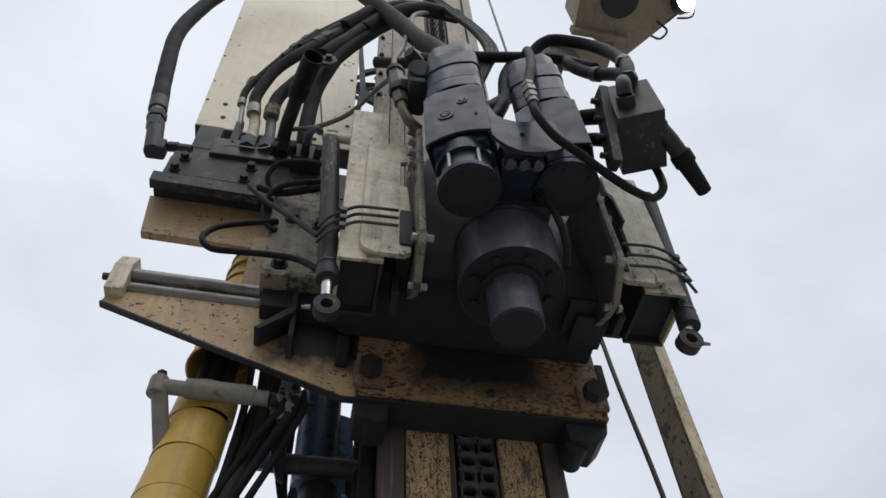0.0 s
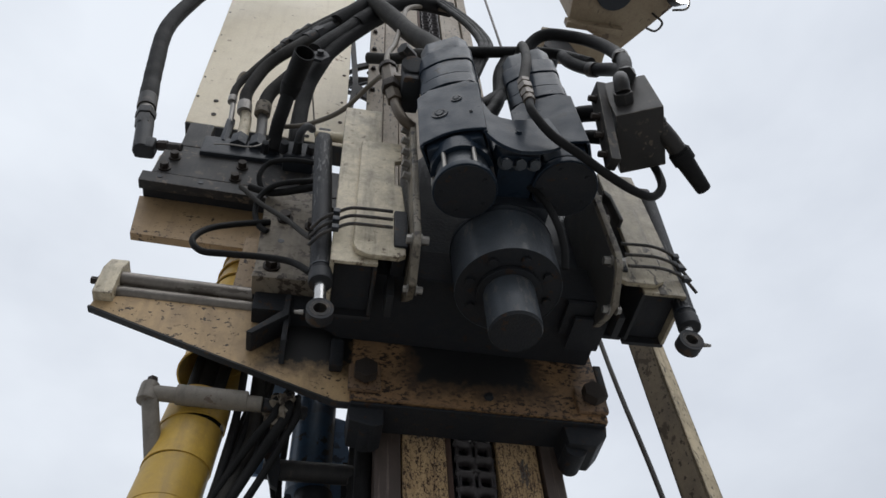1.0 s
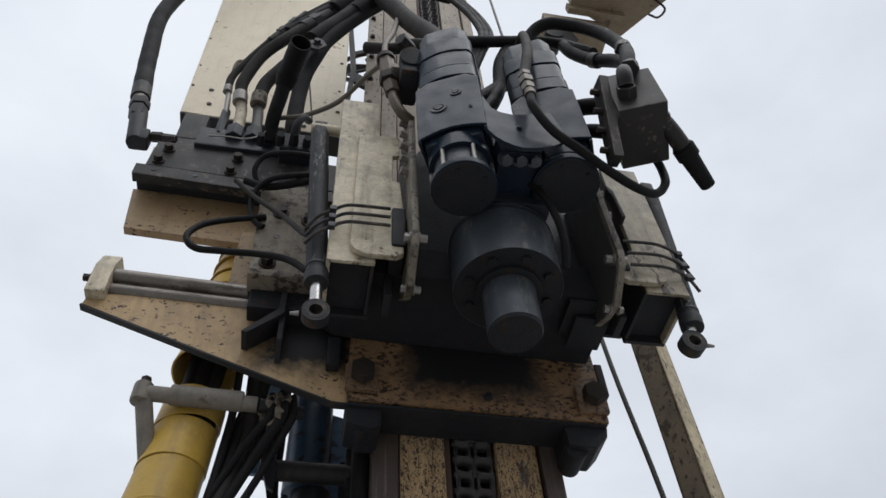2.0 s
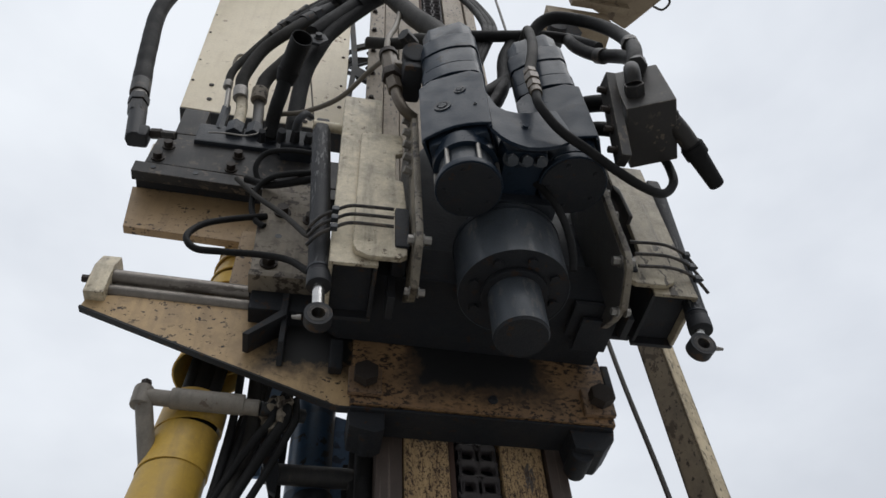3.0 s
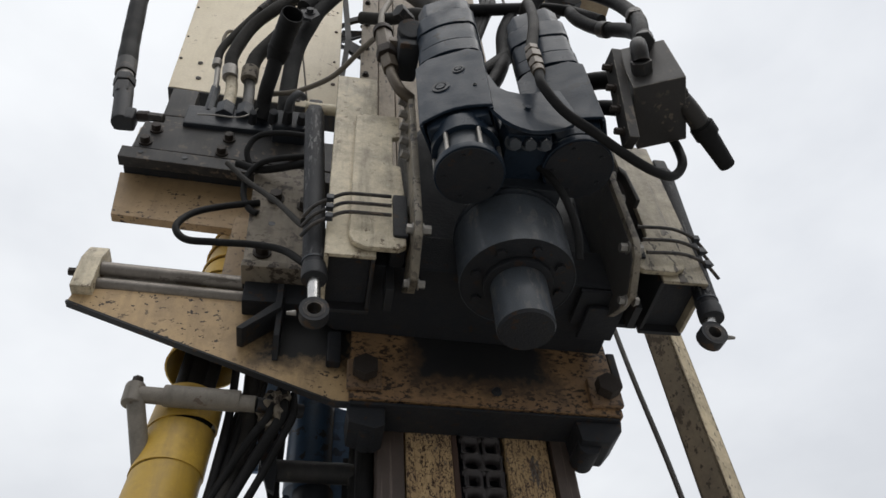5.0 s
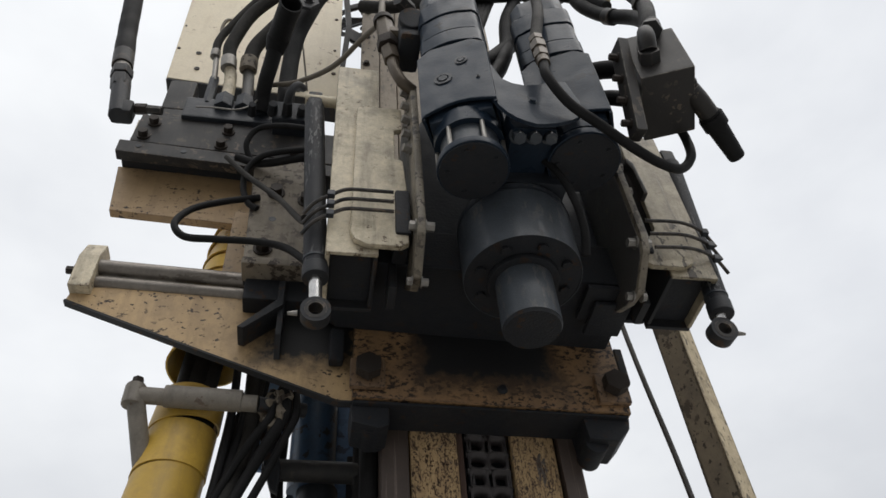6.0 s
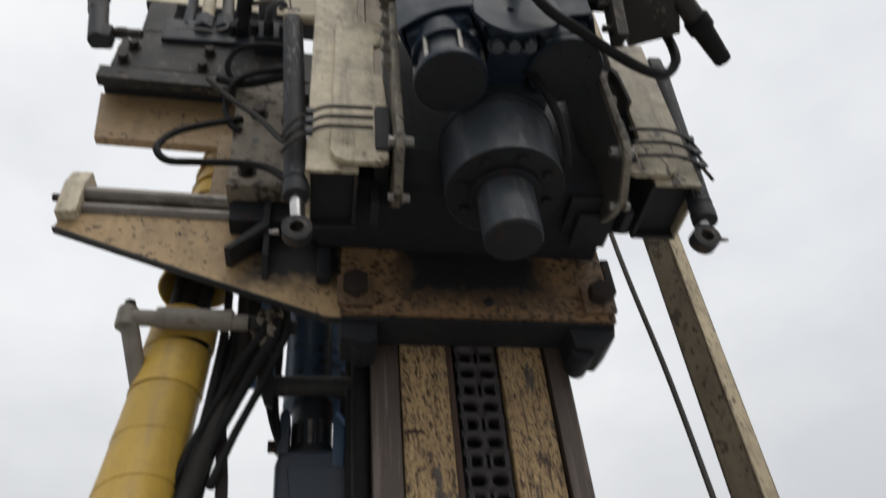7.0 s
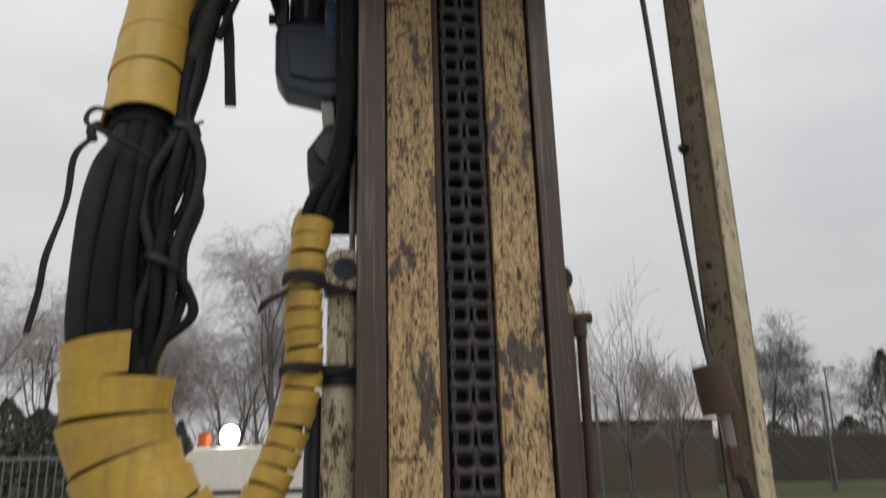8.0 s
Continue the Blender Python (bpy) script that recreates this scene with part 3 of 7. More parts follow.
for k in range(16):
    part("bolt", hexbolt((-0.245, -0.02, 3.49 + 0.19 * k), (0, -1, 0), 0.009, 0.012), BOLT, up)
# feed chain, two strands
chain = thing("feed_chain", (0.0145, 0.02, 0.7), "greasy double-strand roller feed chain in the mast", "chain", low=None)
PITCH = 0.0381


def stadium(bm, x0, x1, h):
    r = 0.0085
    pts = [(r * math.cos(a) * 0.95, r * math.sin(a) + (h if math.sin(a) > 0.01 else (-h if math.sin(a) < -0.01 else 0))) for a in [k * math.pi / 5 + math.pi / 10 for k in range(10)]]
    return slab([(p[0], p[1]) for p in pts], "x", x0, x1, 0, bm=bm)


def link_mesh(outer):
    bm = None
    h = PITCH / 2
    # grease fills the corners and leaves two rounded openings a link
    rx, rz, q = (0.0185, 0.0105, 0.92) if outer else (0.0150, 0.0112, 0.68)
    fill = bmesh.new()
    for cx, lo, hi in ((-0.0265, -0.051, -0.0005 if outer else -0.006), (0.0265, 0.0005 if outer else 0.006, 0.051)):
        mid = (lo + hi) / 2
        rings = []
        for y, grow in ((-0.0065, 1.2), (-0.001, 1.0), (0.012, 1.0)):
            a_in, a_out = [], []
            for k in range(20):
                a = 2 * math.pi * k / 20
                ca, sa = math.cos(a), math.sin(a)
                a_in.append(fill.verts.new((mid + rx * grow * math.copysign(abs(ca) ** q, ca), y, rz * grow * math.copysign(abs(sa) ** q, sa))))
                f = 1 / max(abs(ca), abs(sa))
                a_out.append(fill.verts.new((mid + (hi - lo) / 2 * ca * f, -0.0115 if abs(sa) > abs(ca) else -0.008, h * sa * f)) if y < -0.005 else None)
            rings.append((a_in, a_out))
        for k in range(20):
            j = (k + 1) % 20
            fill.faces.new((rings[0][1][k], rings[0][1][j], rings[0][0][j], rings[0][0][k]))
            for u in (0, 1):
                fill.faces.new((rings[u][0][k], rings[u][0][j], rings[u + 1][0][j], rings[u + 1][0][k]))
    bm = fill
    if outer:
        for x in (-0.049, -0.002, 0.045):
            bm = stadium(bm, x, x + 0.004, h * 0.9)
        for z in (-h, h):
            bm = cyl((-0.054, 0, z), (0.054, 0, z), 0.0070, seg=10, bm=bm)
    else:
        for x in (-0.044, -0.0085, 0.0045, 0.040):
            bm = stadium(bm, x, x + 0.004, h * 0.9)
        for z in (-h, h):
            for x in (-0.039, 0.0125):
                bm = cyl((x, 0, z), (x + 0.0265, 0, z), 0.0088, seg=12, bm=bm)
    me = bpy.data.meshes.new("link")
    bmesh.ops.recalc_face_normals(bm, faces=bm.faces)
    bm.to_mesh(me)
    bm.free()
    me.materials.append(CHAIN)
    me.polygons.foreach_set("use_smooth", [True] * len(me.polygons))
    me.set_sharp_from_angle(angle=radians(40))
    return me


LINKS = (link_mesh(True), link_mesh(False))
for k in range(140):
    o = new("link", LINKS[k % 2])
    o.parent = chain
    o.scale = (0.80, 1, 1)
    o.location = (random.uniform(-0.001, 0.001), 0, PITCH * k)

# ---- sliding carriage ----
car = thing("sliding_carriage", (0.01, -0.09, 2.7), "tan carriage plate with a long tapering arm, chipped to rust", "carriage")
part("arm_plate", slab([(-0.836, 2.925), (-0.828, 2.962), (-0.55, 2.985), (-0.25, 3.0), (-0.25, 2.712), (-0.29, 2.712), (-0.574, 2.823)], "y", -0.086, -0.074, 0.002), TAN_ARM, car)
part("arm_edge", slab([(-0.838, 2.923), (-0.574, 2.819), (-0.29, 2.708), (-0.26, 2.708), (-0.26, 2.712), (-0.29, 2.7125), (-0.574, 2.8235), (-0.836, 2.928)], "y", -0.0875, -0.070, 0.0), DARK, car, "dark lower edge")
part("face_plate", slab([(-0.264, 3.0), (0.286, 3.0), (0.288, 2.70), (-0.172, 2.712), (-0.264, 2.712)], "y", -0.100, -0.078, 0.003), TAN_GREASED, car)
part("lower_lip", slab([(-0.262, 2.710), (0.284, 2.699), (0.28, 2.693), (-0.262, 2.703)], "y", -0.095, -0.01, 0.002), OIL_AND_SHADE, car)
part("guide_shoe", slab([(-0.266, 2.71), (-0.192, 2.708), (-0.192, 2.664), (-0.21, 2.655), (-0.262, 2.668)], "y", -0.085, 0.0, 0.004), OIL_AND_SHADE, car)
b = slab([(0.19, 2.70), (0.288, 2.70), (0.283, 2.675), (0.255, 2.645), (0.195, 2.65)], "y", -0.085, 0.0, 0.004)
part("guide_shoe", b, OIL_AND_SHADE, car)
part("roller", cyl((0.215, -0.07, 2.652), (0.215, 0.0, 2.652), 0.024, seg=24, bevel=0.004), OIL_AND_SHADE, car)
part("roller", cyl((-0.225, -0.07, 2.675), (-0.225, 0.0, 2.675), 0.02, seg=24, bevel=0.004), OIL_AND_SHADE, car)
for x, z in ((-0.236, 2.762), (0.256, 2.75)):
    base = part("bolt_pad", box((x - 0.034, -0.114, z - 0.034), (x + 0.034, -0.100, z + 0.034), 0.004), TAN_OILY, car, "chipped square bolt pad")
    part("bolt_head", hexbolt((x, -0.114, z), (0, -1, 0), 0.027, 0.03, False), BOLT, car, "large rusty hexagon bolt")
part("side_lug", box((0.288, -0.1, 2.775), (0.306, -0.03, 2.866), 0.003), DARK, car)
for x, z, r in ((0.03, 2.744, 0.011),):
    part("grease_blob", cyl((x, -0.1, z), (x, -0.108, z), r, r * 0.6, seg=14), OIL_AND_SHADE, car)
# end block, guide rods
b = slab([(-0.112, 2.945), (-0.112, 3.03), (-0.09, 3.086), (-0.05, 3.086), (-0.05, 2.945)], "x", -0.834, -0.792, 0.004)
part("end_block", b, BEIGE, car, "cream painted end block")
part("block_bolt", hexbolt((-0.834, -0.09, 3.005), (-1, 0, 0), 0.009, 0.02), BOLT, car)
part("guide_rod", cyl((-0.80, -0.088, 3.020), (-0.38, -0.088, 3.002), 0.0175, seg=28), GUIDE, car, "scuffed steel guide rod")
part("guide_rod", cyl((-0.80, -0.082, 2.982), (-0.38, -0.082, 2.967), 0.015, seg=28), GUIDE, car, "scuffed steel guide rod")
part("sleeve", box((-0.492, -0.13, 2.92), (-0.24, -0.066, 2.985), 0.006), OIL_AND_SHADE, car, "black sliding sleeve")
part("gusset", slab([(-0.49, 2.832), (-0.478, 2.828), (-0.408, 2.895), (-0.408, 2.96), (-0.421, 2.96), (-0.421, 2.908)], "y", -0.145, -0.088, 0.002), OIL_AND_SHADE, car)
part("gusset_web", slab([(-0.088, 2.80), (-0.13, 2.83), (-0.14, 2.96), (-0.088, 2.96)], "x", -0.418, -0.406, 0.002), OIL_AND_SHADE, car)
part("stop_lug", box((-0.312, -0.11, 2.79), (-0.283, -0.086, 2.872), 0.006), OIL_AND_SHADE, car)

# ---- drill head ----
head = thing("rotary_drive", (0.022, -0.3, 2.7), "black rotary drill head with gearbox and two slate-blue motors", "drill head")
part("housing", slab([(-0.155, 2.87), (0.225, 2.87), (0.225, 3.34), (0.17, 3.42), (-0.11, 3.42), (-0.155, 3.34)], "y", -0.29, -0.11, 0.012), GREASE, head)
part("base_beam", slab([(-0.335, 2.90), (-0.335, 2.975), (0.265, 2.965), (0.268, 2.855), (-0.30, 2.875)], "y", -0.30, -0.105, 0.006), OIL_AND_SHADE, head)
for k in range(2):
    part("beam_ledge", box((0.17 + 0.02 * k, -0.30 + 0.03 * k, 2.842 - 0.014 * k), (0.272 - 0.008 * k, -0.21 + 0.03 * k, 2.853 - 0.014 * k), 0.003), OIL_AND_SHADE, head, "oily stepped ledge")
AX, AY = 0.024, -0.345
gearbox = part("gearbox", ring((AX, AY, 2.806), (AX, AY, 2.95), 0.109, 0.1080, 48), GEAR, head, "round oiled gearbox casing")
part("gearbox_top", cyl((AX, AY, 2.95), (AX, AY, 2.972), 0.109, 0.097, 48), GEAR, head)
part("seam_band", ring((AX, AY, 2.935), (AX, AY, 2.940), 0.1105, 0.10, 48), GREASE, gearbox)
part("gearbox_bottom", cyl((AX, AY, 2.8075), (AX, AY, 2.95), 0.1082, seg=48), OIL_AND_SHADE, head)
part("bearing_cap", cyl((AX, AY, 2.795), (AX, AY, 2.808), 0.066, seg=36, bevel=0.004), OIL_AND_SHADE, head)
for k in range(8):
    a = k * math.pi / 4 + 0.2
    part("cap_bolt", hexbolt((AX + 0.084 * math.cos(a), AY + 0.084 * math.sin(a), 2.808), (0, 0, -1), 0.010, 0.008, False), OIL_AND_SHADE, head)
spindle = part("spindle", ring((AX, AY, 2.691), (AX, AY, 2.82), 0.0525, 0.0485, 40), GEAR, head, "hollow drill spindle")
part("spindle_lip", cyl((AX, AY, 2.685), (AX, AY, 2.6915), 0.049, 0.052, 40), OIL_AND_SHADE, spindle, "oily chamfered lip")
part("spindle_bore", cyl((AX, AY, 2.6925), (AX, AY, 2.82), 0.0487, seg=28), GREASE, spindle)


def motor(cx, half, cap_r, cap_z):
    """A hydraulic motor, turned a little about its own axis: end cap, tie rods, bent cover and banded block."""
    cy = -0.49
    spin = Matrix.Translation((cx, cy, 0)) @ Matrix.Rotation(radians(-25), 4, "Z")

    def turned(bm):
        bmesh.ops.transform(bm, matrix=spin, verts=bm.verts)
        return bm

    m = part("motor", turned(box((-half, -0.058, 3.02), (half, 0.055, 3.27), 0.012)), MOTOR, head, "slate-blue hydraulic motor block")
    part("end_cap", cyl((cx, cy, cap_z), (cx, cy, cap_z + 0.016), cap_r, seg=44, bevel=0.003), MOTOR, m)
    part("end_disc", cyl((cx, cy, cap_z - 0.003), (cx, cy, cap_z), cap_r * 0.94, seg=40, bevel=0.001), OIL_AND_SHADE, m)
    for k in range(5):
        a = k * 1.257 + 0.5
        part("cap_screw", cyl((cx + cap_r * 0.72 * math.cos(a), cy + cap_r * 0.72 * math.sin(a), cap_z - 0.002), (cx + cap_r * 0.72 * math.cos(a), cy + cap_r * 0.72 * math.sin(a), cap_z - 0.006), 0.005, 0.0042, 10), OIL_AND_SHADE, m)
    part("neck", cyl((cx, cy, cap_z + 0.016), (cx, cy, 3.03), cap_r * 0.83, seg=40), GEAR, m)
    part("collar", ring((cx, cy, max(2.995, cap_z + 0.02)), (cx, cy, 3.035), cap_r * 1.0, cap_r * 0.6, 40), MOTOR, m)
    for k in range(6):
        a = k * math.pi / 3 - 0.35
        x, y = cx + cap_r * 0.93 * math.cos(a), cy + cap_r * 0.93 * math.sin(a)
        part("tie_rod", cyl((x, y, cap_z + 0.012), (x, y, 3.0), 0.0045, seg=8), STEEL, m)
    # banded upper body with chamfered corners
    z = 3.276
    for k, h in enumerate((0.055, 0.075, 0.075)):
        g = 0.004 if k % 2 else 0.006
        w, d = half + g, 0.064 + g
        bow = 0.016
        e = w - 0.020
        front = [(-e + 2 * e * i / 8, -d + bow * 0.5 * (2 * i / 8 - 1) ** 2) for i in range(9)]
        bend = [(e + 0.020 * math.sin(q), -d + bow * 0.5 + 0.022 * (1 - math.cos(q))) for q in (0.4, 0.8, 1.2, 1.57)]
        front = [(-x, y) for x, y in reversed(bend)] + front + bend
        oct_ = front + [(x, -y) for x, y in reversed(front)]
        part("band", turned(slab(oct_, "z", z + 0.0032, z + h - 0.0032, 0.0016)), MOTOR, m)
        z += h
    w, d, c = half * 0.99, 0.064, 0.022
    oct_ = [(-w, -d + c), (-w + c, -d), (w - c, -d), (w, -d + c), (w, d - c), (w - c, d), (-w + c, d), (-w, d - c)]
    part("top_case", turned(slab(oct_, "z", z, z + 0.07, 0.006)), MOTOR, m)
    part("core", turned(box((-half * 0.93, -0.058, 3.25), (half * 0.93, 0.058, z + 0.01), 0.008)), GREASE, m)
    # bent sheet cover with an arched lower edge
    y0 = -0.072
    edge = [(-half - 0.008, 3.018)] + [(-half + 2 * half * k / 6, 3.03 + 0.018 * math.sin(math.pi * k / 6)) for k in range(7)] + [(half + 0.008, 3.026)]
    c = slab(edge + [(half + 0.008, 3.235), (half * 0.7, 3.262), (-half * 0.7, 3.262), (-half - 0.008, 3.235)], "y", y0, y0 + 0.007, 0.0025)
    for sx in (-1, 1):
        lo, hi = sorted((sx * (half + 0.0085), sx * (half + 0.002)))
        c = slab([(y0 + 0.004, 3.02), (y0 + 0.11, 3.05), (y0 + 0.11, 3.22), (y0 + 0.004, 3.235)], "x", lo, hi, 0.002, bm=c)
    part("cover", turned(c), MOTOR, m, "bent slate-blue cover plate")
    return m, spin, y0


def plug(m, spin, x, y0, z, r, h):
    bm = ring((x, y0 - 0.0025, z), (x, y0 + 0.001, z), r * 1.3, r * 0.85, 24)
    bm = cyl((x, y0 + 0.001, z), (x, y0 - h * 0.35, z), r * 0.72, seg=6, bevel=0.001, bm=bm)
    bmesh.ops.transform(bm, matrix=spin, verts=bm.verts)
    part("plug", bm, GREASE, m, "dark screwed plug")


m1, spin1, y0 = motor(-0.084, 0.063, 0.066, 2.925)
plug(m1, spin1, 0.018, y0, 3.185, 0.010, 0.010)
plug(m1, spin1, -0.022, y0, 3.135, 0.014, 0.011)
plug(m1, spin1, 0.045, y0, 3.11, 0.003, 0.004)
motor(0.134, 0.063, 0.070, 2.982)
b = slab([(-0.062, 3.20), (-0.048, 3.167), (-0.030, 3.106), (-0.012, 3.093), (0.012, 3.089), (0.037, 3.095), (0.072, 3.115), (0.098, 3.118), (0.113, 3.05), (0.106, 3.002), (0.085, 2.984), (0.061, 2.972), (0.038, 2.964), (0.017, 2.961), (-0.001, 2.966), (-0.017, 2.975), (-0.033, 2.991), (-0.045, 3.011), (-0.066, 3.062)], "y", -0.578, -0.570, 0)
yoke = part("yoke_plate", b, MOTOR, head, "curved plate joining the motors", smooth=False)
part("yoke_bolt", hexbolt((0.020, -0.578, 3.035), (0, -1, 0), 0.006, 0.005), MOTOR, yoke)
part("inner_block", box((-0.05, -0.45, 2.96), (0.11, -0.40, 3.26), 0.006), GREASE, head)
part("port_block", slab([(-0.025, 3.03), (0.075, 3.04), (0.068, 2.992), (-0.015, 2.984)], "y", -0.55, -0.36, 0.005), MOTOR, head)
for k in range(3):
    x = -0.004 + 0.03 * k
    part("port_plug", hexbolt((x, -0.532, 2.990 + 0.004 * k), (0, -0.35, -1), 0.012, 0.026), GEAR, head)
# valve on the side of the first motor
val = thing("motor_valve", (-0.2, -0.42, 3.45), "dark greasy side valve with fittings", "valve")
b = box((-0.205, -0.50, 3.40), (-0.155, -0.40, 3.52), 0.012)
part("valve_body", cyl((-0.18, -0.50, 3.455), (-0.18, -0.515, 3.45), 0.03, seg=20, bevel=0.004, bm=b), DARK, val)
part("hex_body", cyl((-0.236, -0.452, 3.53), (-0.229, -0.448, 3.455), 0.0215, seg=6, bevel=0.003), COUPLING, val, "rusty brown hexagon fitting")
part("nut", cyl((-0.229, -0.448, 3.455), (-0.226, -0.446, 3.425), 0.026, seg=6, bevel=0.003), BOLT, val)
part("nut", cyl((-0.225, -0.445, 3.42), (-0.217, -0.442, 3.375), 0.020, seg=6, bevel=0.003), COUPLING, val)
part("collar", ring((-0.238, -0.453, 3.545), (-0.236, -0.452, 3.53), 0.024, 0.012, 24), BOLT, val)
part("side_nut", cyl((-0.228, -0.45, 3.485), (-0.198, -0.455, 3.475), 0.018, seg=6, bevel=0.002), COUPLING, val)
part("fitting", cyl((-0.18, -0.505, 3.50), (-0.212, -0.535, 3.492), 0.018, seg=6, bevel=0.002), CHARCOAL, val)
part("elbow", tube([(-0.218, -0.442, 3.378), (-0.212, -0.44, 3.34), (-0.195, -0.432, 3.305), (-0.17, -0.42, 3.292)], 0.013), COUPLING, val, "brown steel elbow")


# ---- side frames with tilt cylinders ----
def side_frame(s, top, cover_top, label, plug, paint):
    """One clamping frame beside the head; s = -1 or 1, mirrored about the drill axis."""
    c = 0.036

    def mx(v):
        return v if s < 0 else 2 * c - v

    f = thing("side_frame", (mx(-0.28), -0.3, 2.82), label, "frame", "side frames of the drill head")
    lo, hi = sorted((mx(-0.333), mx(-0.240)))
    t = 0.008
    b = box((lo, -0.362, 2.826), (hi, -0.354, top), 0.003)
    part("channel_front", b, paint, f)
    part("channel_side", box((mx(-0.333) - (0.0005 if s < 0 else -0.0005), -0.3535, 2.826), (mx(-0.325), -0.22, top), 0.003), paint, f)
    # inner side and back are coloured dark for the shade inside the channel
    part("channel_side", box((mx(-0.248), -0.3535, 2.83), (mx(-0.240), -0.22, top), 0.003), DARK, f, "inner side, darkened for the shade in the channel")
    if s > 0:
        part("web_plate", box((mx(-0.239), -0.2195, 2.84), (mx(-0.163), -0.2095, 3.33), 0.002), OIL_AND_SHADE, f, "dark web plate")
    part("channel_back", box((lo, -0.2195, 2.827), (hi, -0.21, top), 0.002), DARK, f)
    out = [(-0.288, cover_top - 0.01), (-0.278, cover_top), (-0.192, cover_top), (-0.192, 3.205), (-0.208, 3.2), (-0.208, 3.10), (-0.192, 3.095), (-0.186, 3.0), (-0.206, 2.99), (-0.208, 2.88), (-0.186, 2.872), (-0.186, 2.848), (-0.2, 2.838), (-0.262, 2.838), (-0.285, 2.85), (-0.292, 2.872)]
    if cover_top < 3.21:
        out = [(-0.288, cover_top - 0.01), (-0.278, cover_top), (-0.236, cover_top), (-0.232, 2.945), (-0.222, 2.925), (-0.200, 2.915), (-0.188, 2.90), (-0.186, 2.848), (-0.2, 2.838), (-0.262, 2.838), (-0.285, 2.85), (-0.292, 2.872)]
    part("cover_plate", slab([(mx(a), z) for a, z in out], "y", -0.376, -0.363, 0.004), paint, f, "dirty beige cover plate with notched edge")
    part("slot_filler", box((mx(-0.211), -0.382, 2.868), (mx(-0.182), -0.30, 2.992), 0.006), OIL_AND_SHADE, f)
    # clevis cheek
    ck = [(-0.428, 3.30 if s < 0 else 3.12), (-0.428, 2.86), (-0.416, 2.83), (-0.352, 2.785), (-0.302, 2.80), (-0.15, 2.955 if s < 0 else 2.885), (-0.15, 3.2), (-0.27, 3.34 if s < 0 else 3.2), (-0.39, 3.345 if s < 0 else 3.18)]
    ch = part("cheek_plate", slab(ck, "x", mx(-0.178), mx(-0.163), 0.004), CHEEK, f, "greasy bevelled cheek plate")
    # inner face in oil, its colour also carrying the shade between cheek and motors
    part("greasy_face", slab([(y + (0.012 if y < -0.4 else 0), z + (0.012 if z < 2.8 else 0)) for y, z in ck], "x", mx(-0.163), mx(-0.1615), 0), GREASE if s < 0 else SOILED_DIM, ch)
    part("pivot_bolt", hexbolt((mx(-0.163), -0.405, 2.862), (-s, 0, 0), 0.0095, 0.018), STEEL, ch, "bright bolt")
    part("pivot_nut", hexbolt((mx(-0.178), -0.405, 2.862), (s, 0, 0), 0.0095, 0.012), STEEL, ch)
    part("pivot_bolt", hexbolt((mx(-0.163), -0.335, 2.792), (-s, 0, 0), 0.008, 0.014), STEEL, ch)
    part("pivot_bolt", hexbolt((mx(-0.178), -0.335, 2.792), (s, 0, 0), 0.008, 0.01), STEEL, ch)
    for k in range(5 if cover_top > 3.21 else 2):
        part("row_bolt", hexbolt((mx(-0.178), -0.40, 3.10 + 0.052 * k if s < 0 else 3.02 + 0.08 * k), (s, -0.3, 0), 0.009, 0.018), STEEL, f)
    part("stiffener", box((mx(-0.215), -0.30, 2.81), (mx(-0.20), -0.24, 2.90), 0.002), DARK, f)
    flo, fhi = sorted((mx(-0.324), mx(-0.249)))
    # black box filling the channel in place of the shade inside it
    part("channel_core", box((flo, -0.353, 2.845), (fhi, -0.222, top - 0.02), 0), OIL_AND_SHADE, f, "black fill for the shade inside the channel")
    # three thin pipes strapped across the frame
    for k in range(3):
        z = 2.965 - 0.028 * k
        if s < 0:
            pts = [(-0.215, -0.395, z), (-0.26, -0.394, z + 0.001), (-0.302, -0.39, z + 0.003), (-0.33, -0.378, z - 0.002), (-0.358, -0.366, z - 0.012), (-0.379, -0.352, z - 0.032)]
        else:
            z -= 0.022 + 0.01 * k
            pts = [(mx(-0.205), -0.395, z), (mx(-0.27), -0.392, z + 0.008), (mx(-0.31), -0.382, z + 0.012), (mx(-0.345), -0.365, z + 0.012), (mx(-0.37), -0.35, z - 0.01)]
        part("thin_pipe", tube(pts, 0.0036, 8), CHARCOAL, f, "thin dark lubrication pipe")
        e = pts[3]
        part("clip", box((e[0] - 0.007, e[1] - 0.008, e[2] - 0.007), (e[0] + 0.007, e[1] + 0.004, e[2] + 0.007), 0.002), GREASE, f)
    if plug:
        part("bracket_bar", slab([(mx(-0.20), 3.12), (mx(-0.214), 3.10), (mx(-0.220), 3.0), (mx(-0.210), 3.0), (mx(-0.206), 3.08), (mx(-0.198), 3.10)], "y", -0.42, -0.395, 0.004), CHARCOAL, f)
    return f


side_frame(-1, 3.468, 3.285, "beige channel side frame with notched cover plate, dirty", False, BEIGE)
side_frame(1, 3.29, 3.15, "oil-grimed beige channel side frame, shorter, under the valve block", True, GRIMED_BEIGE)


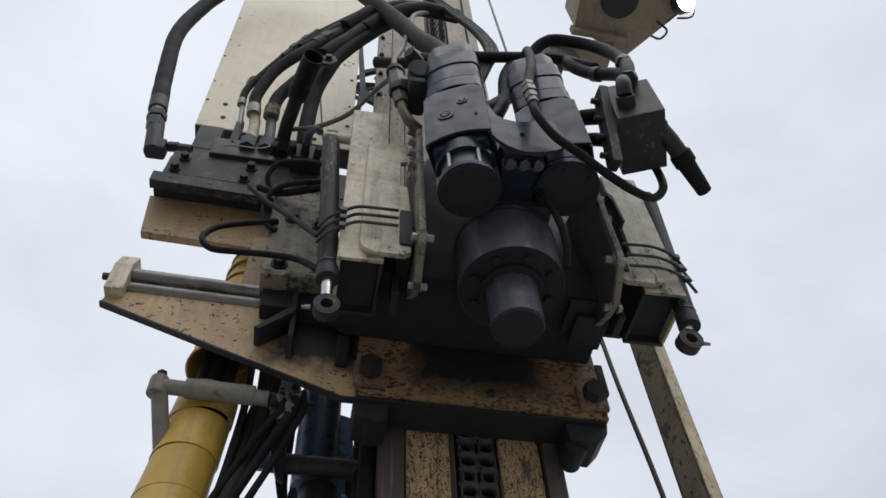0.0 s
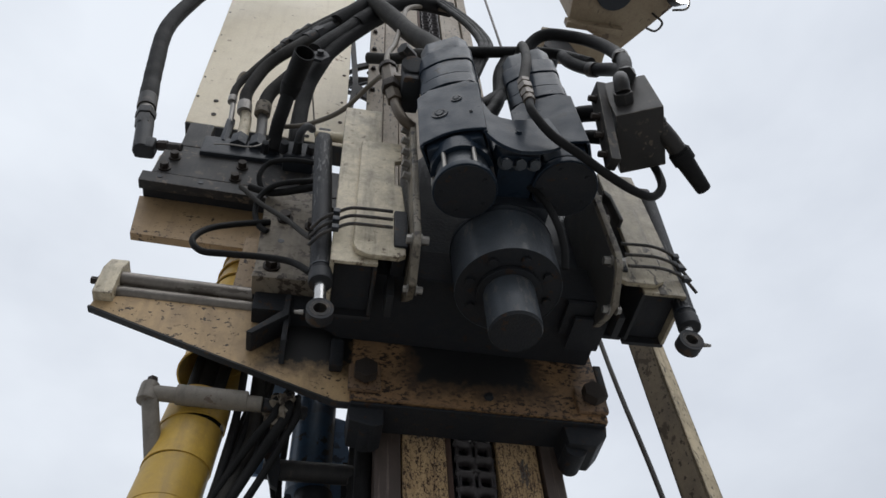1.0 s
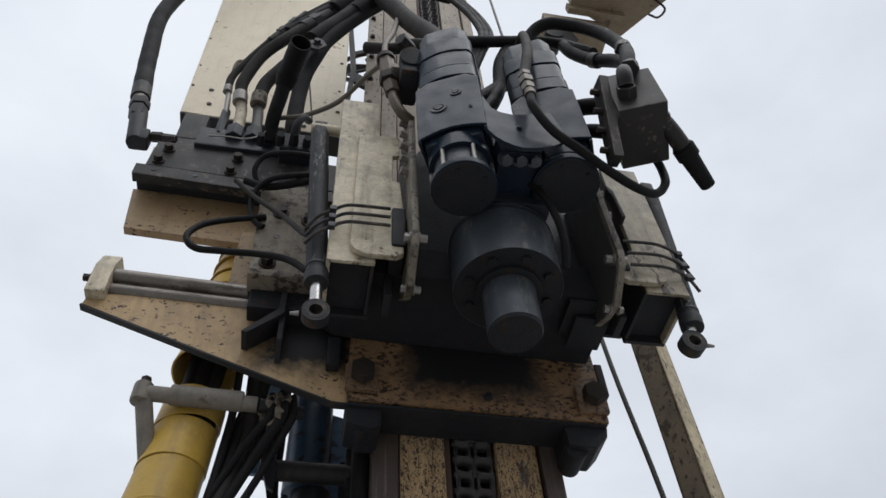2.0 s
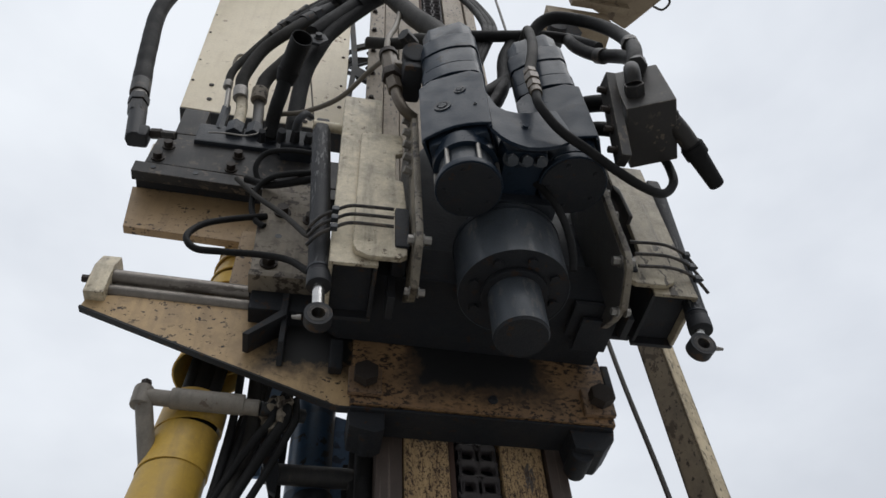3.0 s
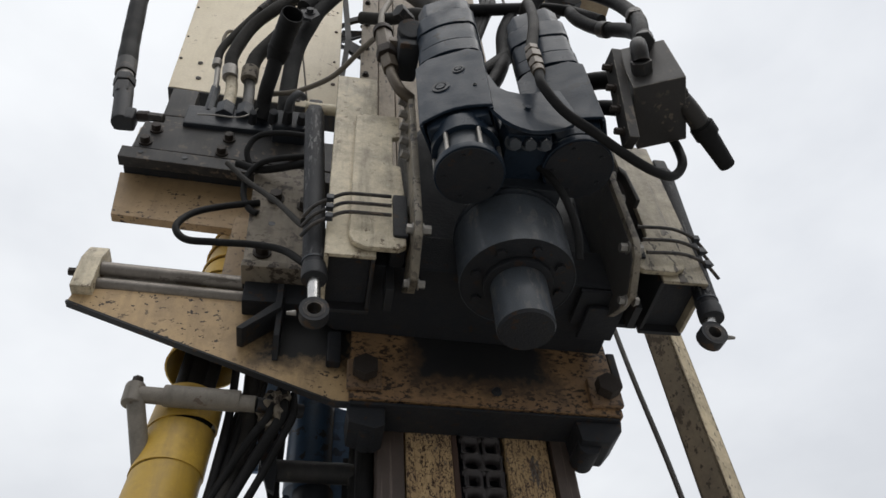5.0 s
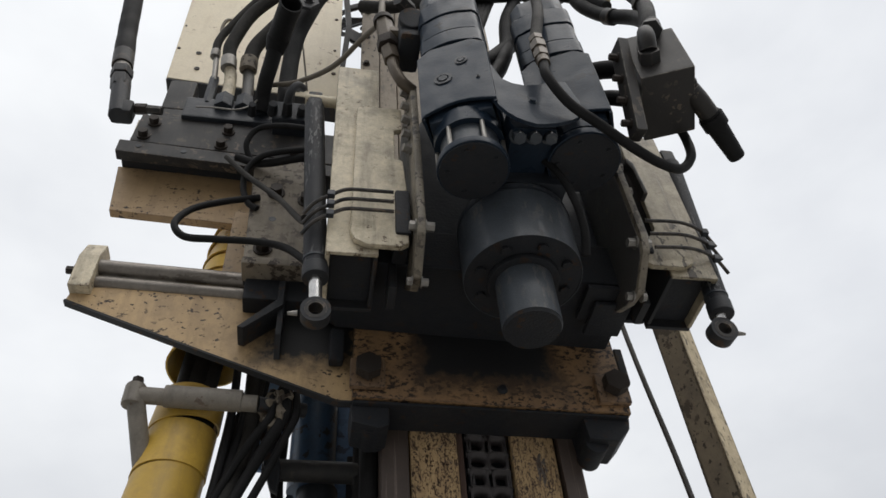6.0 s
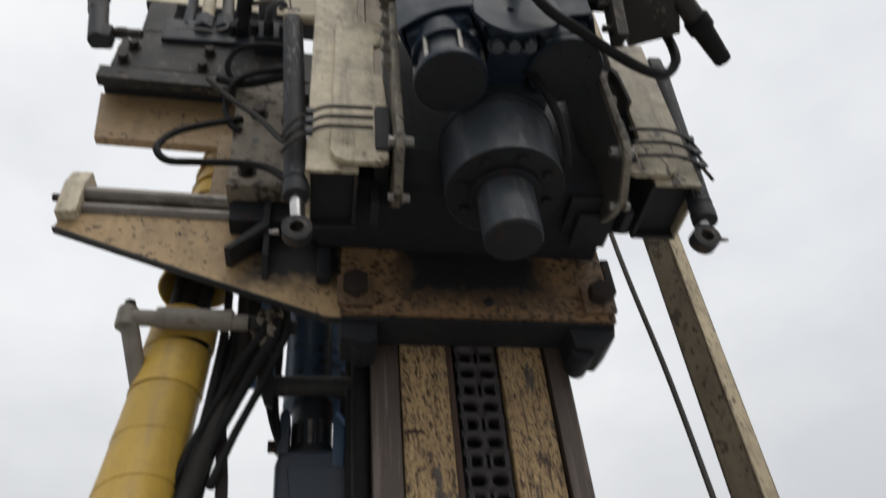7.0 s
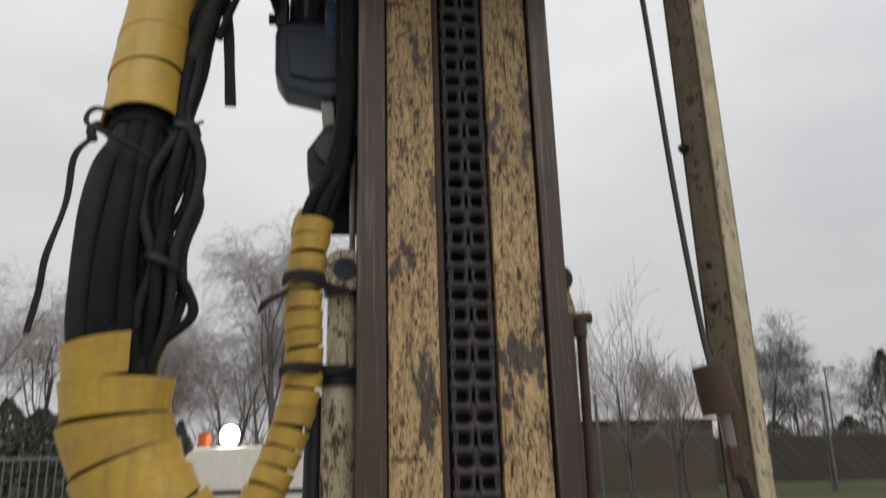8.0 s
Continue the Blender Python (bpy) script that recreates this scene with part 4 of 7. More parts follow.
def tilt_cylinder(top, low, eye, label, nip):
    t = thing("tilt_cylinder", eye, label, "hydraulic cylinder", "tilt cylinders of the drill head")
    top, low, eye = Vector(top), Vector(low), Vector(eye)
    d = (low - top).normalized()
    part("barrel", cyl(top, low, 0.0215, seg=28, bevel=0.003), SCUFFED, t, "dark worn cylinder barrel")
    part("gland", cyl(low - d * 0.018, low + d * 0.012, 0.0235, seg=28, bevel=0.003), DARK, t)
    part("gland", ring(low - d * 0.035, low - d * 0.03, 0.0228, 0.02), GREASE, t)
    part("rod", cyl(low, eye - d * 0.022, 0.0115, seg=20), ROD, t, "bright chromed piston rod")
    ax = Vector((0, 0.995, 0.1))
    ey = part("rod_eye", ring(eye - ax * 0.013, eye + ax * 0.013, 0.0255, 0.0165, 32), DARK, t)
    part("bearing", ring(eye - ax * 0.0135, eye + ax * 0.0135, 0.019, 0.0125, 24), CHARCOAL, ey)
    n = Vector(nip).normalized()
    part("grease_nipple", cyl(eye + n * 0.03, eye + n * 0.046, 0.005, 0.003, 8), STEEL, ey, "small grease nipple")
    part("top_lug", box(top - Vector((0.016, 0.012, 0.0)), top + Vector((0.016, 0.012, 0.045)), 0.006), DARK, t)
    part("top_pin", cyl(top + Vector((-0.022, 0, 0.025)), top + Vector((0.06 if nip[0] < 0 else -0.06, 0.0, 0.022)), 0.013, seg=18), BEIGE, t)
    return t


tilt_cylinder((-0.381, -0.33, 3.335), (-0.3475, -0.33, 2.80), (-0.342, -0.322, 2.716), "slim dark hydraulic cylinder with chromed rod and eye", (-1, 0, -0.1))
tilt_cylinder((0.441, -0.33, 3.235), (0.404, -0.33, 2.775), (0.393, -0.322, 2.727), "slim dark hydraulic cylinder, fully retracted, with eye", (1, 0, 0))

# ---- left manifold bracket ----
man = thing("hydraulic_manifold", (-0.7, -0.05, 3.3), "dark hydraulic manifold plate on a tan beam", "manifold")
part("beam", slab([(-0.858, 3.305), (-0.40, 3.278), (-0.40, 3.455), (-0.878, 3.478)], "y", 0.0, 0.025, 0.003), TAN, man, "tan folded beam")
part("rail", slab([(-0.866, 3.437), (-0.866, 3.485), (-0.318, 3.450), (-0.318, 3.405)], "y", -0.082, -0.052, 0.003), CHARCOAL, man)
part("rail_back", slab([(-0.868, 3.478), (-0.868, 3.52), (-0.318, 3.497), (-0.318, 3.447)], "y", -0.052, 0.03, 0.002), DARK, man)
for k in range(4):
    part("rail_hole", cyl((-0.815 + 0.11 * k, -0.0835, 3.462 - 0.007 * k), (-0.815 + 0.11 * k, -0.08, 3.462 - 0.007 * k), 0.007, seg=12), GREASE, man)
part("plate", slab([(-0.845, 3.492), (-0.318, 3.464), (-0.318, 3.597), (-0.838, 3.615)], "y", -0.076, -0.045, 0.004), CHARCOAL, man, "charcoal valve plate")
part("end_gusset", slab([(-0.045, 3.49), (0.05, 3.5), (0.05, 3.66), (-0.045, 3.63)], "x", -0.856, -0.842, 0.003), BEIGE, man)
for x, z in ((-0.815, 3.515), (-0.80, 3.575), (-0.62, 3.50), (-0.61, 3.565), (-0.43, 3.50)):
    part("bolt", hexbolt((x, -0.076, z), (0, -1, 0), 0.0125, 0.02), BOLT, man)
part("port_block", box((-0.822, -0.022, 3.735), (-0.745, 0.06, 3.885), 0.006), CHARCOAL, man)
part("block_base", box((-0.842, -0.02, 3.60), (-0.70, 0.055, 3.737), 0.004), CHARCOAL, man)
part("valve_bank", box((-0.74, -0.09, 3.605), (-0.42, 0.02, 3.70), 0.008), GREASE, man)
for x, y, r, z0, z1 in ((-0.684, -0.08, 0.0145, 3.68, 3.82), (-0.637, -0.09, 0.027, 3.65, 3.705), (-0.584, -0.09, 0.0255, 3.655, 3.71), (-0.535, -0.09, 0.024, 3.64, 3.69), (-0.472, -0.09, 0.024, 3.64, 3.69)):
    part("fitting", cyl((x, y, z0), (x, y, z1), r, seg=6, bevel=0.003), GREASE, man)
part("neck", tube([(-0.683, -0.085, 3.80), (-0.688, -0.088, 3.86), (-0.695, -0.092, 3.925)], 0.0085, 12), STEEL, man, "plated hose neck")
part("neck", tube([(-0.634, -0.09, 3.69), (-0.635, -0.09, 3.75), (-0.638, -0.093, 3.81), (-0.646, -0.10, 3.855)], 0.0175, 14), BEIGE, man, "pale curved hose neck")
part("neck", tube([(-0.581, -0.09, 3.70), (-0.584, -0.09, 3.76), (-0.589, -0.093, 3.82), (-0.594, -0.10, 3.86)], 0.0165, 14), SOILED_DIM, man, "stained hose neck")
part("side_valve", box((-0.50, -0.13, 3.575), (-0.41, -0.06, 3.66), 0.01), GREASE, man)
for k, (x, y, z, r, h) in enumerate(((-0.500, -0.135, 3.60, 0.014, 0.03), (-0.462, -0.135, 3.60, 0.016, 0.04), (-0.425, -0.13, 3.605, 0.013, 0.03), (-0.555, -0.12, 3.61, 0.013, 0.03))):
    part("side_fitting", cyl((x, y + 0.01, z), (x + 0.004, y - h, z - 0.012), r, r * 0.8, 6 if k % 2 else 18, 0.002), DARK, man)
part("side_elbow", tube([(-0.46, -0.17, 3.59), (-0.455, -0.19, 3.605), (-0.44, -0.195, 3.64), (-0.425, -0.17, 3.67)], 0.011, 10), DARK, man)
part("wire_tie", tube([(-0.70, -0.11, 3.62), (-0.65, -0.13, 3.595), (-0.585, -0.135, 3.59), (-0.545, -0.13, 3.65), (-0.53, -0.13, 3.75)], 0.0025, 6), STEEL, man)
# rusty bracket between beam and carriage
br = thing("bracket_plate", (-0.44, -0.12, 2.97), "rusty beige bolted bracket plate", "bracket")
part("plate", slab([(-0.50, 2.99), (-0.36, 2.985), (-0.36, 3.37), (-0.475, 3.37), (-0.515, 3.33)], "y", -0.145, -0.12, 0.004), GRIMY, br)
part("flange", box((-0.50, -0.175, 2.975), (-0.36, -0.12, 2.995), 0.004), GRIMY, br)
part("back_web", slab([(-0.12, 2.99), (0.0, 2.99), (-0.03, 3.32), (-0.12, 3.36)], "x", -0.50, -0.488, 0.003), DARK, br)
for x, z in ((-0.455, 3.24), (-0.465, 3.05), (-0.385, 3.22)):
    part("bolt", hexbolt((x, -0.145, z), (0, -1, 0), 0.015, 0.022), BOLT, br)
part("hole", cyl((-0.455, -0.1455, 3.15), (-0.455, -0.143, 3.15), 0.008, seg=12), GREASE, br)
part("post", box((-0.56, -0.03, 2.98), (-0.50, 0.03, 3.30), 0.004), TAN, br)

# ---- cream cover panel ----
pan = thing("cover_panel", (-0.62, 0.08, 4.0), "large cream sheet-metal cover panel with rusty spots", "panel")
part("sheet", slab([(-0.872, 4.03), (-0.328, 3.99), (-0.36, 6.2), (-0.94, 6.2)], "y", 0.06, 0.09, 0.004), CREAM, pan)
part("fold", slab([(-0.872, 4.03), (-0.328, 3.99), (-0.328, 3.985), (-0.872, 4.022)], "y", 0.062, 0.14, 0.002), DARK, pan)
for z, r in ((4.22, 0.008), (4.38, 0.005), (4.62, 0.007), (4.79, 0.004), (5.05, 0.006), (5.33, 0.006)):
    part("edge_spot", cyl((-0.862 - 0.03 * (z - 4.03), 0.0575, z), (-0.862 - 0.03 * (z - 4.03), 0.062, z), r * 0.7, seg=7), BOLT, pan, "rusty fixing")
    part("edge_spot", cyl((-0.348 - 0.014 * (z - 4.03), 0.0575, z - 0.06), (-0.348 - 0.014 * (z - 4.03), 0.062, z - 0.06), r, seg=7), RUST, pan, "rusty fixing")
for x, z in ((-0.79, 4.10), (-0.80, 4.20), (-0.46, 4.03)):
    part("hole", cyl((x, 0.057, z), (x, 0.062, z), 0.009, seg=9), BOLT, pan)
part("hook", tube([(-0.745, 0.055, 4.32), (-0.748, 0.045, 4.38), (-0.735, 0.04, 4.42), (-0.71, 0.052, 4.43)], 0.006, 8), GRIMY, pan)
part("cord", tube([(-0.43, 0.05, 4.02), (-0.455, 0.0, 4.18), (-0.49, -0.1, 4.35)], 0.003, 6), PALEHOSE, pan)
part("edge_stay", slab([(-0.352, 5.10), (-0.330, 5.10), (-0.296, 4.62), (-0.322, 4.12), (-0.338, 4.12), (-0.318, 4.62)], "y", 0.10, 0.118, 0.002), DARK, pan, "dark stay behind the edge")
part("edge_stay", slab([(-0.312, 4.60), (-0.236, 4.53), (-0.236, 4.45), (-0.300, 4.50)], "y", 0.10, 0.116, 0.002), DARK, pan)
part("edge_stay", slab([(-0.310, 4.83), (-0.240, 4.89), (-0.240, 4.93), (-0.312, 4.87)], "y", 0.14, 0.155, 0.002), DARK, pan)
# dark guide wheel behind, between panel and mast
lat = thing("hose_reel", (-0.192, 0.35, 5.196), "dark spoked hose guide wheel behind the mast", "wheel")
W = Vector((-0.192, 0.35, 5.196))
AXLE = Vector((0.25, 0.75, -0.6)).normalized()
SIDE = AXLE.orthogonal().normalized()
RISE = AXLE.cross(SIDE)
for off in (-0.03, 0.03):
    part("rim", ring(W + AXLE * (off - 0.008), W + AXLE * (off + 0.008), 0.177, 0.159, 40), DARK, lat)
for k in range(10):
    a = k * math.pi / 5 + 0.2
    part("spoke", cyl(W, W + (SIDE * math.cos(a) + RISE * math.sin(a)) * 0.173, 0.009, seg=8), DARK, lat)
part("axle", cyl(W - AXLE * 0.06, W + AXLE * 0.06, 0.03, seg=16), DARK, lat)

# ---- hoses of the left manifold ----
hose("hydraulic_hose", [(-0.966, -0.05, 3.945), (-0.98, -0.05, 4.03), (-1.005, -0.05, 4.2), (-1.04, -0.05, 4.50), (-1.02, -0.05, 4.76), (-0.95, -0.06, 5.03), (-0.79, -0.08, 5.29), (-0.5, -0.12, 5.4)], 0.029, "thick black hydraulic hose arching over to the mast", ends=())
hb = thing("swivel_elbow", (-0.915, -0.05, 3.6), "dark steel swivel elbow of the thick hose", "hose fitting")
part("ferrule", cyl((-0.956, -0.05, 3.880), (-0.968, -0.05, 3.955), 0.030, seg=24, bevel=0.004), CHARCOAL, hb)
part("collar", cyl((-0.951, -0.05, 3.858), (-0.956, -0.05, 3.882), 0.024, seg=24), STEEL, hb)
part("swivel_nut", cyl((-0.945, -0.05, 3.822), (-0.951, -0.05, 3.860), 0.032, seg=6, bevel=0.004), DARK, hb)
part("nut", cyl((-0.934, -0.05, 3.765), (-0.945, -0.05, 3.818), 0.029, seg=6, bevel=0.004), DARK, hb)
part("elbow_body", cyl((-0.908, -0.05, 3.63), (-0.936, -0.05, 3.785), 0.026, seg=14, bevel=0.004), DARK, hb)
part("elbow_foot", box((-0.932, -0.072, 3.628), (-0.874, -0.024, 3.684), 0.01), DARK, hb)
part("union", cyl((-0.872, -0.05, 3.672), (-0.84, -0.055, 3.668), 0.016, seg=6, bevel=0.002), BOLT, hb)
part("union", cyl((-0.842, -0.055, 3.668), (-0.80, -0.06, 3.66), 0.013, seg=6, bevel=0.002), BLOCK, hb)

hose("hydraulic_hose", [(-0.698, -0.095, 3.92), (-0.695, -0.11, 3.999), (-0.655, -0.13, 4.097), (-0.59, -0.16, 4.224), (-0.51, -0.2, 4.323), (-0.40, -0.22, 4.49), (-0.30, -0.24, 4.62)], 0.0125, "thin dark hose with pale crimped end", HOSEGREY, (0,), nut=False)
hose("hydraulic_hose", [(-0.648, -0.105, 3.845), (-0.652, -0.115, 3.89), (-0.651, -0.13, 3.943), (-0.613, -0.16, 4.069), (-0.545, -0.19, 4.165), (-0.456, -0.2, 4.32), (-0.328, -0.22, 4.495), (-0.25, -0.24, 4.65)], 0.02, "dark hose with pale crimped end", HOSEGREY, (0,), nut=False)
hose("hydraulic_hose", [(-0.593, -0.105, 3.845), (-0.592, -0.115, 3.88), (-0.582, -0.13, 3.942), (-0.545, -0.15, 4.01), (-0.477, -0.18, 4.123), (-0.378, -0.2, 4.30), (-0.267, -0.22, 4.492), (-0.2, -0.24, 4.64)], 0.022, "dark hose with pale crimped end", HOSEGREY, (0,), nut=False, ferrule=GRIMY)
hose("hydraulic_hose", [(-0.537, -0.10, 3.64), (-0.533, -0.13, 3.671), (-0.526, -0.17, 3.69), (-0.515, -0.205, 3.735), (-0.507, -0.235, 3.78)], 0.021, "black hose rising from the valve bank")
hose("hydraulic_hose", [(-0.472, -0.10, 3.655), (-0.475, -0.12, 3.796), (-0.469, -0.15, 3.955), (-0.444, -0.18, 4.059), (-0.401, -0.2, 4.2), (-0.30, -0.22, 4.4), (-0.2, -0.24, 4.55)], 0.025, "black hose rising from the valve bank")
tb = thing("cable_conduit", (-0.5, -0.2, 3.9), "open-ended black plastic conduit with bracket", "conduit")
part("pipe", ring((-0.467, -0.375, 3.741), (-0.507, -0.235, 3.784), 0.030, 0.0265, 32), RUBBER, tb)
part("bore", cyl((-0.483, -0.32, 3.758), (-0.507, -0.235, 3.784), 0.027, seg=28), GREASE, tb)
part("sleeve", cyl((-0.501, -0.256, 3.778), (-0.512, -0.215, 3.765), 0.033, 0.025, 28, 0.004), RUBBER, tb)
part("lug", slab([(-0.465, 4.08), (-0.42, 4.10), (-0.405, 4.06), (-0.43, 4.02), (-0.47, 4.03)], "y", -0.235, -0.225, 0.002), DARK, tb)
part("lug_bolt", hexbolt((-0.437, -0.235, 4.065), (0, -1, 0), 0.012, 0.014), DARK, tb)
hose("hydraulic_hose", [(-0.54, -0.17, 4.24), (-0.45, -0.20, 4.36), (-0.34, -0.22, 4.50), (-0.2, -0.24, 4.66), (0.0, -0.2, 4.8)], 0.03, "bundled thick black hose over the drill head")
hose("hydraulic_hose", [(-0.46, -0.2, 4.16), (-0.36, -0.22, 4.34), (-0.26, -0.24, 4.52), (-0.12, -0.24, 4.68), (0.05, -0.2, 4.78)], 0.03, "bundled thick black hose over the drill head")
hose("thin_hose", [(-0.512, -0.14, 3.719), (-0.441, -0.16, 3.718), (-0.349, -0.20, 3.752), (-0.277, -0.28, 3.774), (-0.239, -0.35, 3.724), (-0.222, -0.42, 3.60), (-0.215, -0.44, 3.53)], 0.0075, "thin pale hose sagging to the motor valve", PALEHOSE)
hose("thin_hose", [(-0.235, -0.40, 3.62), (-0.23, -0.38, 3.8), (-0.2, -0.33, 4.02), (-0.17, -0.3, 4.3), (-0.14, -0.26, 4.55), (-0.05, -0.22, 4.72), (0.06, -0.22, 4.7)], 0.009, "thin pale hose rising over the motors", PALEHOSE)
coupling((-0.60, -0.155, 4.20), (0.075, -0.035, 0.11), 0.0125, ((0.05, 1.35), (0.03, 1.75), (0.035, 1.5), (0.03, 1.75), (0.05, 1.35)), CHARCOAL, "dark ribbed hose coupling")
coupling((-0.50, -0.196, 4.255), (0.11, -0.015, 0.17), 0.020, ((0.05, 1.2), (0.04, 1.4), (0.06, 1.2)), DARK, "dark crimped hose coupling")
coupling((-0.40, -0.215, 4.40), (0.06, -0.02, 0.085), 0.030, ((0.16, 1.18),), RUBBER, "thick rubber sleeve over a hose")
coupling((-0.33, -0.225, 4.385), (0.1, -0.02, 0.17), 0.030, ((0.13, 1.16),), RUBBER, "thick rubber sleeve over a hose")
# hoses over the motors
hose("hydraulic_hose", [(-0.42, -0.24, 4.85), (-0.30, -0.26, 4.60), (-0.21, -0.29, 4.36), (-0.146, -0.33, 4.12), (-0.08, -0.39, 3.86), (-0.05, -0.43, 3.62)], 0.032, "thick dusty hose dropping to the first motor", HOSEGREY)
for k in range(3):
    hose("hydraulic_hose", [(-0.13 + 0.02 * k, -0.2, 5.05), (0.0 + 0.02 * k, -0.24, 4.70), (0.07 + 0.016 * k, -0.3, 4.36), (0.085 + 0.015 * k, -0.35, 4.06), (0.03 + 0.012 * k, -0.4, 3.8), (-0.05 + 0.012 * k, -0.41, 3.5)], 0.0115, "black hose curving down between the motors")
hose("hydraulic_hose", [(-0.05, -0.42, 3.80), (0.013, -0.42, 3.813), (0.116, -0.42, 3.85), (0.226, -0.42, 3.89), (0.31, -0.43, 3.87), (0.36, -0.47, 3.74)], 0.017, "black hose running across behind the motors")
hose("hydraulic_hose", [(0.165, -0.42, 3.62), (0.183, -0.42, 3.78), (0.195, -0.45, 3.856), (0.243, -0.48, 3.887), (0.315, -0.50, 3.85), (0.37, -0.53, 3.74), (0.365, -0.58, 3.53), (0.315, -0.62, 3.35), (0.295, -0.61, 3.27)], 0.0185, "black hose looping over to the valve block", None, (-1,), ferrule=CHARCOAL)
hose("hydraulic_hose", [(0.31, -0.42, 3.9), (0.297, -0.46, 3.75), (0.315, -0.50, 3.62), (0.342, -0.56, 3.49), (0.315, -0.62, 3.33), (0.275, -0.655, 3.225)], 0.018, "black hose curling down to the valve block", None, (-1,), ferrule=CHARCOAL)
coupling((0.368, -0.575, 3.55), (-0.028, -0.022, -0.12), 0.0185, ((0.03, 1.18), (0.014, 1.3)), BLOCK, "pale crimped hose ferrule")
coupling((0.318, -0.505, 3.605), (0.018, -0.04, -0.09), 0.018, ((0.035, 1.17),), CHARCOAL, "dark crimped steel hose ferrule")
hose("hydraulic_hose", [(0.155, -0.44, 3.80), (0.141, -0.50, 3.72), (0.095, -0.575, 3.44), (0.052, -0.602, 3.235)], 0.0125, "hose dropping in front of the second motor", HOSEGREY)
hose("hydraulic_hose", [(0.045, -0.615, 3.11), (0.042, -0.618, 3.06), (0.078, -0.60, 3.005), (0.138, -0.58, 2.973), (0.201, -0.55, 2.962), (0.269, -0.52, 2.96), (0.323, -0.50, 2.978), (0.357, -0.5, 3.022), (0.366, -0.5, 3.08), (0.345, -0.52, 3.11)], 0.0095, "black hose sweeping under the second motor")
cp = thing("hose_coupling", (0.045, -0.61, 3.1), "brass-brown threaded hose coupling", "hose fitting")
for k, (r, h, sg) in enumerate(((0.0155, 0.022, 6), (0.0125, 0.012, 18), (0.0175, 0.03, 6), (0.013, 0.012, 18), (0.016, 0.026, 6), (0.0125, 0.025, 18))):
    z1 = 3.236 - sum((0.022, 0.012, 0.03, 0.012, 0.026)[:k])
    f0, f1 = (3.236 - z1) / 0.127, (3.236 - z1 + h) / 0.127
    A, B = Vector((0.052, -0.602, 3.236)), Vector((0.045, -0.615, 3.109))
    part("nut" if sg == 6 else "neck", cyl(A.lerp(B, f0), A.lerp(B, f1), r, seg=sg, bevel=0.0015), COUPLING, cp)
hose("hydraulic_hose", [(0.136, -0.40, 3.85), (0.098, -0.4, 3.729), (0.082, -0.4, 3.591), (0.045, -0.42, 3.45), (0.0, -0.44, 3.33), (-0.05, -0.45, 3.2)], 0.019, "black hose between the motors")
hose("hydraulic_hose", [(-0.06, -0.43, 3.40), (0.0, -0.41, 3.46), (0.08, -0.40, 3.58), (0.13, -0.4, 3.66), (0.19, -0.4, 3.76)], 0.02, "black hose between the motors")
hose("hydraulic_hose", [(-0.285, -0.35, 3.825), (-0.208, -0.38, 3.777), (-0.144, -0.42, 3.74), (-0.09, -0.44, 3.68)], 0.017, "dusty hose to the top of the first motor", HOSEGREY)
hose("hydraulic_hose", [(0.20, -0.46, 3.36), (0.24, -0.49, 3.345), (0.285, -0.515, 3.32)], 0.021, "short black hose from motor to block")
hose("hydraulic_hose", [(0.20, -0.46, 3.25), (0.235, -0.49, 3.23), (0.275, -0.515, 3.19)], 0.017, "short black hose from motor to block")
hose("hydraulic_hose", [(0.0, -0.455, 3.05), (0.052, -0.475, 3.007), (0.084, -0.478, 2.952), (0.105, -0.468, 2.887), (0.118, -0.445, 2.836), (0.12, -0.42, 2.8)], 0.0075, "thin black hose round the gearbox")
# small loops on the left
hose("thin_hose", [(-0.38, -0.21, 3.42), (-0.462, -0.20, 3.437), (-0.519, -0.18, 3.443), (-0.542, -0.16, 3.408), (-0.531, -0.14, 3.376), (-0.50, -0.13, 3.35)], 0.0075, "thin black hose loop")
hose("thin_hose", [(-0.38, -0.21, 3.337), (-0.451, -0.20, 3.33), (-0.498, -0.18, 3.33), (-0.528, -0.16, 3.301), (-0.53, -0.15, 3.245), (-0.513, -0.15, 3.193), (-0.491, -0.15, 3.175)], 0.0075, "thin black hose loop")
hose("thin_hose", [(-0.49, -0.15, 3.215), (-0.562, -0.16, 3.179), (-0.62, -0.18, 3.122), (-0.641, -0.2, 3.051), (-0.616, -0.2, 3.013), (-0.559, -0.2, 3.011), (-0.478, -0.2, 3.013), (-0.416, -0.22, 2.981), (-0.37, -0.25, 2.915)], 0.0078, "thin black hose hanging in a wide loop")
hose("thin_hose", [(-0.583, -0.15, 3.357), (-0.523, -0.17, 3.265), (-0.444, -0.22, 3.136), (-0.385, -0.3, 2.975), (-0.376, -0.345, 2.93)], 0.0065, "thin dusty hose slanting to the cylinder", HOSEGREY)
hose("thin_hose", [(-0.56, -0.15, 3.36), (-0.50, -0.16, 3.33), (-0.42, -0.19, 3.32), (-0.36, -0.22, 3.31)], 0.01, "thin black hose along the manifold")

# ---- valve block on the other side ----
vb = thing("valve_block", (0.26, -0.58, 2.95), "dark steel valve block with hose fittings on a mounting plate", "valve block")
spin = Matrix.Translation((0.322, -0.66, 0)) @ Matrix.Rotation(radians(-22), 4, "Z")


def on_block(bm):
    bmesh.ops.transform(bm, matrix=spin, verts=bm.verts)
    return bm


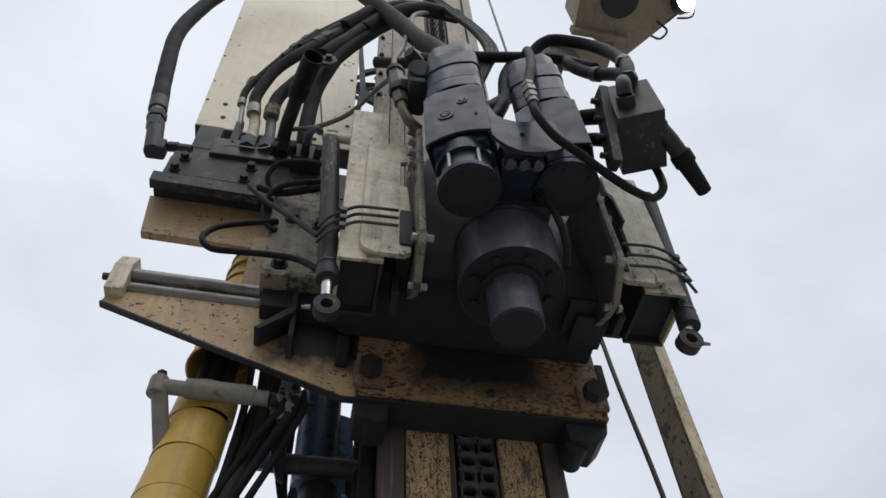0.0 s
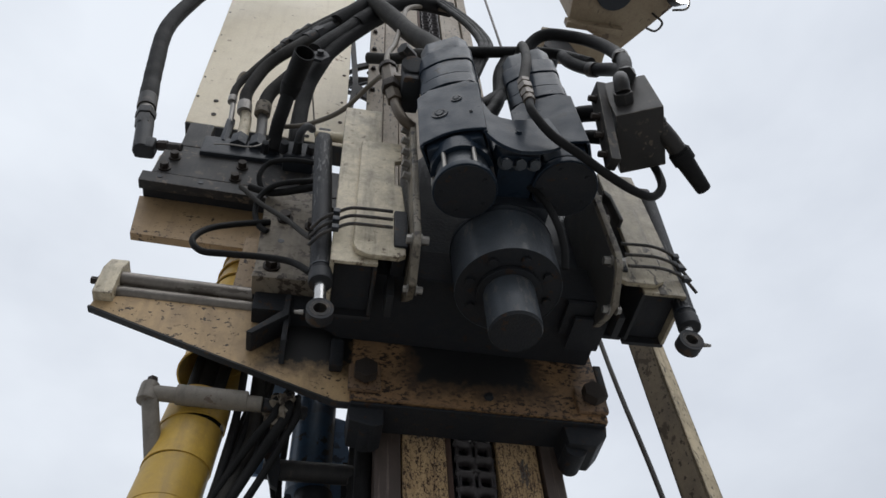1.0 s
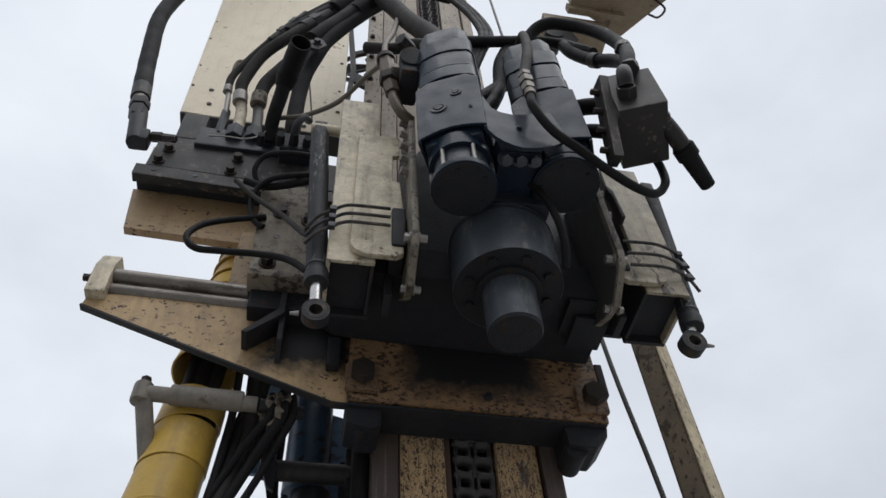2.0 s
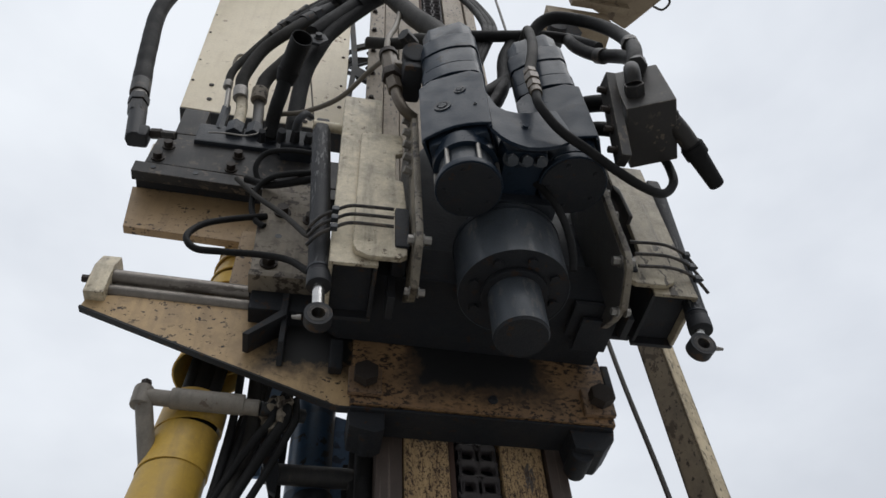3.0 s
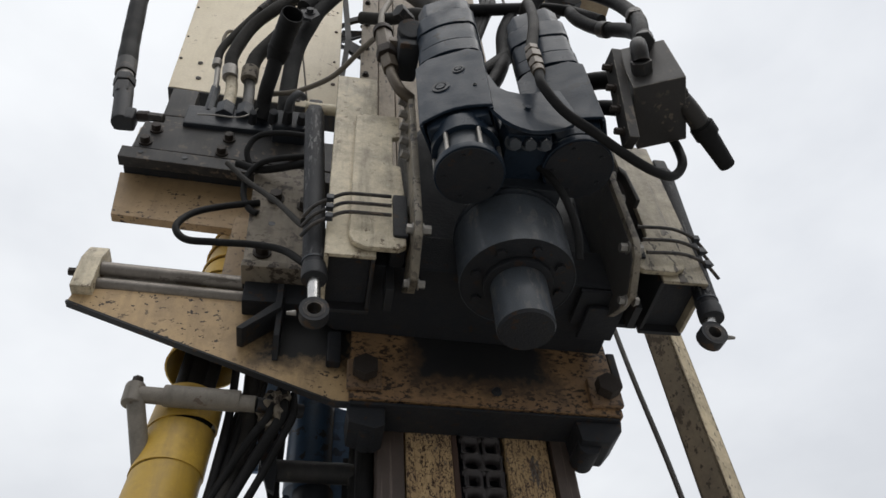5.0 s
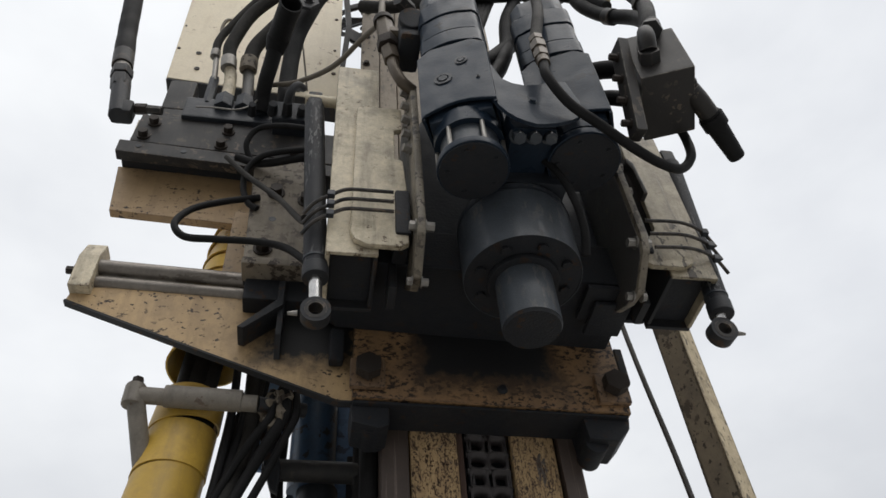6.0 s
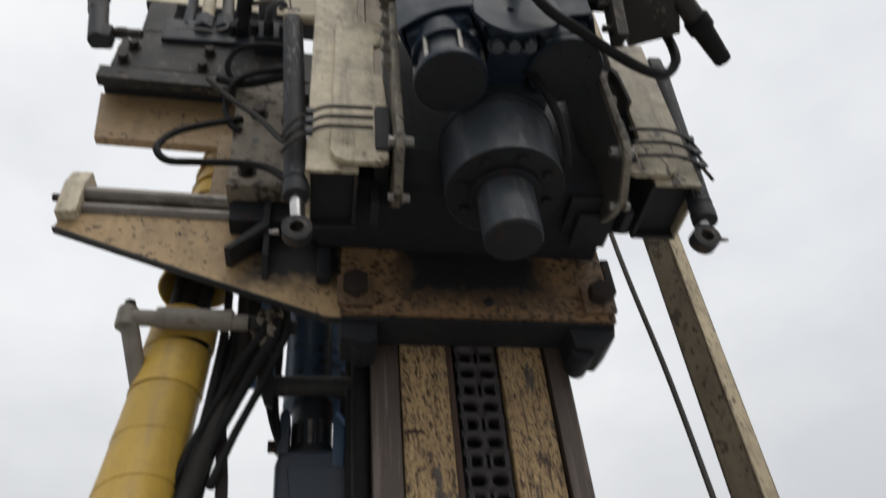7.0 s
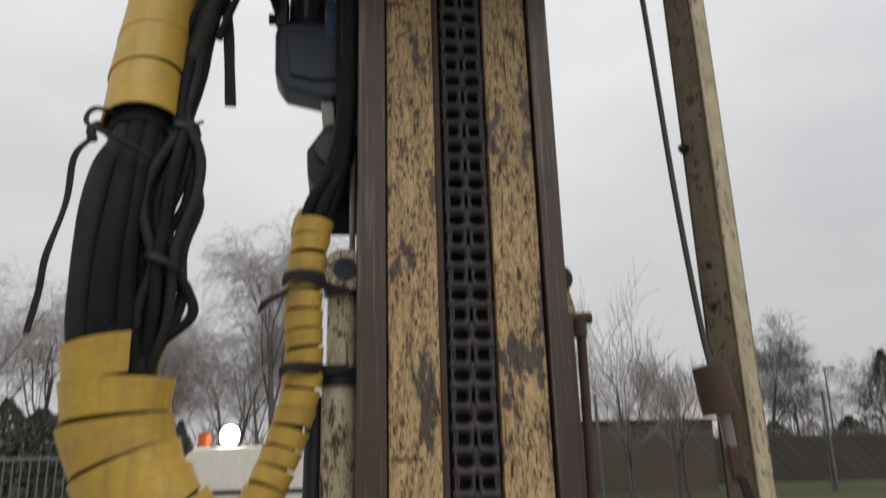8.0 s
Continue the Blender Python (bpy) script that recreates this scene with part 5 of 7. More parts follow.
part("block", on_block(box((-0.102, 0, 3.084), (0, 0.148, 3.24), 0.004)), BLOCK, vb, "square steel block")
part("mount_plate", slab([(-0.642, 3.205), (-0.60, 3.215), (-0.545, 2.985), (-0.582, 2.972)], "x", 0.205, 0.226, 0.003), BLOCK, vb)
for k in range(4):
    part("plate_bolt", hexbolt((0.205, -0.615 + 0.015 * k, 3.17 - 0.055 * k), (-1, 0, 0), 0.007, 0.018), BOLT, vb)
part("hex_fitting", on_block(cyl((-0.072, 0.004, 3.135), (-0.072, -0.022, 3.14), 0.022, seg=6, bevel=0.003)), CHARCOAL, vb)
part("elbow", on_block(tube([(-0.072, -0.02, 3.14), (-0.07, -0.034, 3.16), (-0.065, -0.028, 3.19), (-0.055, 0.0, 3.23)], 0.017)), CHARCOAL, vb)
part("hex_fitting", on_block(cyl((-0.03, 0.05, 3.24), (-0.03, 0.05, 3.265), 0.022, seg=6, bevel=0.002)), CHARCOAL, vb)
part("side_nut", cyl((0.322, -0.612, 3.118), (0.340, -0.600, 3.108), 0.024, seg=6, bevel=0.003), CHARCOAL, vb)
part("side_nut", cyl((0.340, -0.600, 3.108), (0.350, -0.593, 3.100), 0.019, seg=18, bevel=0.002), BOLT, vb)
part("side_elbow", tube([(0.344, -0.597, 3.104), (0.362, -0.585, 3.09), (0.378, -0.572, 3.08), (0.392, -0.560, 3.075)], 0.0195), BLOCK, vb)
part("hose_stub", cyl((0.385, -0.566, 3.078), (0.468, -0.492, 3.048), 0.022, 0.0165, 22, 0.004), RUBBER, vb, "capped black hose stub")
part("stub_band", ring((0.390, -0.562, 3.076), (0.408, -0.546, 3.069), 0.0245, 0.02), RUBBER, vb)

# ---- strut, wire rope ----
st = thing("mast_strut", (0.565, 0.13, 0.3), "weathered square steel strut with flaking paint and moss", "strut", low=-0.085)
turn = Matrix.Rotation(radians(32), 4, "Z")
b = bmesh.new()
H = 0.034
cor = [turn @ Vector(v) + Vector((0.588, 0.125, 0)) for v in ((-H, -H, 0), (H, -H, 0), (H, H, 0), (-H, H, 0))]


def strut_face(i, j, name, mat, label):
    a, c = cor[i], cor[j]
    n = (c - a).cross(Vector((0, 0, 1))).normalized()
    verts = []
    for k in range(61):
        z = 0.05 + 5.3 * k / 60
        for q in (a, c):
            for dpt in (0.0, -0.006):
                verts.append(q + n * dpt + Vector((0, 0, z)))
    faces = []
    for k in range(60):
        o = k * 4
        faces += [(o, o + 2, o + 6, o + 4), (o + 1, o + 5, o + 7, o + 3), (o, o + 4, o + 5, o + 1), (o + 2, o + 3, o + 7, o + 6)]
    raw(name, verts, faces, mat, st, label)


# the dark sides carry moss and, in their colour, the weaker light there
strut_face(3, 0, "mossy_side", MOSS_DIM, "mossy side, also coloured darker as the less lit one")
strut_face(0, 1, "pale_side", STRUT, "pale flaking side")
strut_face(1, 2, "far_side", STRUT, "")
strut_face(2, 3, "back_side", MOSS_DIM, "")
e0 = cor[0]
for z in (2.30,):
    part("side_bolt", hexbolt((cor[3].x * 0.9 + e0.x * 0.1, cor[3].y * 0.9 + e0.y * 0.1, z), (-0.85, -0.53, 0), 0.009, 0.016), BOLT, st)
for z in (2.02, 1.93):
    part("side_hole", cyl((e0.x - 0.02, e0.y + 0.034, z), (e0.x - 0.024, e0.y + 0.031, z), 0.007, seg=12), GREASE, st)
wr = thing("wire_rope", (0.5, 0.05, 1.8), "thin steel wire rope hanging beside the strut", "wire rope", low=-0.085)
part("rope", tube([(0.503, 0.055, 1.78), (0.497, 0.07, 1.90), (0.482, 0.08, 2.2), (0.46, 0.08, 2.70), (0.43, 0.09, 3.2), (0.41, 0.10, 4.2), (0.39, 0.1, 5.2), (0.37, 0.12, 6.4)], 0.0065, 8), WIRE, wr)
part("socket", cyl((0.494, 0.05, 1.797), (0.510, 0.05, 1.702), 0.033, 0.037, 24, 0.004), RUST, wr, "rusty rope socket")
part("shackle_pin", cyl((0.513, 0.05, 1.70), (0.518, 0.05, 1.64), 0.012, seg=14), STEEL, wr)
part("link_plate", slab([(0.508, 1.645), (0.523, 1.648), (0.534, 1.60), (0.530, 1.57), (0.514, 1.575)], "y", 0.04, 0.058, 0.003), RUST, wr)
part("link_plate", slab([(0.516, 1.585), (0.532, 1.585), (0.556, 1.50), (0.545, 1.48), (0.528, 1.52)], "y", 0.030, 0.040, 0.003), BOLT, wr)

# ---- jib with lamp at the mast head ----
jib = thing("mast_jib", (0.5, 0.1, 5.2), "dirty cream jib head with sheave at the top of the mast", "jib")
part("cross_beam", box((0.60, 0.02, 5.24), (0.92, 0.15, 5.38), 0.006), RUSTY_CREAM, jib)
part("jib_head", slab([(0.74, -0.02), (1.05, 0.10), (1.28, -0.20), (1.26, -0.55), (0.70, -0.5)], "z", 5.42, 5.72, 0.01), RUSTY_CREAM, jib)
part("sheave", cyl((0.93, -0.20, 5.40), (0.93, -0.20, 5.425), 0.095, seg=32, bevel=0.006), GREASE, jib)
part("rib", box((0.72, -0.03, 5.36), (1.02, -0.0, 5.43), 0.003), RUSTY_CREAM, jib)
part("bracket", slab([(0.60, 5.24), (0.72, 5.24), (0.74, 5.12), (0.70, 5.08), (0.62, 5.1)], "y", 0.03, 0.06, 0.003), DARK, jib)
part("roller", cyl((0.62, 0.02, 5.14), (0.62, 0.12, 5.14), 0.045, seg=20), DARK, jib)
wl_ = thing("work_lamp", (1.26, -0.30, 5.40), "small lit work lamp under the jib", "lamp")
part("lamp_body", cyl((1.244 - 0.015, -0.262 + 0.04, 5.40), (1.244, -0.262, 5.362), 0.05, 0.062, 20), DARK, wl_)
part("lens", cyl((1.244, -0.262, 5.362), (1.244 + 0.002, -0.262 - 0.005, 5.357), 0.055, seg=20), LAMP, wl_, "glowing lens")
part("bracket", box((1.244 - 0.04, -0.262 + 0.02, 5.39), (1.244, -0.262 + 0.05, 5.43), 0.003), DARK, wl_)
part("cord", tube([(1.25, -0.27, 5.43), (1.29, -0.24, 5.36), (1.27, -0.21, 5.29), (1.22, -0.18, 5.33)], 0.006, 6), WIRE, wl_)
part("cord", tube([(1.16, -0.12, 5.42), (1.19, -0.11, 5.33), (1.15, -0.08, 5.28), (1.12, -0.07, 5.33)], 0.006, 6), WIRE, wl_)


# ---- hose bundles in yellow spiral guards ----
def spiral(points, radius, pitch, parent, width=0.95, s0=0.0, s1=1.0, seed=1, flare=0.05, slant=0.12, opened=False):
    """A helical guard band round a path, one mesh a turn."""
    rnd_ = random.Random(seed)
    path = smooth_path(points, 14)
    fr = frames_along(path)
    L = [0.0]
    for a, c in zip(path, path[1:]):
        L.append(L[-1] + (c - a).length)
    total = L[-1]

    def at(s):
        s = max(0.0, min(total - 1e-5, s))
        k = max(i for i in range(len(L) - 1) if L[i] <= s)
        f = (s - L[k]) / (L[k + 1] - L[k])
        p = fr[k][0].lerp(fr[k + 1][0], f)
        n = fr[k][2].lerp(fr[k + 1][2], f).normalized()
        m = fr[k][3].lerp(fr[k + 1][3], f).normalized()
        return p, n, m

    seg = 30
    s = total * s0
    while s < total * s1 - pitch * 0.5:
        b = bmesh.new()
        w = pitch * (width + rnd_.uniform(-0.05, 0.07))
        r0 = radius * (1 + rnd_.uniform(-0.025, 0.03))
        n_, m_ = at(s + pitch * 0.5)[1:]
        ph = math.atan2(m_.y, n_.y) + rnd_.uniform(-0.25, 0.25)
        lean = rnd_.uniform(-0.5, 0.5)
        loops = []
        for k in range(seg + 1):
            th = 2 * math.pi * k / seg
            base = s + pitch * 0.55 * k / seg + pitch * slant * lean * math.sin(th)
            loop = []
            for off, rr in ((0, r0 * (1 + flare)), (w * 0.5, r0 * (1 + flare * 0.35)), (w, r0), (w, r0 - 0.004), (w * 0.5, r0 * (1 + flare * 0.35) - 0.004), (0, r0 * (1 + flare) - 0.004)):
                a = th + ph
                p, n, m = at(base + off)
                loop.append(b.verts.new(p + (n * math.cos(a) + m * math.sin(a)) * rr))
            loops.append(loop)
        if opened and s <= total * s0 + 1e-6:
            # the first turn is cut away where the cables leave it
            start = max(range(seg), key=lambda i: loops[i][1].co.x)
            ring_of = loops[:-1]
            loops = [ring_of[(start + int(seg * 0.17) + i) % seg] for i in range(int(seg * 0.70))]
            bmesh.ops.delete(b, geom=[v for lp_ in ring_of if lp_ not in loops for v in lp_] + list(b.verts)[seg * 6:], context="VERTS")
        for a, c in zip(loops, loops[1:]):
            for i in range(6):
                j = (i + 1) % 6
                b.faces.new((a[i], a[j], c[j], c[i]))
        b.faces.new(loops[0])
        b.faces.new(loops[-1][::-1])
        part("guard_turn", b, YELLOW, parent)
        s += pitch
    return parent


def strands(parent, points, count, spread, r, mat, seed, name="hose"):
    """Several hoses that run together loosely along a path."""
    rnd_ = random.Random(seed)
    for k in range(count):
        a0 = 2 * math.pi * k / count + rnd_.uniform(-0.3, 0.3)
        rad = spread * (0.55 + 0.45 * rnd_.random())
        pts = []
        for i, p in enumerate(points):
            a = a0 + 0.35 * i * (1 if k % 2 else -1) * 0.5
            j = 0.25 * spread
            pts.append((p[0] + rad * math.cos(a) + rnd_.uniform(-j, j), p[1] + rad * 0.8 * math.sin(a) + rnd_.uniform(-j, j), p[2]))
        part(name, tube(pts, r * rnd_.uniform(0.85, 1.1), 10, 5, wobble=0.06), mat, parent)


hb1 = thing("hose_bundle", (-0.55, 0.0, 1.5), "thick hose bundle in a yellow spiral guard, open in the middle", "hose bundle", low=-0.085)
UP = [(-0.600, -0.034, 2.212), (-0.604, -0.005, 2.34), (-0.602, 0.03, 2.48), (-0.590, 0.05, 2.66), (-0.582, 0.055, 2.76), (-0.577, 0.06, 2.835)]
spiral(UP, 0.066, 0.105, hb1, 0.985, 0.0, 1.0, seed=5, flare=0.04)
part("hose", tube(UP, 0.054, 16), RUBBER, hb1, "dark core of packed hoses", weigh=False)
UP2 = [(-0.574, 0.065, 2.915), (-0.565, 0.085, 3.07), (-0.56, 0.10, 3.2), (-0.55, 0.13, 3.4), (-0.54, 0.16, 3.65)]
spiral(UP2, 0.070, 0.066, hb1, 0.93, 0.0, 1.0, seed=8, flare=0.08)
LOW = [(-0.580, -0.10, 1.835), (-0.578, -0.10, 1.76), (-0.572, -0.10, 1.68), (-0.54, -0.10, 1.60), (-0.49, -0.10, 1.53), (-0.42, -0.09, 1.475), (-0.33, -0.08, 1.45), (-0.2, -0.04, 1.45)]
spiral(LOW, 0.080, 0.063, hb1, 0.92, 0.0, 1.0, seed=6, flare=0.09, slant=0.4, opened=True)
strands(hb1, LOW, 8, 0.046, 0.022, RUBBER, 13)
part("hose", tube([(-0.600, -0.010, 2.42), (-0.616, -0.058, 2.215), (-0.634, -0.098, 2.125), (-0.640, -0.120, 2.034), (-0.640, -0.125, 1.925), (-0.633, -0.120, 1.806), (-0.585, -0.1, 1.70)], 0.0215, 14, 6, wobble=0.05), HOSEGREY, hb1, weigh=False)
part("hose", tube([(-0.600, -0.025, 2.42), (-0.597, -0.066, 2.215), (-0.595, -0.115, 2.095), (-0.599, -0.140, 1.988), (-0.601, -0.145, 1.892), (-0.598, -0.135, 1.795), (-0.585, -0.1, 1.70)], 0.0205, 14, 6, wobble=0.05), RUBBER, hb1, weigh=False)
part("hose", tube([(-0.600, -0.015, 2.42), (-0.577, -0.058, 2.215), (-0.576, -0.100, 2.105), (-0.581, -0.120, 1.975), (-0.574, -0.120, 1.806), (-0.585, -0.1, 1.70)], 0.021, 14, 6, wobble=0.05), RUBBER, hb1, weigh=False)
part("hose", tube([(-0.600, 0.010, 2.42), (-0.570, -0.034, 2.215), (-0.558, -0.070, 2.105), (-0.562, -0.090, 1.985), (-0.552, -0.090, 1.811), (-0.585, -0.1, 1.70)], 0.0205, 14, 6, wobble=0.05), RUBBER, hb1, weigh=False)
part("hose", tube([(-0.600, 0.030, 2.42), (-0.620, -0.026, 2.215), (-0.633, -0.050, 2.125), (-0.631, -0.070, 2.011), (-0.620, -0.080, 1.813), (-0.585, -0.1, 1.70)], 0.0215, 14, 6, wobble=0.05), HOSEGREY, hb1, weigh=False)
strands(hb1, [(-0.585, 0.055, 2.72), (-0.575, 0.06, 2.86), (-0.567, 0.08, 3.05)], 8, 0.042, 0.014, RUBBER, 12)
part("hose", tube([(-0.59, 0.052, 2.68), (-0.58, 0.058, 2.80), (-0.572, 0.07, 2.95), (-0.565, 0.085, 3.08)], 0.036, 14), RUBBER, hb1, weigh=False)
# strap with a hanging tail
sb = thing("lashing_strap", (-0.66, -0.1, 1.9), "frayed dark webbing strap tied round the hoses", "strap", low=-0.085)
part("loop", tube([(-0.630, -0.06, 2.245), (-0.662, -0.10, 2.235), (-0.660, -0.135, 2.19), (-0.61, -0.148, 2.16), (-0.55, -0.135, 2.13)], 0.0045, 6), STRAP, sb)
part("knot", tube([(-0.64, -0.13, 2.19), (-0.650, -0.14, 2.175), (-0.645, -0.14, 2.155)], 0.008, 8), STRAP, sb)


def ribbon(points, width, thick, side, name, mat, parent):
    b = bmesh.new()
    rows = []
    s = Vector(side)
    for k, p in enumerate(smooth_path(points, 6)):
        tw = 0.5 * math.sin(k * 0.35)
        d = (s + Vector((0, tw, 0))).normalized()
        nn = d.cross(Vector((0, 0, 1))).normalized() * thick
        rows.append([b.verts.new(p + d * width * a + nn * c) for a, c in ((-0.5, -1), (0.5, -1), (0.5, 1), (-0.5, 1))])
    for a, c in zip(rows, rows[1:]):
        for i in range(4):
            j = (i + 1) % 4
            b.faces.new((a[i], a[j], c[j], c[i]))
    b.faces.new(rows[0])
    b.faces.new(rows[-1][::-1])
    part(name, b, mat, parent)


ribbon([(-0.648, -0.14, 2.16), (-0.668, -0.15, 2.12), (-0.672, -0.15, 2.04), (-0.692, -0.15, 1.95), (-0.696, -0.15, 1.89), (-0.706, -0.15, 1.825)], 0.0105, 0.0015, (1, 0, 0), "tail", STRAP, sb)
# thin cables beside the bundle
cb = thing("cable_bundle", (-0.5, 0.0, 1.8), "bundle of thin black cables tied together", "cables", low=-0.085)
part("cable", tube([(-0.465, 0.100, 2.970), (-0.476, 0.085, 2.860), (-0.497, 0.055, 2.699), (-0.510, 0.040, 2.589), (-0.525, 0.020, 2.460), (-0.539, -0.005, 2.353), (-0.540, -0.030, 2.257), (-0.520, -0.075, 2.211), (-0.555, -0.100, 2.116), (-0.561, -0.115, 2.037), (-0.535, -0.125, 1.945), (-0.553, -0.120, 1.861), (-0.545, -0.107, 1.754)], 0.0095, 10, 6, wobble=0.08), HOSEGREY, cb, weigh=False)
part("cable", tube([(-0.455, 0.088, 2.970), (-0.465, 0.073, 2.860), (-0.481, 0.043, 2.699), (-0.495, 0.028, 2.589), (-0.518, 0.008, 2.460), (-0.528, -0.017, 2.353), (-0.528, -0.042, 2.257), (-0.511, -0.080, 2.209), (-0.514, -0.125, 2.107), (-0.520, -0.130, 2.023), (-0.526, -0.135, 1.943), (-0.527, -0.130, 1.859), (-0.545, -0.109, 1.753)], 0.0105, 10, 6, wobble=0.08), RUBBER, cb, weigh=False)
part("cable", tube([(-0.444, 0.092, 2.970), (-0.452, 0.077, 2.860), (-0.460, 0.047, 2.699), (-0.484, 0.032, 2.589), (-0.507, 0.012, 2.460), (-0.511, -0.013, 2.353), (-0.521, -0.038, 2.257), (-0.500, -0.085, 2.207), (-0.476, -0.100, 2.146), (-0.476, -0.115, 2.070), (-0.495, -0.125, 1.995), (-0.503, -0.125, 1.946), (-0.508, -0.120, 1.843), (-0.545, -0.107, 1.744)], 0.009, 10, 6, wobble=0.08), HOSEGREY, cb, weigh=False)
part("cable", tube([(-0.437, 0.104, 2.970), (-0.444, 0.089, 2.860), (-0.450, 0.059, 2.699), (-0.478, 0.044, 2.589), (-0.497, 0.024, 2.460), (-0.503, -0.001, 2.353), (-0.518, -0.026, 2.257), (-0.498, -0.070, 2.214), (-0.502, -0.100, 2.107), (-0.520, -0.110, 2.030), (-0.503, -0.120, 1.947), (-0.478, -0.115, 1.901), (-0.470, -0.115, 1.858), (-0.522, -0.112, 1.807), (-0.545, -0.105, 1.745)], 0.0085, 10, 6, wobble=0.08), RUBBER, cb, weigh=False)
part("cable", tube([(-0.460, 0.116, 2.970), (-0.472, 0.101, 2.860), (-0.491, 0.071, 2.699), (-0.503, 0.056, 2.589), (-0.522, 0.036, 2.460), (-0.535, 0.011, 2.353), (-0.534, -0.014, 2.257), (-0.517, -0.060, 2.219), (-0.493, -0.090, 2.122), (-0.496, -0.100, 2.055), (-0.526, -0.110, 1.990), (-0.525, -0.120, 1.947), (-0.550, -0.110, 1.845), (-0.551, -0.103, 1.755)], 0.0095, 10, 6, wobble=0.08), RUBBER, cb, weigh=False)
part("cable", tube([(-0.449, 0.114, 2.970), (-0.459, 0.099, 2.860), (-0.470, 0.069, 2.699), (-0.489, 0.054, 2.589), (-0.514, 0.034, 2.460), (-0.520, 0.009, 2.353), (-0.524, -0.016, 2.257), (-0.509, -0.060, 2.219), (-0.537, -0.085, 2.112), (-0.541, -0.100, 2.033), (-0.517, -0.115, 1.949), (-0.523, -0.100, 1.866), (-0.545, -0.099, 1.747)], 0.01, 10, 6, wobble=0.08), RUBBER, cb, weigh=False)
part("cable", tube([(-0.441, 0.118, 2.970), (-0.449, 0.103, 2.860), (-0.455, 0.073, 2.699), (-0.482, 0.058, 2.589), (-0.504, 0.038, 2.460), (-0.508, 0.013, 2.353), (-0.520, -0.012, 2.257), (-0.496, -0.065, 2.217), (-0.490, -0.085, 2.125), (-0.474, -0.095, 2.057), (-0.494, -0.105, 1.972), (-0.492, -0.095, 1.886), (-0.520, -0.101, 1.810), (-0.545, -0.099, 1.747)], 0.009, 10, 6, wobble=0.08), HOSEGREY, cb, weigh=False)
for x, y, z, r in ((-0.509, -0.072, 2.210, 0.026), (-0.519, -0.120, 1.947, 0.034)):
    part("cable_tie", ring((x - 0.002, y, z - 0.005), (x + 0.002, y, z + 0.005), r, r - 0.004, 20), GREASE, cb)
part("tie_tail", tube([(-0.509 + 0.02, -0.10, 2.210), (-0.509 + 0.034, -0.105, 2.210 + 0.004)], 0.003, 6), GREASE, cb)
ribbon([(-0.478, 0.035, 2.58), (-0.466, 0.03, 2.50), (-0.458, 0.02, 2.42), (-0.45, 0.02, 2.31)], 0.022, 0.0015, (1, 0.1, 0), "loose_end", STRAP, cb)
# second, thinner bundle beside the mast
hb2 = thing("hose_bundle", (-0.3, 0.03, 1.4), "thin hose bundle in a narrow yellow spiral guard", "hose bundle", low=-0.085)
LOW2 = [(-0.278, 0.035, 2.085), (-0.293, 0.03, 2.0), (-0.298, 0.03, 1.90), (-0.294, 0.03, 1.80), (-0.303, 0.03, 1.73), (-0.33, 0.02, 1.64), (-0.37, 0.0, 1.55), (-0.43, -0.03, 1.48)]
spiral(LOW2, 0.034, 0.036, hb2, 0.86, 0.0, 1.0, seed=9, flare=0.08)
strands(hb2, LOW2, 5, 0.018, 0.011, RUBBER, 33)
strands(hb2, [(-0.293, 0.03, 2.03), (-0.27, 0.04, 2.11), (-0.245, 0.05, 2.18), (-0.22, 0.07, 2.27), (-0.215, 0.09, 2.5), (-0.215, 0.09, 2.9)], 6, 0.022, 0.011, RUBBER, 31)
for k in range(3):
    part("hose", tube([(-0.212 - 0.004 * k, 0.06, 2.75), (-0.212 - 0.006 * k, 0.055 + 0.01 * k, 2.42), (-0.218 - 0.008 * k, 0.05, 2.28), (-0.232 - 0.012 * k, 0.05, 2.18), (-0.255 - 0.012 * k, 0.045, 2.10), (-0.283 - 0.006 * k, 0.035, 2.03)], 0.0135, 10), RUBBER, hb2, weigh=False)
part("tie", ring((-0.298, 0.03, 1.955), (-0.298, 0.03, 1.97), 0.039, 0.035, 20), GREASE, hb2)
part("tie", ring((-0.295, 0.03, 1.785), (-0.295, 0.03, 1.80), 0.039, 0.035, 20), GREASE, hb2)
ribbon([(-0.325, 0.0, 1.93), (-0.35, -0.01, 1.915), (-0.372, -0.02, 1.895)], 0.022, 0.002, (0.3, 0.2, 1), "strap_end", STRAP, hb2)

for z0, z1 in ((1.955, 1.945), (1.79, 1.792)):
    ribbon([(-0.336, 0.0, z0 - 0.008), (-0.315, -0.012, z0), (-0.28, -0.010, z0 - 0.004), (-0.25, 0.03, z1), (-0.215, 0.04, z1 + 0.004)], 0.017, 0.002, (0.02, 0, 1), "tie_strap", STRAP, hb2)
spiral([(-0.262, 0.085, 2.115), (-0.285, 0.09, 2.125), (-0.308, 0.085, 2.10), (-0.316, 0.08, 2.06)], 0.014, 0.035, hb2, 0.9, 0.0, 1.0, seed=19, flare=0.1)

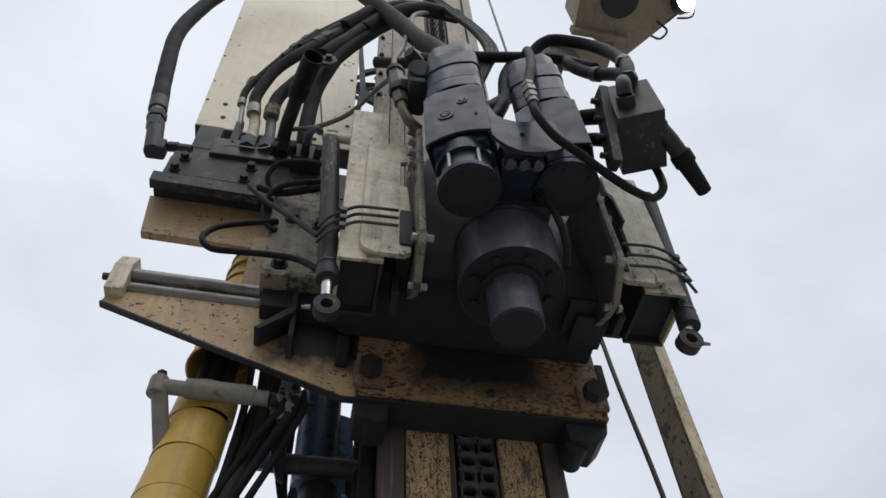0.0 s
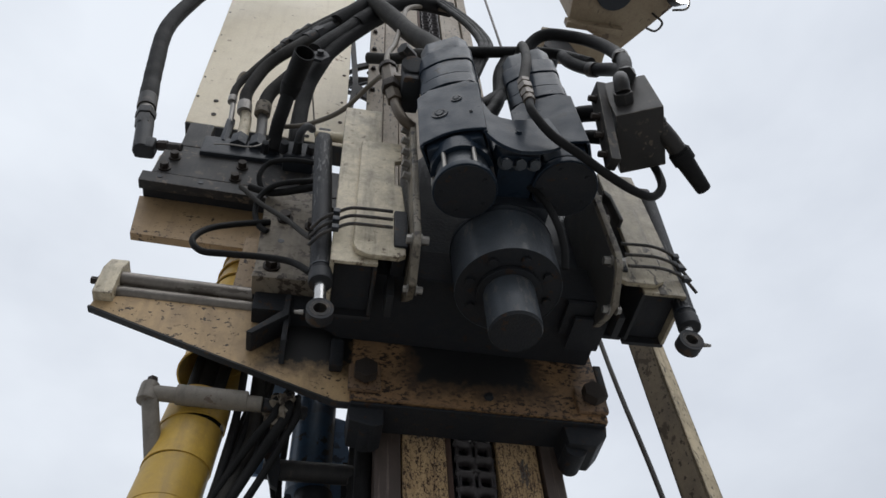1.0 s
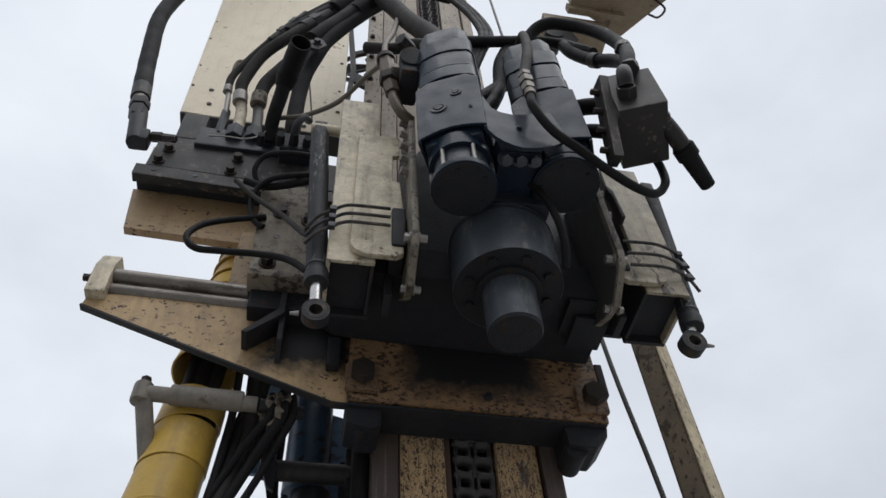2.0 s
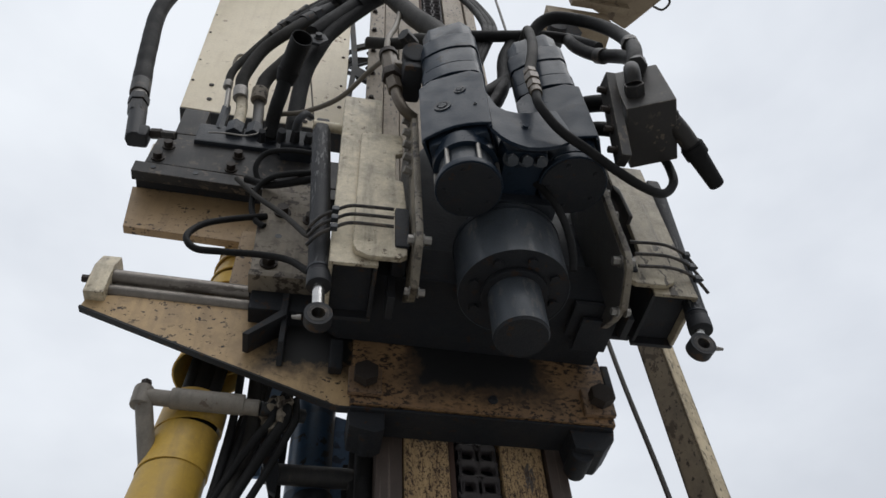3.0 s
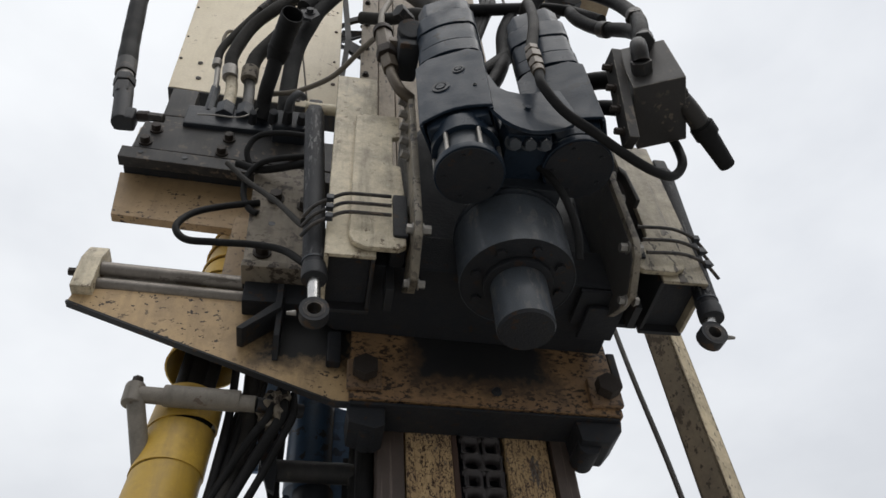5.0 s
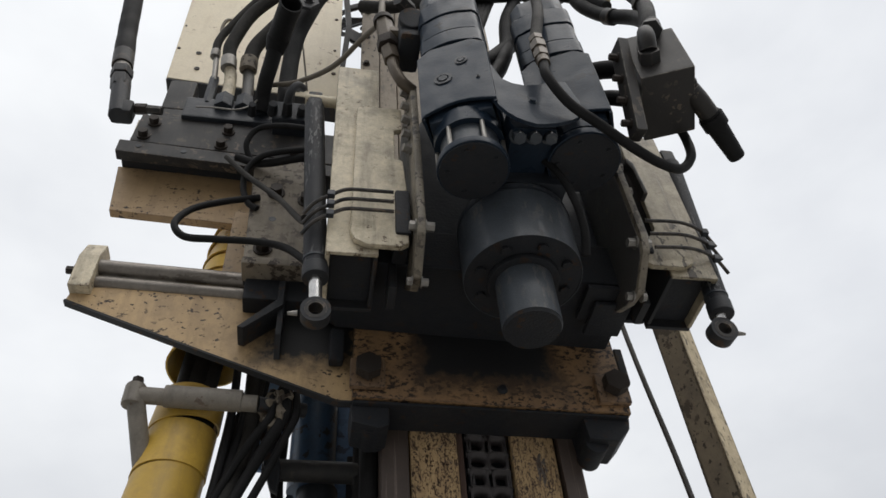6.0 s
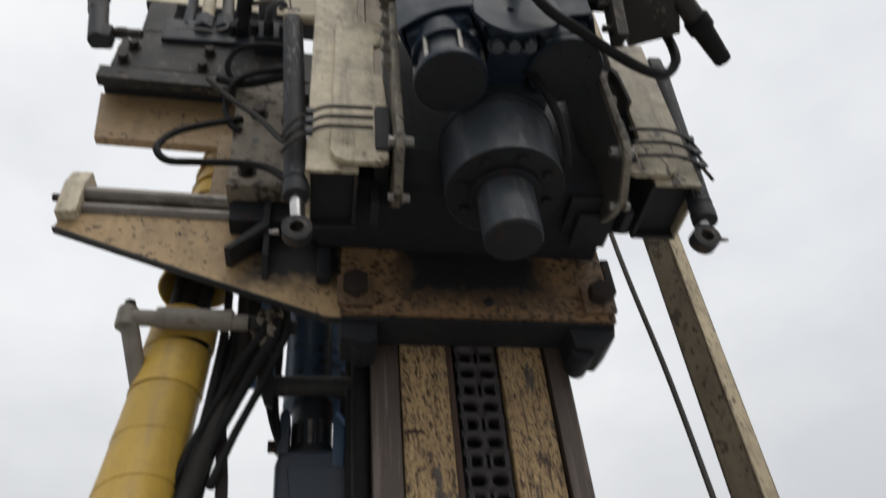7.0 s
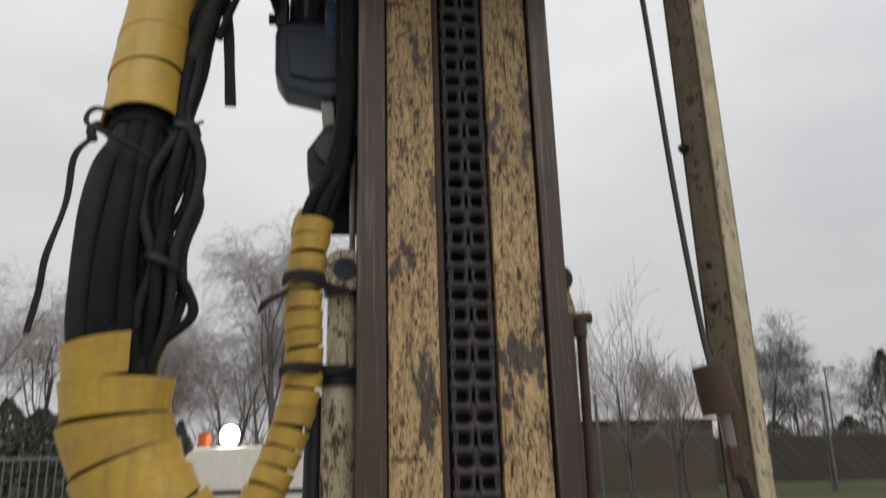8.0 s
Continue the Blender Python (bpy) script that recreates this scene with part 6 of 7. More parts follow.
# ---- pipe clamp bracket ----
CLAMP = surface("muddy_grey_paint", (0.25, 0.225, 0.19), (0.15, 0.13, 0.105), (0.13, 0.085, 0.06), 0.12, 0.6, size=60, stainsize=20, grime=0.55)
pc = thing("pipe_clamp", (-0.62, 0.1, 2.750), "grey-beige tubular hose clamp bracket", "clamp", low=True)
pc.location.x += 0.03
part("cross_tube", cyl((-0.70, -0.03, 2.750), (-0.47, -0.03, 2.740), 0.0165, seg=24, bevel=0.003), CLAMP, pc)
part("sleeve", cyl((-0.645, -0.03, 2.750), (-0.50, -0.03, 2.745), 0.0215, seg=24, bevel=0.004), CLAMP, pc)
part("elbow_end", cyl((-0.70, -0.03, 2.770), (-0.70, -0.03, 2.725), 0.0195, seg=20, bevel=0.004), CLAMP, pc)
part("arm", cyl((-0.695, -0.03, 2.740), (-0.655, 0.05, 2.590), 0.017, seg=20), CLAMP, pc)
part("bolt", hexbolt((-0.70, -0.03, 2.770), (0, 0, 1), 0.011, 0.018), BOLT, pc)
part("stub", cyl((-0.47, -0.03, 2.740), (-0.38, 0.0, 2.750), 0.0145, seg=18), DARK, pc)
rag = bmesh.new()
bmesh.ops.create_icosphere(rag, subdivisions=4, radius=0.034, matrix=Matrix.Translation((-0.43, -0.01, 2.740)) @ Matrix.Diagonal((0.9, 0.8, 1.25, 1)))
for v in rag.verts:
    v.co += v.normal * 0.022 * noise.noise(v.co * 60) + v.normal * 0.012 * noise.noise(v.co * 140)
part("wrapped_rag", rag, GRIMY, pc, "dirty rag wound round the stub")
for r, mat, pts in (
        (0.0165, HOSEGREY, [(-0.500, 0.10, 3.10), (-0.497, 0.08, 2.92), (-0.490, 0.07, 2.80), (-0.486, 0.05, 2.70), (-0.505, 0.03, 2.60), (-0.535, 0.012, 2.45), (-0.555, 0.0, 2.36)]),
        (0.0090, RUBBER, [(-0.532, 0.08, 3.10), (-0.530, 0.06, 2.92), (-0.526, 0.05, 2.80), (-0.528, 0.035, 2.68), (-0.540, 0.02, 2.52), (-0.560, 0.0, 2.38)]),
        (0.0060, RUBBER, [(-0.412, 0.12, 3.06), (-0.423, 0.10, 2.92), (-0.452, 0.08, 2.82), (-0.466, 0.05, 2.74), (-0.474, 0.04, 2.66), (-0.505, 0.03, 2.54), (-0.535, 0.015, 2.42)]),
        (0.0075, RUBBER, [(-0.424, 0.15, 3.15), (-0.421, 0.15, 2.92), (-0.418, 0.14, 2.76), (-0.420, 0.13, 2.66), (-0.408, 0.14, 2.58), (-0.392, 0.17, 2.52), (-0.375, 0.18, 2.46)]),
        (0.0055, RUBBER, [(-0.432, 0.16, 3.15), (-0.430, 0.16, 2.92), (-0.434, 0.14, 2.76), (-0.438, 0.12, 2.68), (-0.420, 0.13, 2.60), (-0.395, 0.17, 2.55), (-0.375, 0.18, 2.50)])):
    part("clamp_cable", tube(pts, r, 10, wobble=0.07), mat, pc, "dark hose passing the clamp", weigh=False)
part("dark_arm", slab([(-0.478, 2.79), (-0.448, 2.80), (-0.418, 2.665), (-0.420, 2.61), (-0.436, 2.62), (-0.452, 2.67)], "y", 0.07, 0.085, 0.003), OIL_AND_SHADE, pc)

for x0, x1, r in ((-0.445, -0.45, 0.008), (-0.42, -0.415, 0.011), (-0.40, -0.385, 0.008)):
    part("wrapped_hose", tube([(x0, -0.015, 2.780), (x0 + 0.004, -0.03, 2.720), ((x0 + x1) / 2 - 0.02, -0.015, 2.680), (x1 - 0.055, 0.01, 2.620), (x1 - 0.095, 0.015, 2.520), (x1 - 0.125, 0.01, 2.420)], r, 10, wobble=0.1), RUBBER, pc, "muddy hose end held by the clamp")

# ---- blue feed drive beside the mast ----
bd = thing("feed_drive", (-0.3, 0.2, 2.2), "dirty blue feed cylinder and drive casing beside the mast", "feed drive", low=-0.085)
bd.location.x += 0.014
part("blue_cylinder", cyl((-0.342, 0.20, 2.72), (-0.342, 0.20, 3.30), 0.050, seg=36), BLUE, bd)
part("blue_plate", slab([(-0.478, 2.78), (-0.412, 2.78), (-0.412, 3.25), (-0.485, 3.25)], "y", 0.215, 0.228, 0.003), PALEBLUE, bd)
part("blue_plate", slab([(-0.345, 2.70), (-0.236, 2.70), (-0.246, 2.80), (-0.262, 2.96), (-0.345, 2.985)], "y", 0.225, 0.24, 0.003), PALEBLUE, bd)
part("casing", slab([(-0.390, 2.592), (-0.235, 2.592), (-0.235, 2.41), (-0.285, 2.402), (-0.372, 2.422), (-0.394, 2.456), (-0.397, 2.56)], "y", 0.14, 0.225, 0.014), NAVY, bd, "navy cast casing")
part("casing_lid", slab([(-0.372, 2.552), (-0.245, 2.552), (-0.245, 2.45), (-0.30, 2.44), (-0.36, 2.452)], "y", 0.132, 0.142, 0.006), NAVY, bd)
part("casing_post", slab([(-0.392, 2.58), (-0.371, 2.58), (-0.371, 2.665), (-0.376, 2.68), (-0.388, 2.68), (-0.392, 2.665)], "y", 0.135, 0.20, 0.004), NAVY, bd)
part("casing_post", slab([(-0.286, 2.49), (-0.262, 2.49), (-0.258, 2.66), (-0.284, 2.67)], "y", 0.135, 0.19, 0.004), BLUE, bd, "blue upright")
part("casing_brace", cyl((-0.276, 0.135, 2.668), (-0.225, 0.13, 2.60), 0.006, seg=8), PALEBLUE, bd, "thin blue brace")
part("drive_motor", cyl((-0.328, 0.20, 2.58), (-0.328, 0.20, 2.725), 0.043, seg=28, bevel=0.005), GREASE, bd)
part("motor_flange", cyl((-0.328, 0.20, 2.588), (-0.328, 0.20, 2.612), 0.052, seg=28, bevel=0.003), OIL_AND_SHADE, bd)
for k in range(3):
    part("motor_stud", cyl((-0.352 + 0.022 * k, 0.152, 2.608), (-0.352 + 0.022 * k, 0.152, 2.662), 0.0055, seg=8), STEEL if k == 1 else DARK, bd)
part("cross_tube", cyl((-0.44, 0.10, 2.712), (-0.19, 0.10, 2.708), 0.022, seg=20, bevel=0.003), CHARCOAL, bd)
part("back_plate", box((-0.27, 0.15, 2.09), (-0.203, 0.16, 2.78), 0.003), OIL_AND_SHADE, bd)
part("cross_plate", box((-0.262, 0.085, 2.675), (-0.205, 0.105, 2.745), 0.004), CHARCOAL, bd)
part("link_arm", slab([(-0.292, 2.39), (-0.264, 2.39), (-0.258, 2.30), (-0.284, 2.30)], "y", 0.14, 0.17, 0.003), STEEL, bd)
part("lower_motor", slab([(-0.318, 2.26), (-0.28, 2.32), (-0.235, 2.33), (-0.225, 2.18), (-0.285, 2.165), (-0.315, 2.20)], "y", 0.10, 0.22, 0.01), GREASE, bd)
part("lower_motor_cap", cyl((-0.265, 0.09, 2.26), (-0.265, 0.12, 2.26), 0.035, seg=24), NAVY, bd)
part("side_bolt", hexbolt((-0.394, 0.17, 2.612), (-1, 0, 0), 0.014, 0.02), BOLT, bd)
for k in range(2):
    part("drive_hose", tube([(-0.268 + 0.012 * k, 0.20, 3.10 - 0.06 * k), (-0.252, 0.19, 3.03 - 0.05 * k), (-0.245, 0.17, 2.96 - 0.05 * k), (-0.236, 0.14, 2.86 - 0.03 * k), (-0.232, 0.12, 2.74)], 0.007, 9), RUBBER, bd)
for k in range(4):
    x = -0.222 - 0.011 * k
    part("pipe", cyl((x, 0.07 + 0.02 * (k % 2), 1.9 + 0.28 * k), (x, 0.07 + 0.02 * (k % 2), 4.2), 0.006, seg=8), (STEEL, RUBBER, DARK, RUBBER)[k], bd)
part("pipe_clamp", box((-0.262, 0.05, 2.27), (-0.205, 0.10, 2.31), 0.004), DARK, bd)

# ---- support cylinder at the mast foot ----
sc = thing("support_cylinder", (-0.23, 0.09, 0.9), "cream hydraulic support cylinder with chipped paint and black bands", "hydraulic cylinder", low=-0.085)
part("barrel", cyl((-0.229, 0.085, 0.5), (-0.229, 0.085, 1.775), 0.034, seg=32), FLAKED, sc)
part("upper_tube", cyl((-0.226, 0.085, 1.775), (-0.226, 0.085, 1.96), 0.029, seg=28), FLAKED, sc, "badly flaked upper tube")
part("band", ring((-0.229, 0.085, 1.765), (-0.229, 0.085, 1.80), 0.041, 0.033), GREASE, sc)
part("band", ring((-0.226, 0.085, 1.94), (-0.226, 0.085, 1.955), 0.036, 0.028), GREASE, sc)
ey = part("pivot_eye", cyl((-0.222, 0.04, 1.985), (-0.222, 0.12, 1.985), 0.043, seg=32, bevel=0.006), FLAKED, sc)
part("pivot_bush", ring((-0.222, 0.034, 1.985), (-0.222, 0.06, 1.985), 0.022, 0.012, 24), GREASE, ey)
part("pivot_hole", cyl((-0.222, 0.037, 1.985), (-0.222, 0.05, 1.985), 0.0125, seg=16), GREASE, ey)
part("dark_pipe", cyl((-0.292, 0.10, 0.5), (-0.275, 0.10, 1.75), 0.017, seg=14), surface("navy_pipe", (0.02, 0.022, 0.045), rough=0.5), sc)

# ---- lever post on the other side ----
lp = thing("lever_post", (0.25, 0.09, 0.8), "dark T-handled lever and roller beside the mast", "lever", low=-0.085)
part("post", tube([(0.243, 0.09, 0.8), (0.246, 0.09, 1.4), (0.25, 0.09, 1.7), (0.252, 0.09, 1.90)], 0.0095, 12), RUST, lp)
part("handle", cyl((0.228, 0.09, 1.898), (0.275, 0.09, 1.90), 0.0125, seg=16, bevel=0.003), RUST, lp)
part("neck", cyl((0.248, 0.09, 1.86), (0.25, 0.09, 1.895), 0.015, seg=14, bevel=0.002), RUST, lp)
part("roller", cyl((0.205, 0.06, 1.975), (0.205, 0.13, 1.975), 0.030, seg=24, bevel=0.004), DARK, lp)
part("bracket", slab([(0.2, 1.99), (0.225, 1.985), (0.24, 1.92), (0.245, 1.90), (0.2, 1.88)], "y", 0.08, 0.11, 0.003), TAN, lp)
part("side_channel", box((0.202, 0.04, 0.5), (0.222, 0.10, 1.90), 0.003), RAIL, lp)
part("side_tab", box((0.2, 0.05, 2.36), (0.214, 0.10, 2.45), 0.004), STEEL, lp)


# ---- background: trees ----
def limb(verts, faces, p, q, r0, r1, sides):
    d = (q - p)
    if d.length < 1e-6:
        return
    n = d.normalized().orthogonal()
    m = d.normalized().cross(n)
    o = len(verts)
    for c, r in ((p, r0), (q, r1)):
        for i in range(sides):
            a = 2 * math.pi * i / sides
            verts.append(c + (n * math.cos(a) + m * math.sin(a)) * r)
    for i in range(sides):
        j = (i + 1) % sides
        faces.append((o + i, o + j, o + sides + j, o + sides + i))


def bare_tree(name, base, height, seed, label, droop=0.25, spread=0.42, depth=5, group="bare trees", trunks=1, crown=TWIG, gaps=0.3):
    """A leafless tree: a tapered trunk, limbs and a crown of many fine twigs."""
    rnd_ = random.Random(seed)
    t = thing(name, base, label, "tree", group, rig=False)
    tv, tf, cv, cf = [], [], [], []

    def grow(p, d, length, r, level):
        steps = 4 if level < 2 else 3
        for k in range(steps):
            d = (d + Vector((rnd_.uniform(-1, 1), rnd_.uniform(-1, 1), rnd_.uniform(-0.6, 0.6))) * (0.10 + 0.05 * level)).normalized()
            if level >= 3:
                d = (d + Vector((0, 0, -droop * (level - 2) * 0.35))).normalized()
            q = p + d * (length / steps)
            r1 = r * 0.84
            if level < 2:
                limb(tv, tf, p, q, r, r1, 7)
            else:
                limb(cv, cf, p, q, r, r1, 3)
            if level < depth:
                num = (2 if level == 0 else 2) if k < steps - 1 else 2
                if level == 0 and k == 0:
                    num = 0
                for _ in range(num):
                    if level >= 3 and rnd_.random() < gaps:
                        continue
                    ang = rnd_.uniform(0, 2 * math.pi)
                    side = d.orthogonal().normalized()
                    side = Matrix.Rotation(ang, 3, d) @ side
                    nd = (d * (1 - spread) + side * spread + Vector((0, 0, 0.18))).normalized()
                    f = rnd_.uniform(0.5, 0.72) * (1 - 0.12 * k / steps)
                    grow(q, nd, length * f, max(0.0034, r1 * 0.5), level + 1)
            p, r = q, r1

    for k in range(trunks):
        off = Vector((0.5 * k * rnd_.uniform(-1, 1), 0.3 * k, -0.1))
        lean = Vector((rnd_.uniform(-0.12, 0.12) * (1 + k), rnd_.uniform(-0.1, 0.1), 1)).normalized()
        grow(Vector(base) + off, lean, height * 0.55, height * (0.011 if depth > 3 else 0.0045), 0)
    raw("trunk", tv, tf, BARK, t, smooth=True, kind="stuff" if depth < 5 else "")
    raw("crown", cv, cf, crown, t, "fine leafless twigs", kind="stuff")
    return t


bare_tree("bare_tree", (-2.8, 28.8, 0), 10.8, 3, "tall leafless birch with drooping fine twigs", 0.5, 0.26, gaps=0.1)
bare_tree("bare_tree", (-4.6, 31, 0), 6.6, 14, "leafless birch with fine twigs", 0.4, 0.4)
bare_tree("bare_tree", (-11.5, 29, 0), 8.3, 5, "wide leafless tree with fine twigs", 0.3, 0.45)
bare_tree("bare_tree", (-9.2, 33, 0), 7.6, 6, "leafless tree with fine twigs", 0.3, 0.45)
bare_tree("bare_tree", (-6.6, 30, 0), 6.2, 7, "leafless tree with fine twigs", 0.3, 0.42)
bare_tree("bare_tree", (-14.5, 31, 0), 9.0, 8, "leafless tree with fine twigs", 0.3, 0.42)
bare_tree("bare_tree", (20.2, 34, 0), 8.0, 9, "wide leafless tree behind the fence", 0.05, 0.55, crown=BARK, gaps=0.2)
bare_tree("bare_tree", (24.0, 37, 0), 6.6, 10, "wide leafless tree behind the fence", 0.05, 0.55, crown=BARK, gaps=0.2)
bare_tree("bare_tree", (28.5, 36, 0), 6.4, 11, "wide leafless tree behind the fence", 0.05, 0.55, crown=BARK, gaps=0.2)
for k, (x, y, h) in enumerate(((-13.0, 46, 10.0), (-7.5, 48, 9.6), (-4.6, 44, 9.0), (-10.3, 50, 9.0), (15.0, 52, 7.2))):
    bare_tree("bare_tree", (x, y, 0), h, 60 + k, "leafless tree far behind the van" if x < 1 else "leafless tree far behind the fence", 0.3, 0.44)
bare_tree("sapling", (5.15, 12.8, 0), 4.9, 12, "slim leafless sapling in front of the fence", -0.05, 0.42, 3, "saplings")
for k, (x, y, h) in enumerate(((6.4, 16.0, 3.8), (8.2, 17.5, 4.0), (9.4, 19.5, 3.8))):
    bare_tree("sapling", (x, y, 0), h, 40 + k, "thin upright leafless sapling", -0.12, 0.40, 4, "saplings")


def bush(base, size, seed, label, name="evergreen_bush", count=2600):
    """A dark bush of many small leaf clumps with an uneven outline."""
    rnd_ = random.Random(seed)
    t = thing(name, base, label, "bush", "dark bushes", rig=False)
    v, f = [], []
    for k in range(count):
        a, h = rnd_.uniform(0, 2 * math.pi), rnd_.random() ** 0.8
        lim = (1 - h ** 2.2) * (0.75 + 0.35 * noise.noise(Vector((math.cos(a) * 1.5, math.sin(a) * 1.5, h * 3 + seed))))
        r = max(0.05, lim) * rnd_.uniform(0.55, 1.0)
        c = Vector((base[0] + size[0] * r * math.cos(a), base[1] + size[1] * r * math.sin(a), base[2] + size[2] * h))
        o = len(v)
        s = rnd_.uniform(0.03, 0.09)
        for _ in range(2):
            d1 = Vector((rnd_.uniform(-1, 1), rnd_.uniform(-1, 1), rnd_.uniform(-1, 1))).normalized() * s
            d2 = d1.orthogonal().normalized() * s * 0.6
            o = len(v)
            v += [c - d1 - d2, c + d1 - d2 * 0.4, c + d1 * 1.2, c - d1 * 0.5 + d2]
            f.append((o, o + 1, o + 2, o + 3))
    raw("foliage", v, f, HEDGE, t, kind="stuff")
    st_v, st_f = [], []
    limb(st_v, st_f, Vector(base), Vector(base) + Vector((0, 0, size[2] * 0.8)), 0.08, 0.02, 6)
    raw("stem", st_v, st_f, BARK, t)


bush((-10.4, 24, 0), (2.2, 1.4, 3.3), 1, "dark evergreen bush beside the fence")
bush((-7.8, 25, 0), (1.5, 1.2, 2.7), 2, "dark evergreen bush beside the fence")
bush((-9.0, 23, 0), (3.2, 1.2, 2.9), 8, "broad dark hedge beside the fence", count=6000)
bush((-5.6, 26, 0), (1.0, 1.0, 2.6), 3, "small dark evergreen bush")
bush((27.0, 34, 0), (2.8, 2.0, 5.9), 4, "dark conifer behind the fence", "conifer", 4500)
bush((24.0, 33, 0), (2.6, 1.4, 2.6), 5, "low dark bush behind the fence")
bush((19.5, 32, 0), (2.6, 1.4, 2.4), 6, "low dark bush behind the fence")
bush((30.5, 33, 0), (2.2, 1.4, 3.6), 7, "low dark bush behind the fence")
# far wood
fw = thing("far_wood", (0, 70, 0), "distant line of leafless trees", "trees", kind="stuff", rig=False)
rf = random.Random(77)
fv, ff = [], []
for k in range(700):
    x = rf.uniform(-60, 80)
    top = 3.6 + 1.2 * noise.noise(Vector((x * 0.12, 0, 0))) + rf.uniform(-1.2, 0.8)
    y = 70 + rf.uniform(-4, 4)
    p = Vector((x, y, 0))
    for s in range(3):
        q = Vector((x + rf.uniform(-1.0, 1.0), y, top * (0.5 + 0.25 * s)))
        limb(fv, ff, p if s == 0 else Vector((x, y, top * 0.3 * s)), q, 0.07, 0.02, 3)
raw("twigs", fv, ff, TWIG, fw, kind="stuff")

# unseen wood added on the near side, closing the place and blocking light
wb = thing("unseen_wood_screen", (0, -16, 0), "unseen dark wood edge added to hold back light", "trees", kind="stuff", rig=False)
wv, wf = [], []
for k in range(61):
    a = math.pi * (1.04 + 0.92 * k / 60)
    for i, (h, d) in enumerate(((0.0, 0.0), (1.4, 0.9), (2.8, 0.3), (4.0, -0.8), (4.6, -2.2), (0.0, -3.0))):
        w = noise.noise(Vector((k * 0.45, i * 1.3, 2.0)))
        r = 16 - d + 0.7 * w
        wv.append((r * math.cos(a), r * math.sin(a), h * (1 + 0.16 * noise.noise(Vector((k * 0.37, 5.0, i * 0.2))))))
for k in range(60):
    for i in range(5):
        o = k * 6 + i
        wf.append((o, o + 6, o + 7, o + 1))
raw("foliage", wv, wf, HEDGE, wb, kind="stuff")


# ---- fences, shed, vehicle ----
def wire_fence(x0, x1, y, h, label):
    t = thing("wire_fence", (x0, y, 0), label, "fence", rig=False)
    v, f = [], []
    step = 0.11
    k = x0 - h
    while k < x1:
        for s in (1, -1):
            a0, b0 = (k, 0.0), (k + h, h)
            if s < 0:
                a0, b0 = (k, h), (k + h, 0.0)
            lo, hi = max(x0, k), min(x1, k + h)
            if hi > lo:
                f0, f1 = (lo - k) / h, (hi - k) / h
                p = Vector((lo, y + 0.006 * s, a0[1] + (b0[1] - a0[1]) * f0))
                q = Vector((hi, y + 0.006 * s, a0[1] + (b0[1] - a0[1]) * f1))
                limb(v, f, p, q, 0.0045, 0.0045, 3)
        k += step
    raw("mesh", v, f, GALV, t, "chain-link wire mesh", kind="stuff")
    x = x0
    while x <= x1 + 0.01:
        part("post", cyl((x, y - 0.03, 0), (x, y - 0.03, h + 0.06), 0.03, seg=10), GALV, t)
        x += 2.5
    for z in (h - 0.03, 0.12):
        part("rail_wire", cyl((x0, y - 0.02, z), (x1, y - 0.02, z), 0.012, seg=6), GALV, t)


wire_fence(4.5, 22.0, 20.8, 1.85, "galvanised chain-link fence with thin posts")
for x in (14.6, 7.3):
    lpst = thing("fence_post", (x, 20.7, 0), "tall leaning galvanised steel post at the fence", "post", "tall fence posts", rig=False)
    part("post", cyl((x, 20.7, 0), (x - 0.05, 20.7, 2.95), 0.055, 0.05, 12), GALV, lpst)
    part("cap", cyl((x - 0.05, 20.7, 2.95), (x - 0.05, 20.7, 2.98), 0.06, seg=12), GALV, lpst)
slp = thing("street_lamp", (27.2, 39, 0), "far slim street lamp", "street lamp", rig=False)
part("pole", cyl((27.2, 39, 0), (27.2, 39, 5.4), 0.06, 0.04, 10), GALV, slp)
part("lamp_head", box((27.1, 38.9, 5.4), (27.8, 39.1, 5.52), 0.03), GALV, slp)
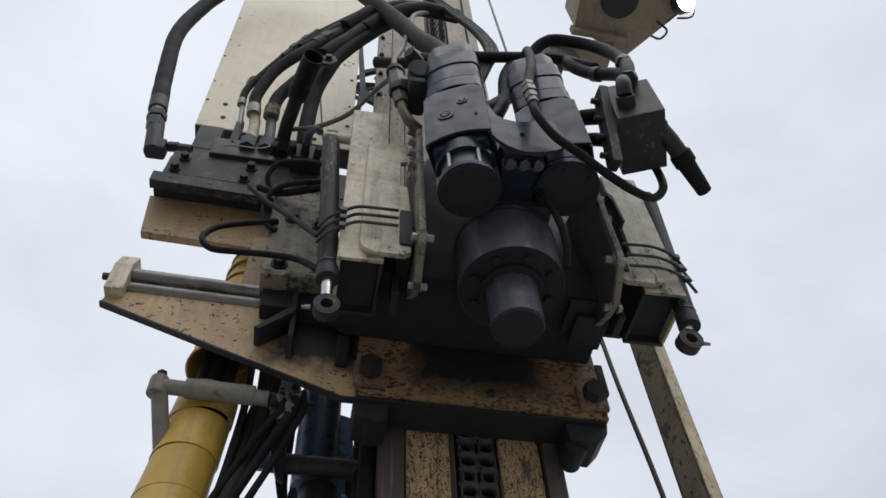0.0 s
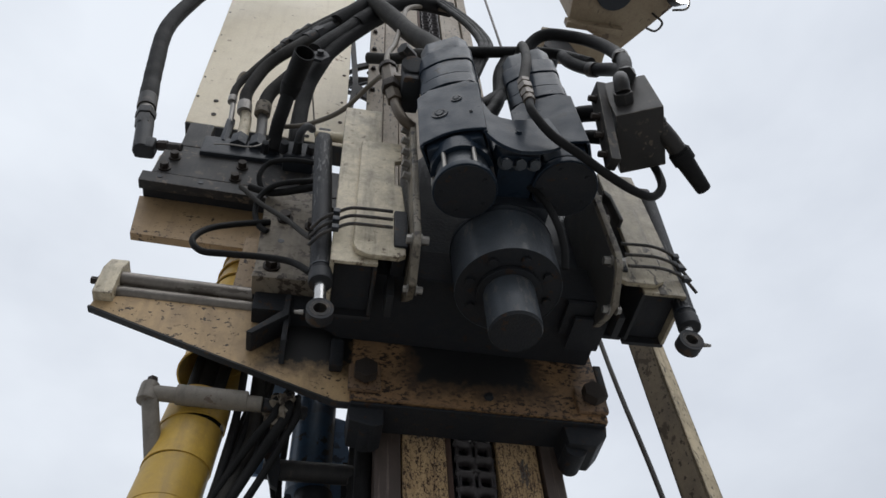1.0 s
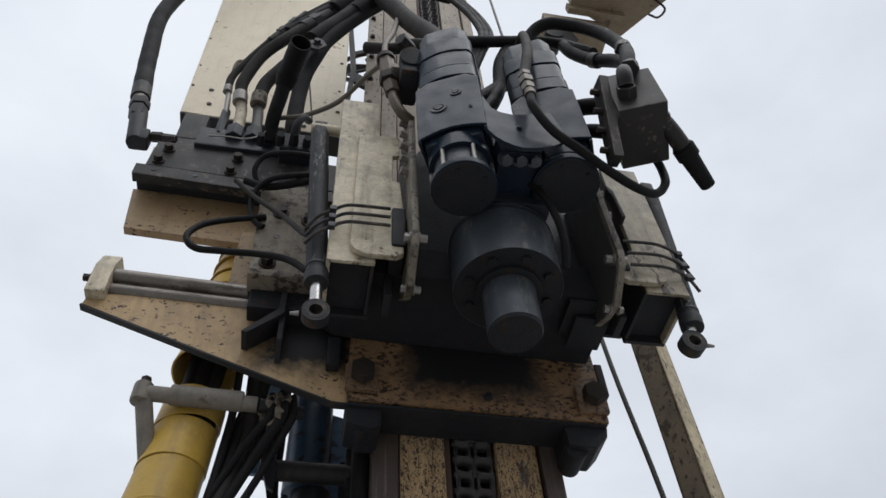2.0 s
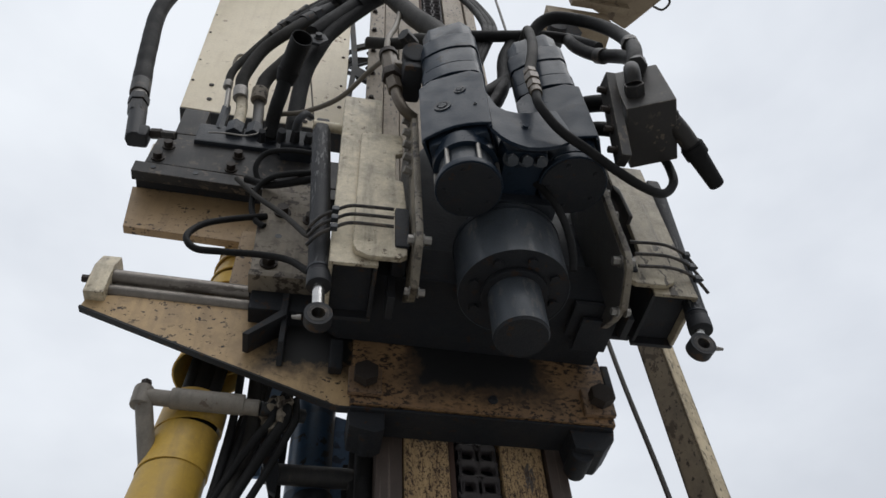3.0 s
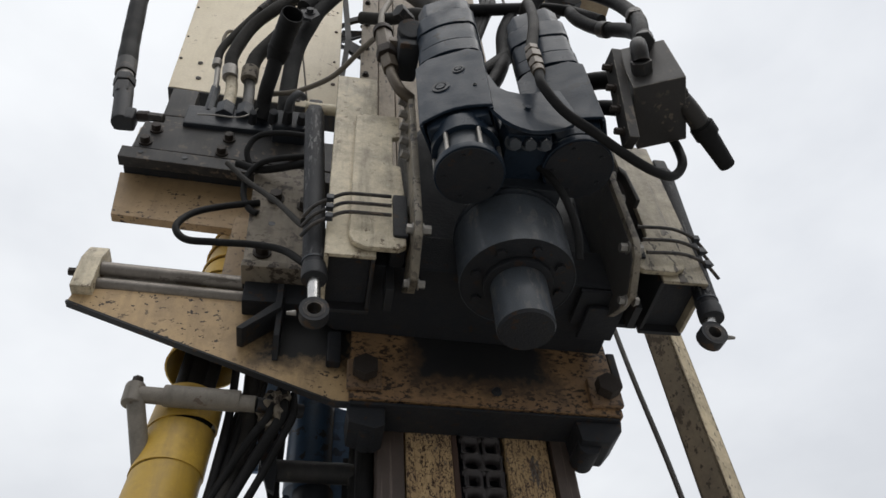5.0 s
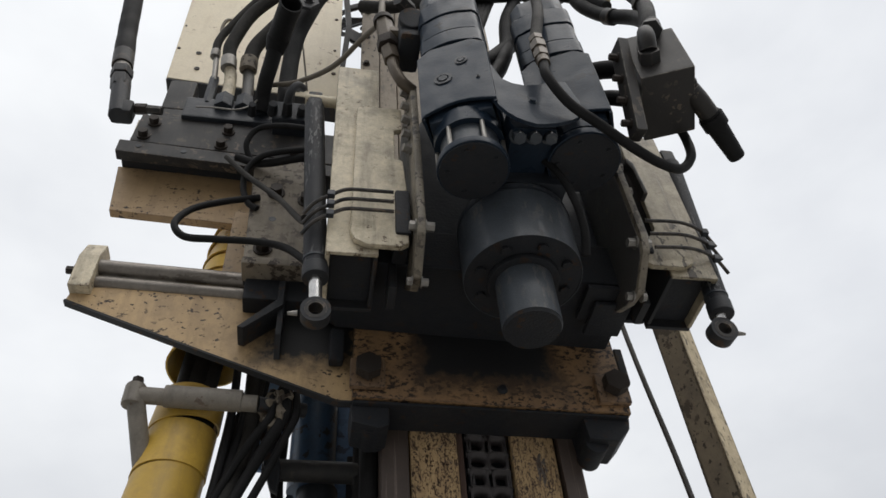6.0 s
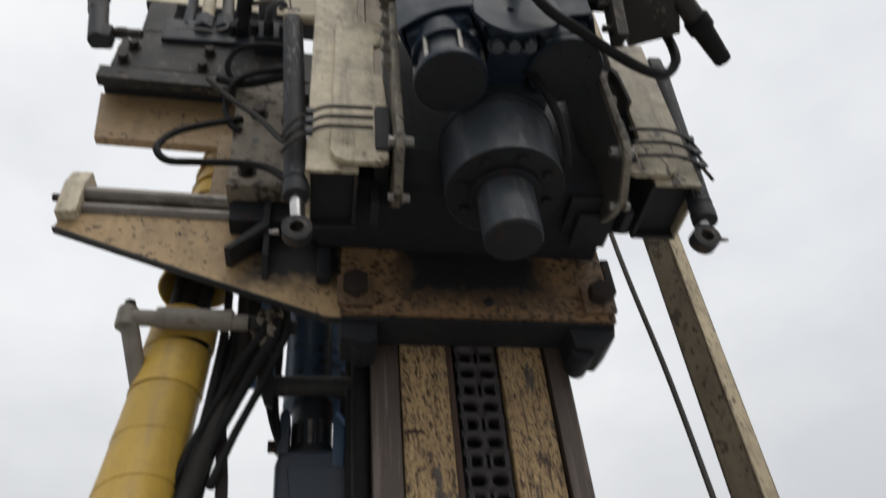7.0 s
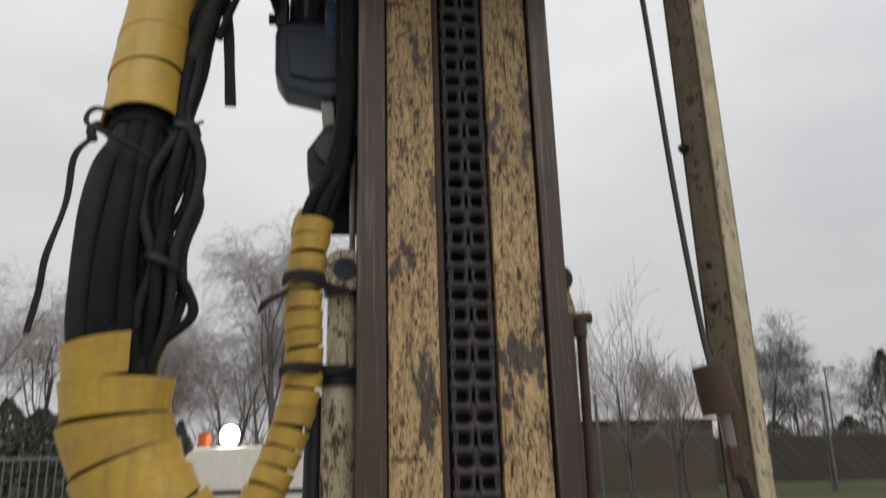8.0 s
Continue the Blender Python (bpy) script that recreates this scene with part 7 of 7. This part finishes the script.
pf = thing("bar_fence", (-7.0, 10.8, 0), "dark steel bar fence panel", "fence", rig=False)
for z in (1.5, 0.25):
    part("rail", box((-7.5, 10.78, z), (-3.7, 10.82, z + 0.05), 0.005), GALV, pf)
for k in range(32):
    part("bar", cyl((-7.45 + 0.12 * k, 10.8, 0.05), (-7.45 + 0.12 * k, 10.8, 1.56), 0.012, seg=8), GALV, pf)
shed = thing("brick_shed", (9.6, 23.5, 0), "low flat-roofed brown brick shed", "shed", rig=False)
part("wall", box((6.2, 23.0, 0), (12.0, 27.0, 2.22), 0.01), SHED, shed)
part("roof", box((6.1, 22.9, 2.22), (12.1, 27.1, 2.29), 0.01), BRICK, shed)
gw = thing("garden_wall", (18, 27, 0), "low dark brown wall behind the fence", "wall", rig=False)
part("wall", box((12.0, 27.0, 0), (40, 27.3, 1.7), 0.01), BRICK, gw)
van = thing("work_van", (-1.9, 13.5, 0), "dusty white work van with beacon and lit lamp", "van", rig=False)
part("body", slab([(-3.05, 0.5), (-2.95, 1.45), (-2.75, 1.64), (0.3, 1.68), (0.55, 1.5), (0.6, 0.5)], "y", 12.8, 14.6, 0.06), WHITE, van)
part("roof_rail", box((-2.7, 12.95, 1.66), (0.2, 13.0, 1.70), 0.01), GALV, van)
part("trim", box((-3.0, 12.78, 0.85), (0.58, 12.8, 0.92), 0.004), DARK, van)
for x in (-2.4, -0.1):
    wh = part("wheel", cyl((x, 12.75, 0.34), (x, 12.95, 0.34), 0.34, seg=28, bevel=0.02), RUBBER, van)
    part("rim", cyl((x, 12.74, 0.34), (x, 12.76, 0.34), 0.2, seg=20), STEEL, wh)
part("beacon", cyl((-2.62, 13.0, 1.66), (-2.62, 13.0, 1.90), 0.12, 0.11, 20, 0.01), ORANGE, van, "orange beacon")
lm = part("lamp_housing", box((-2.35, 12.9, 1.66), (-1.99, 13.1, 2.02), 0.02), DARK, van)
part("lamp_face", cyl((-2.17, 12.9, 1.84), (-2.17, 12.88, 1.84), 0.17, seg=24), glow("van_lamp", (1.0, 0.95, 0.85), 60), lm, "bright lit lamp")
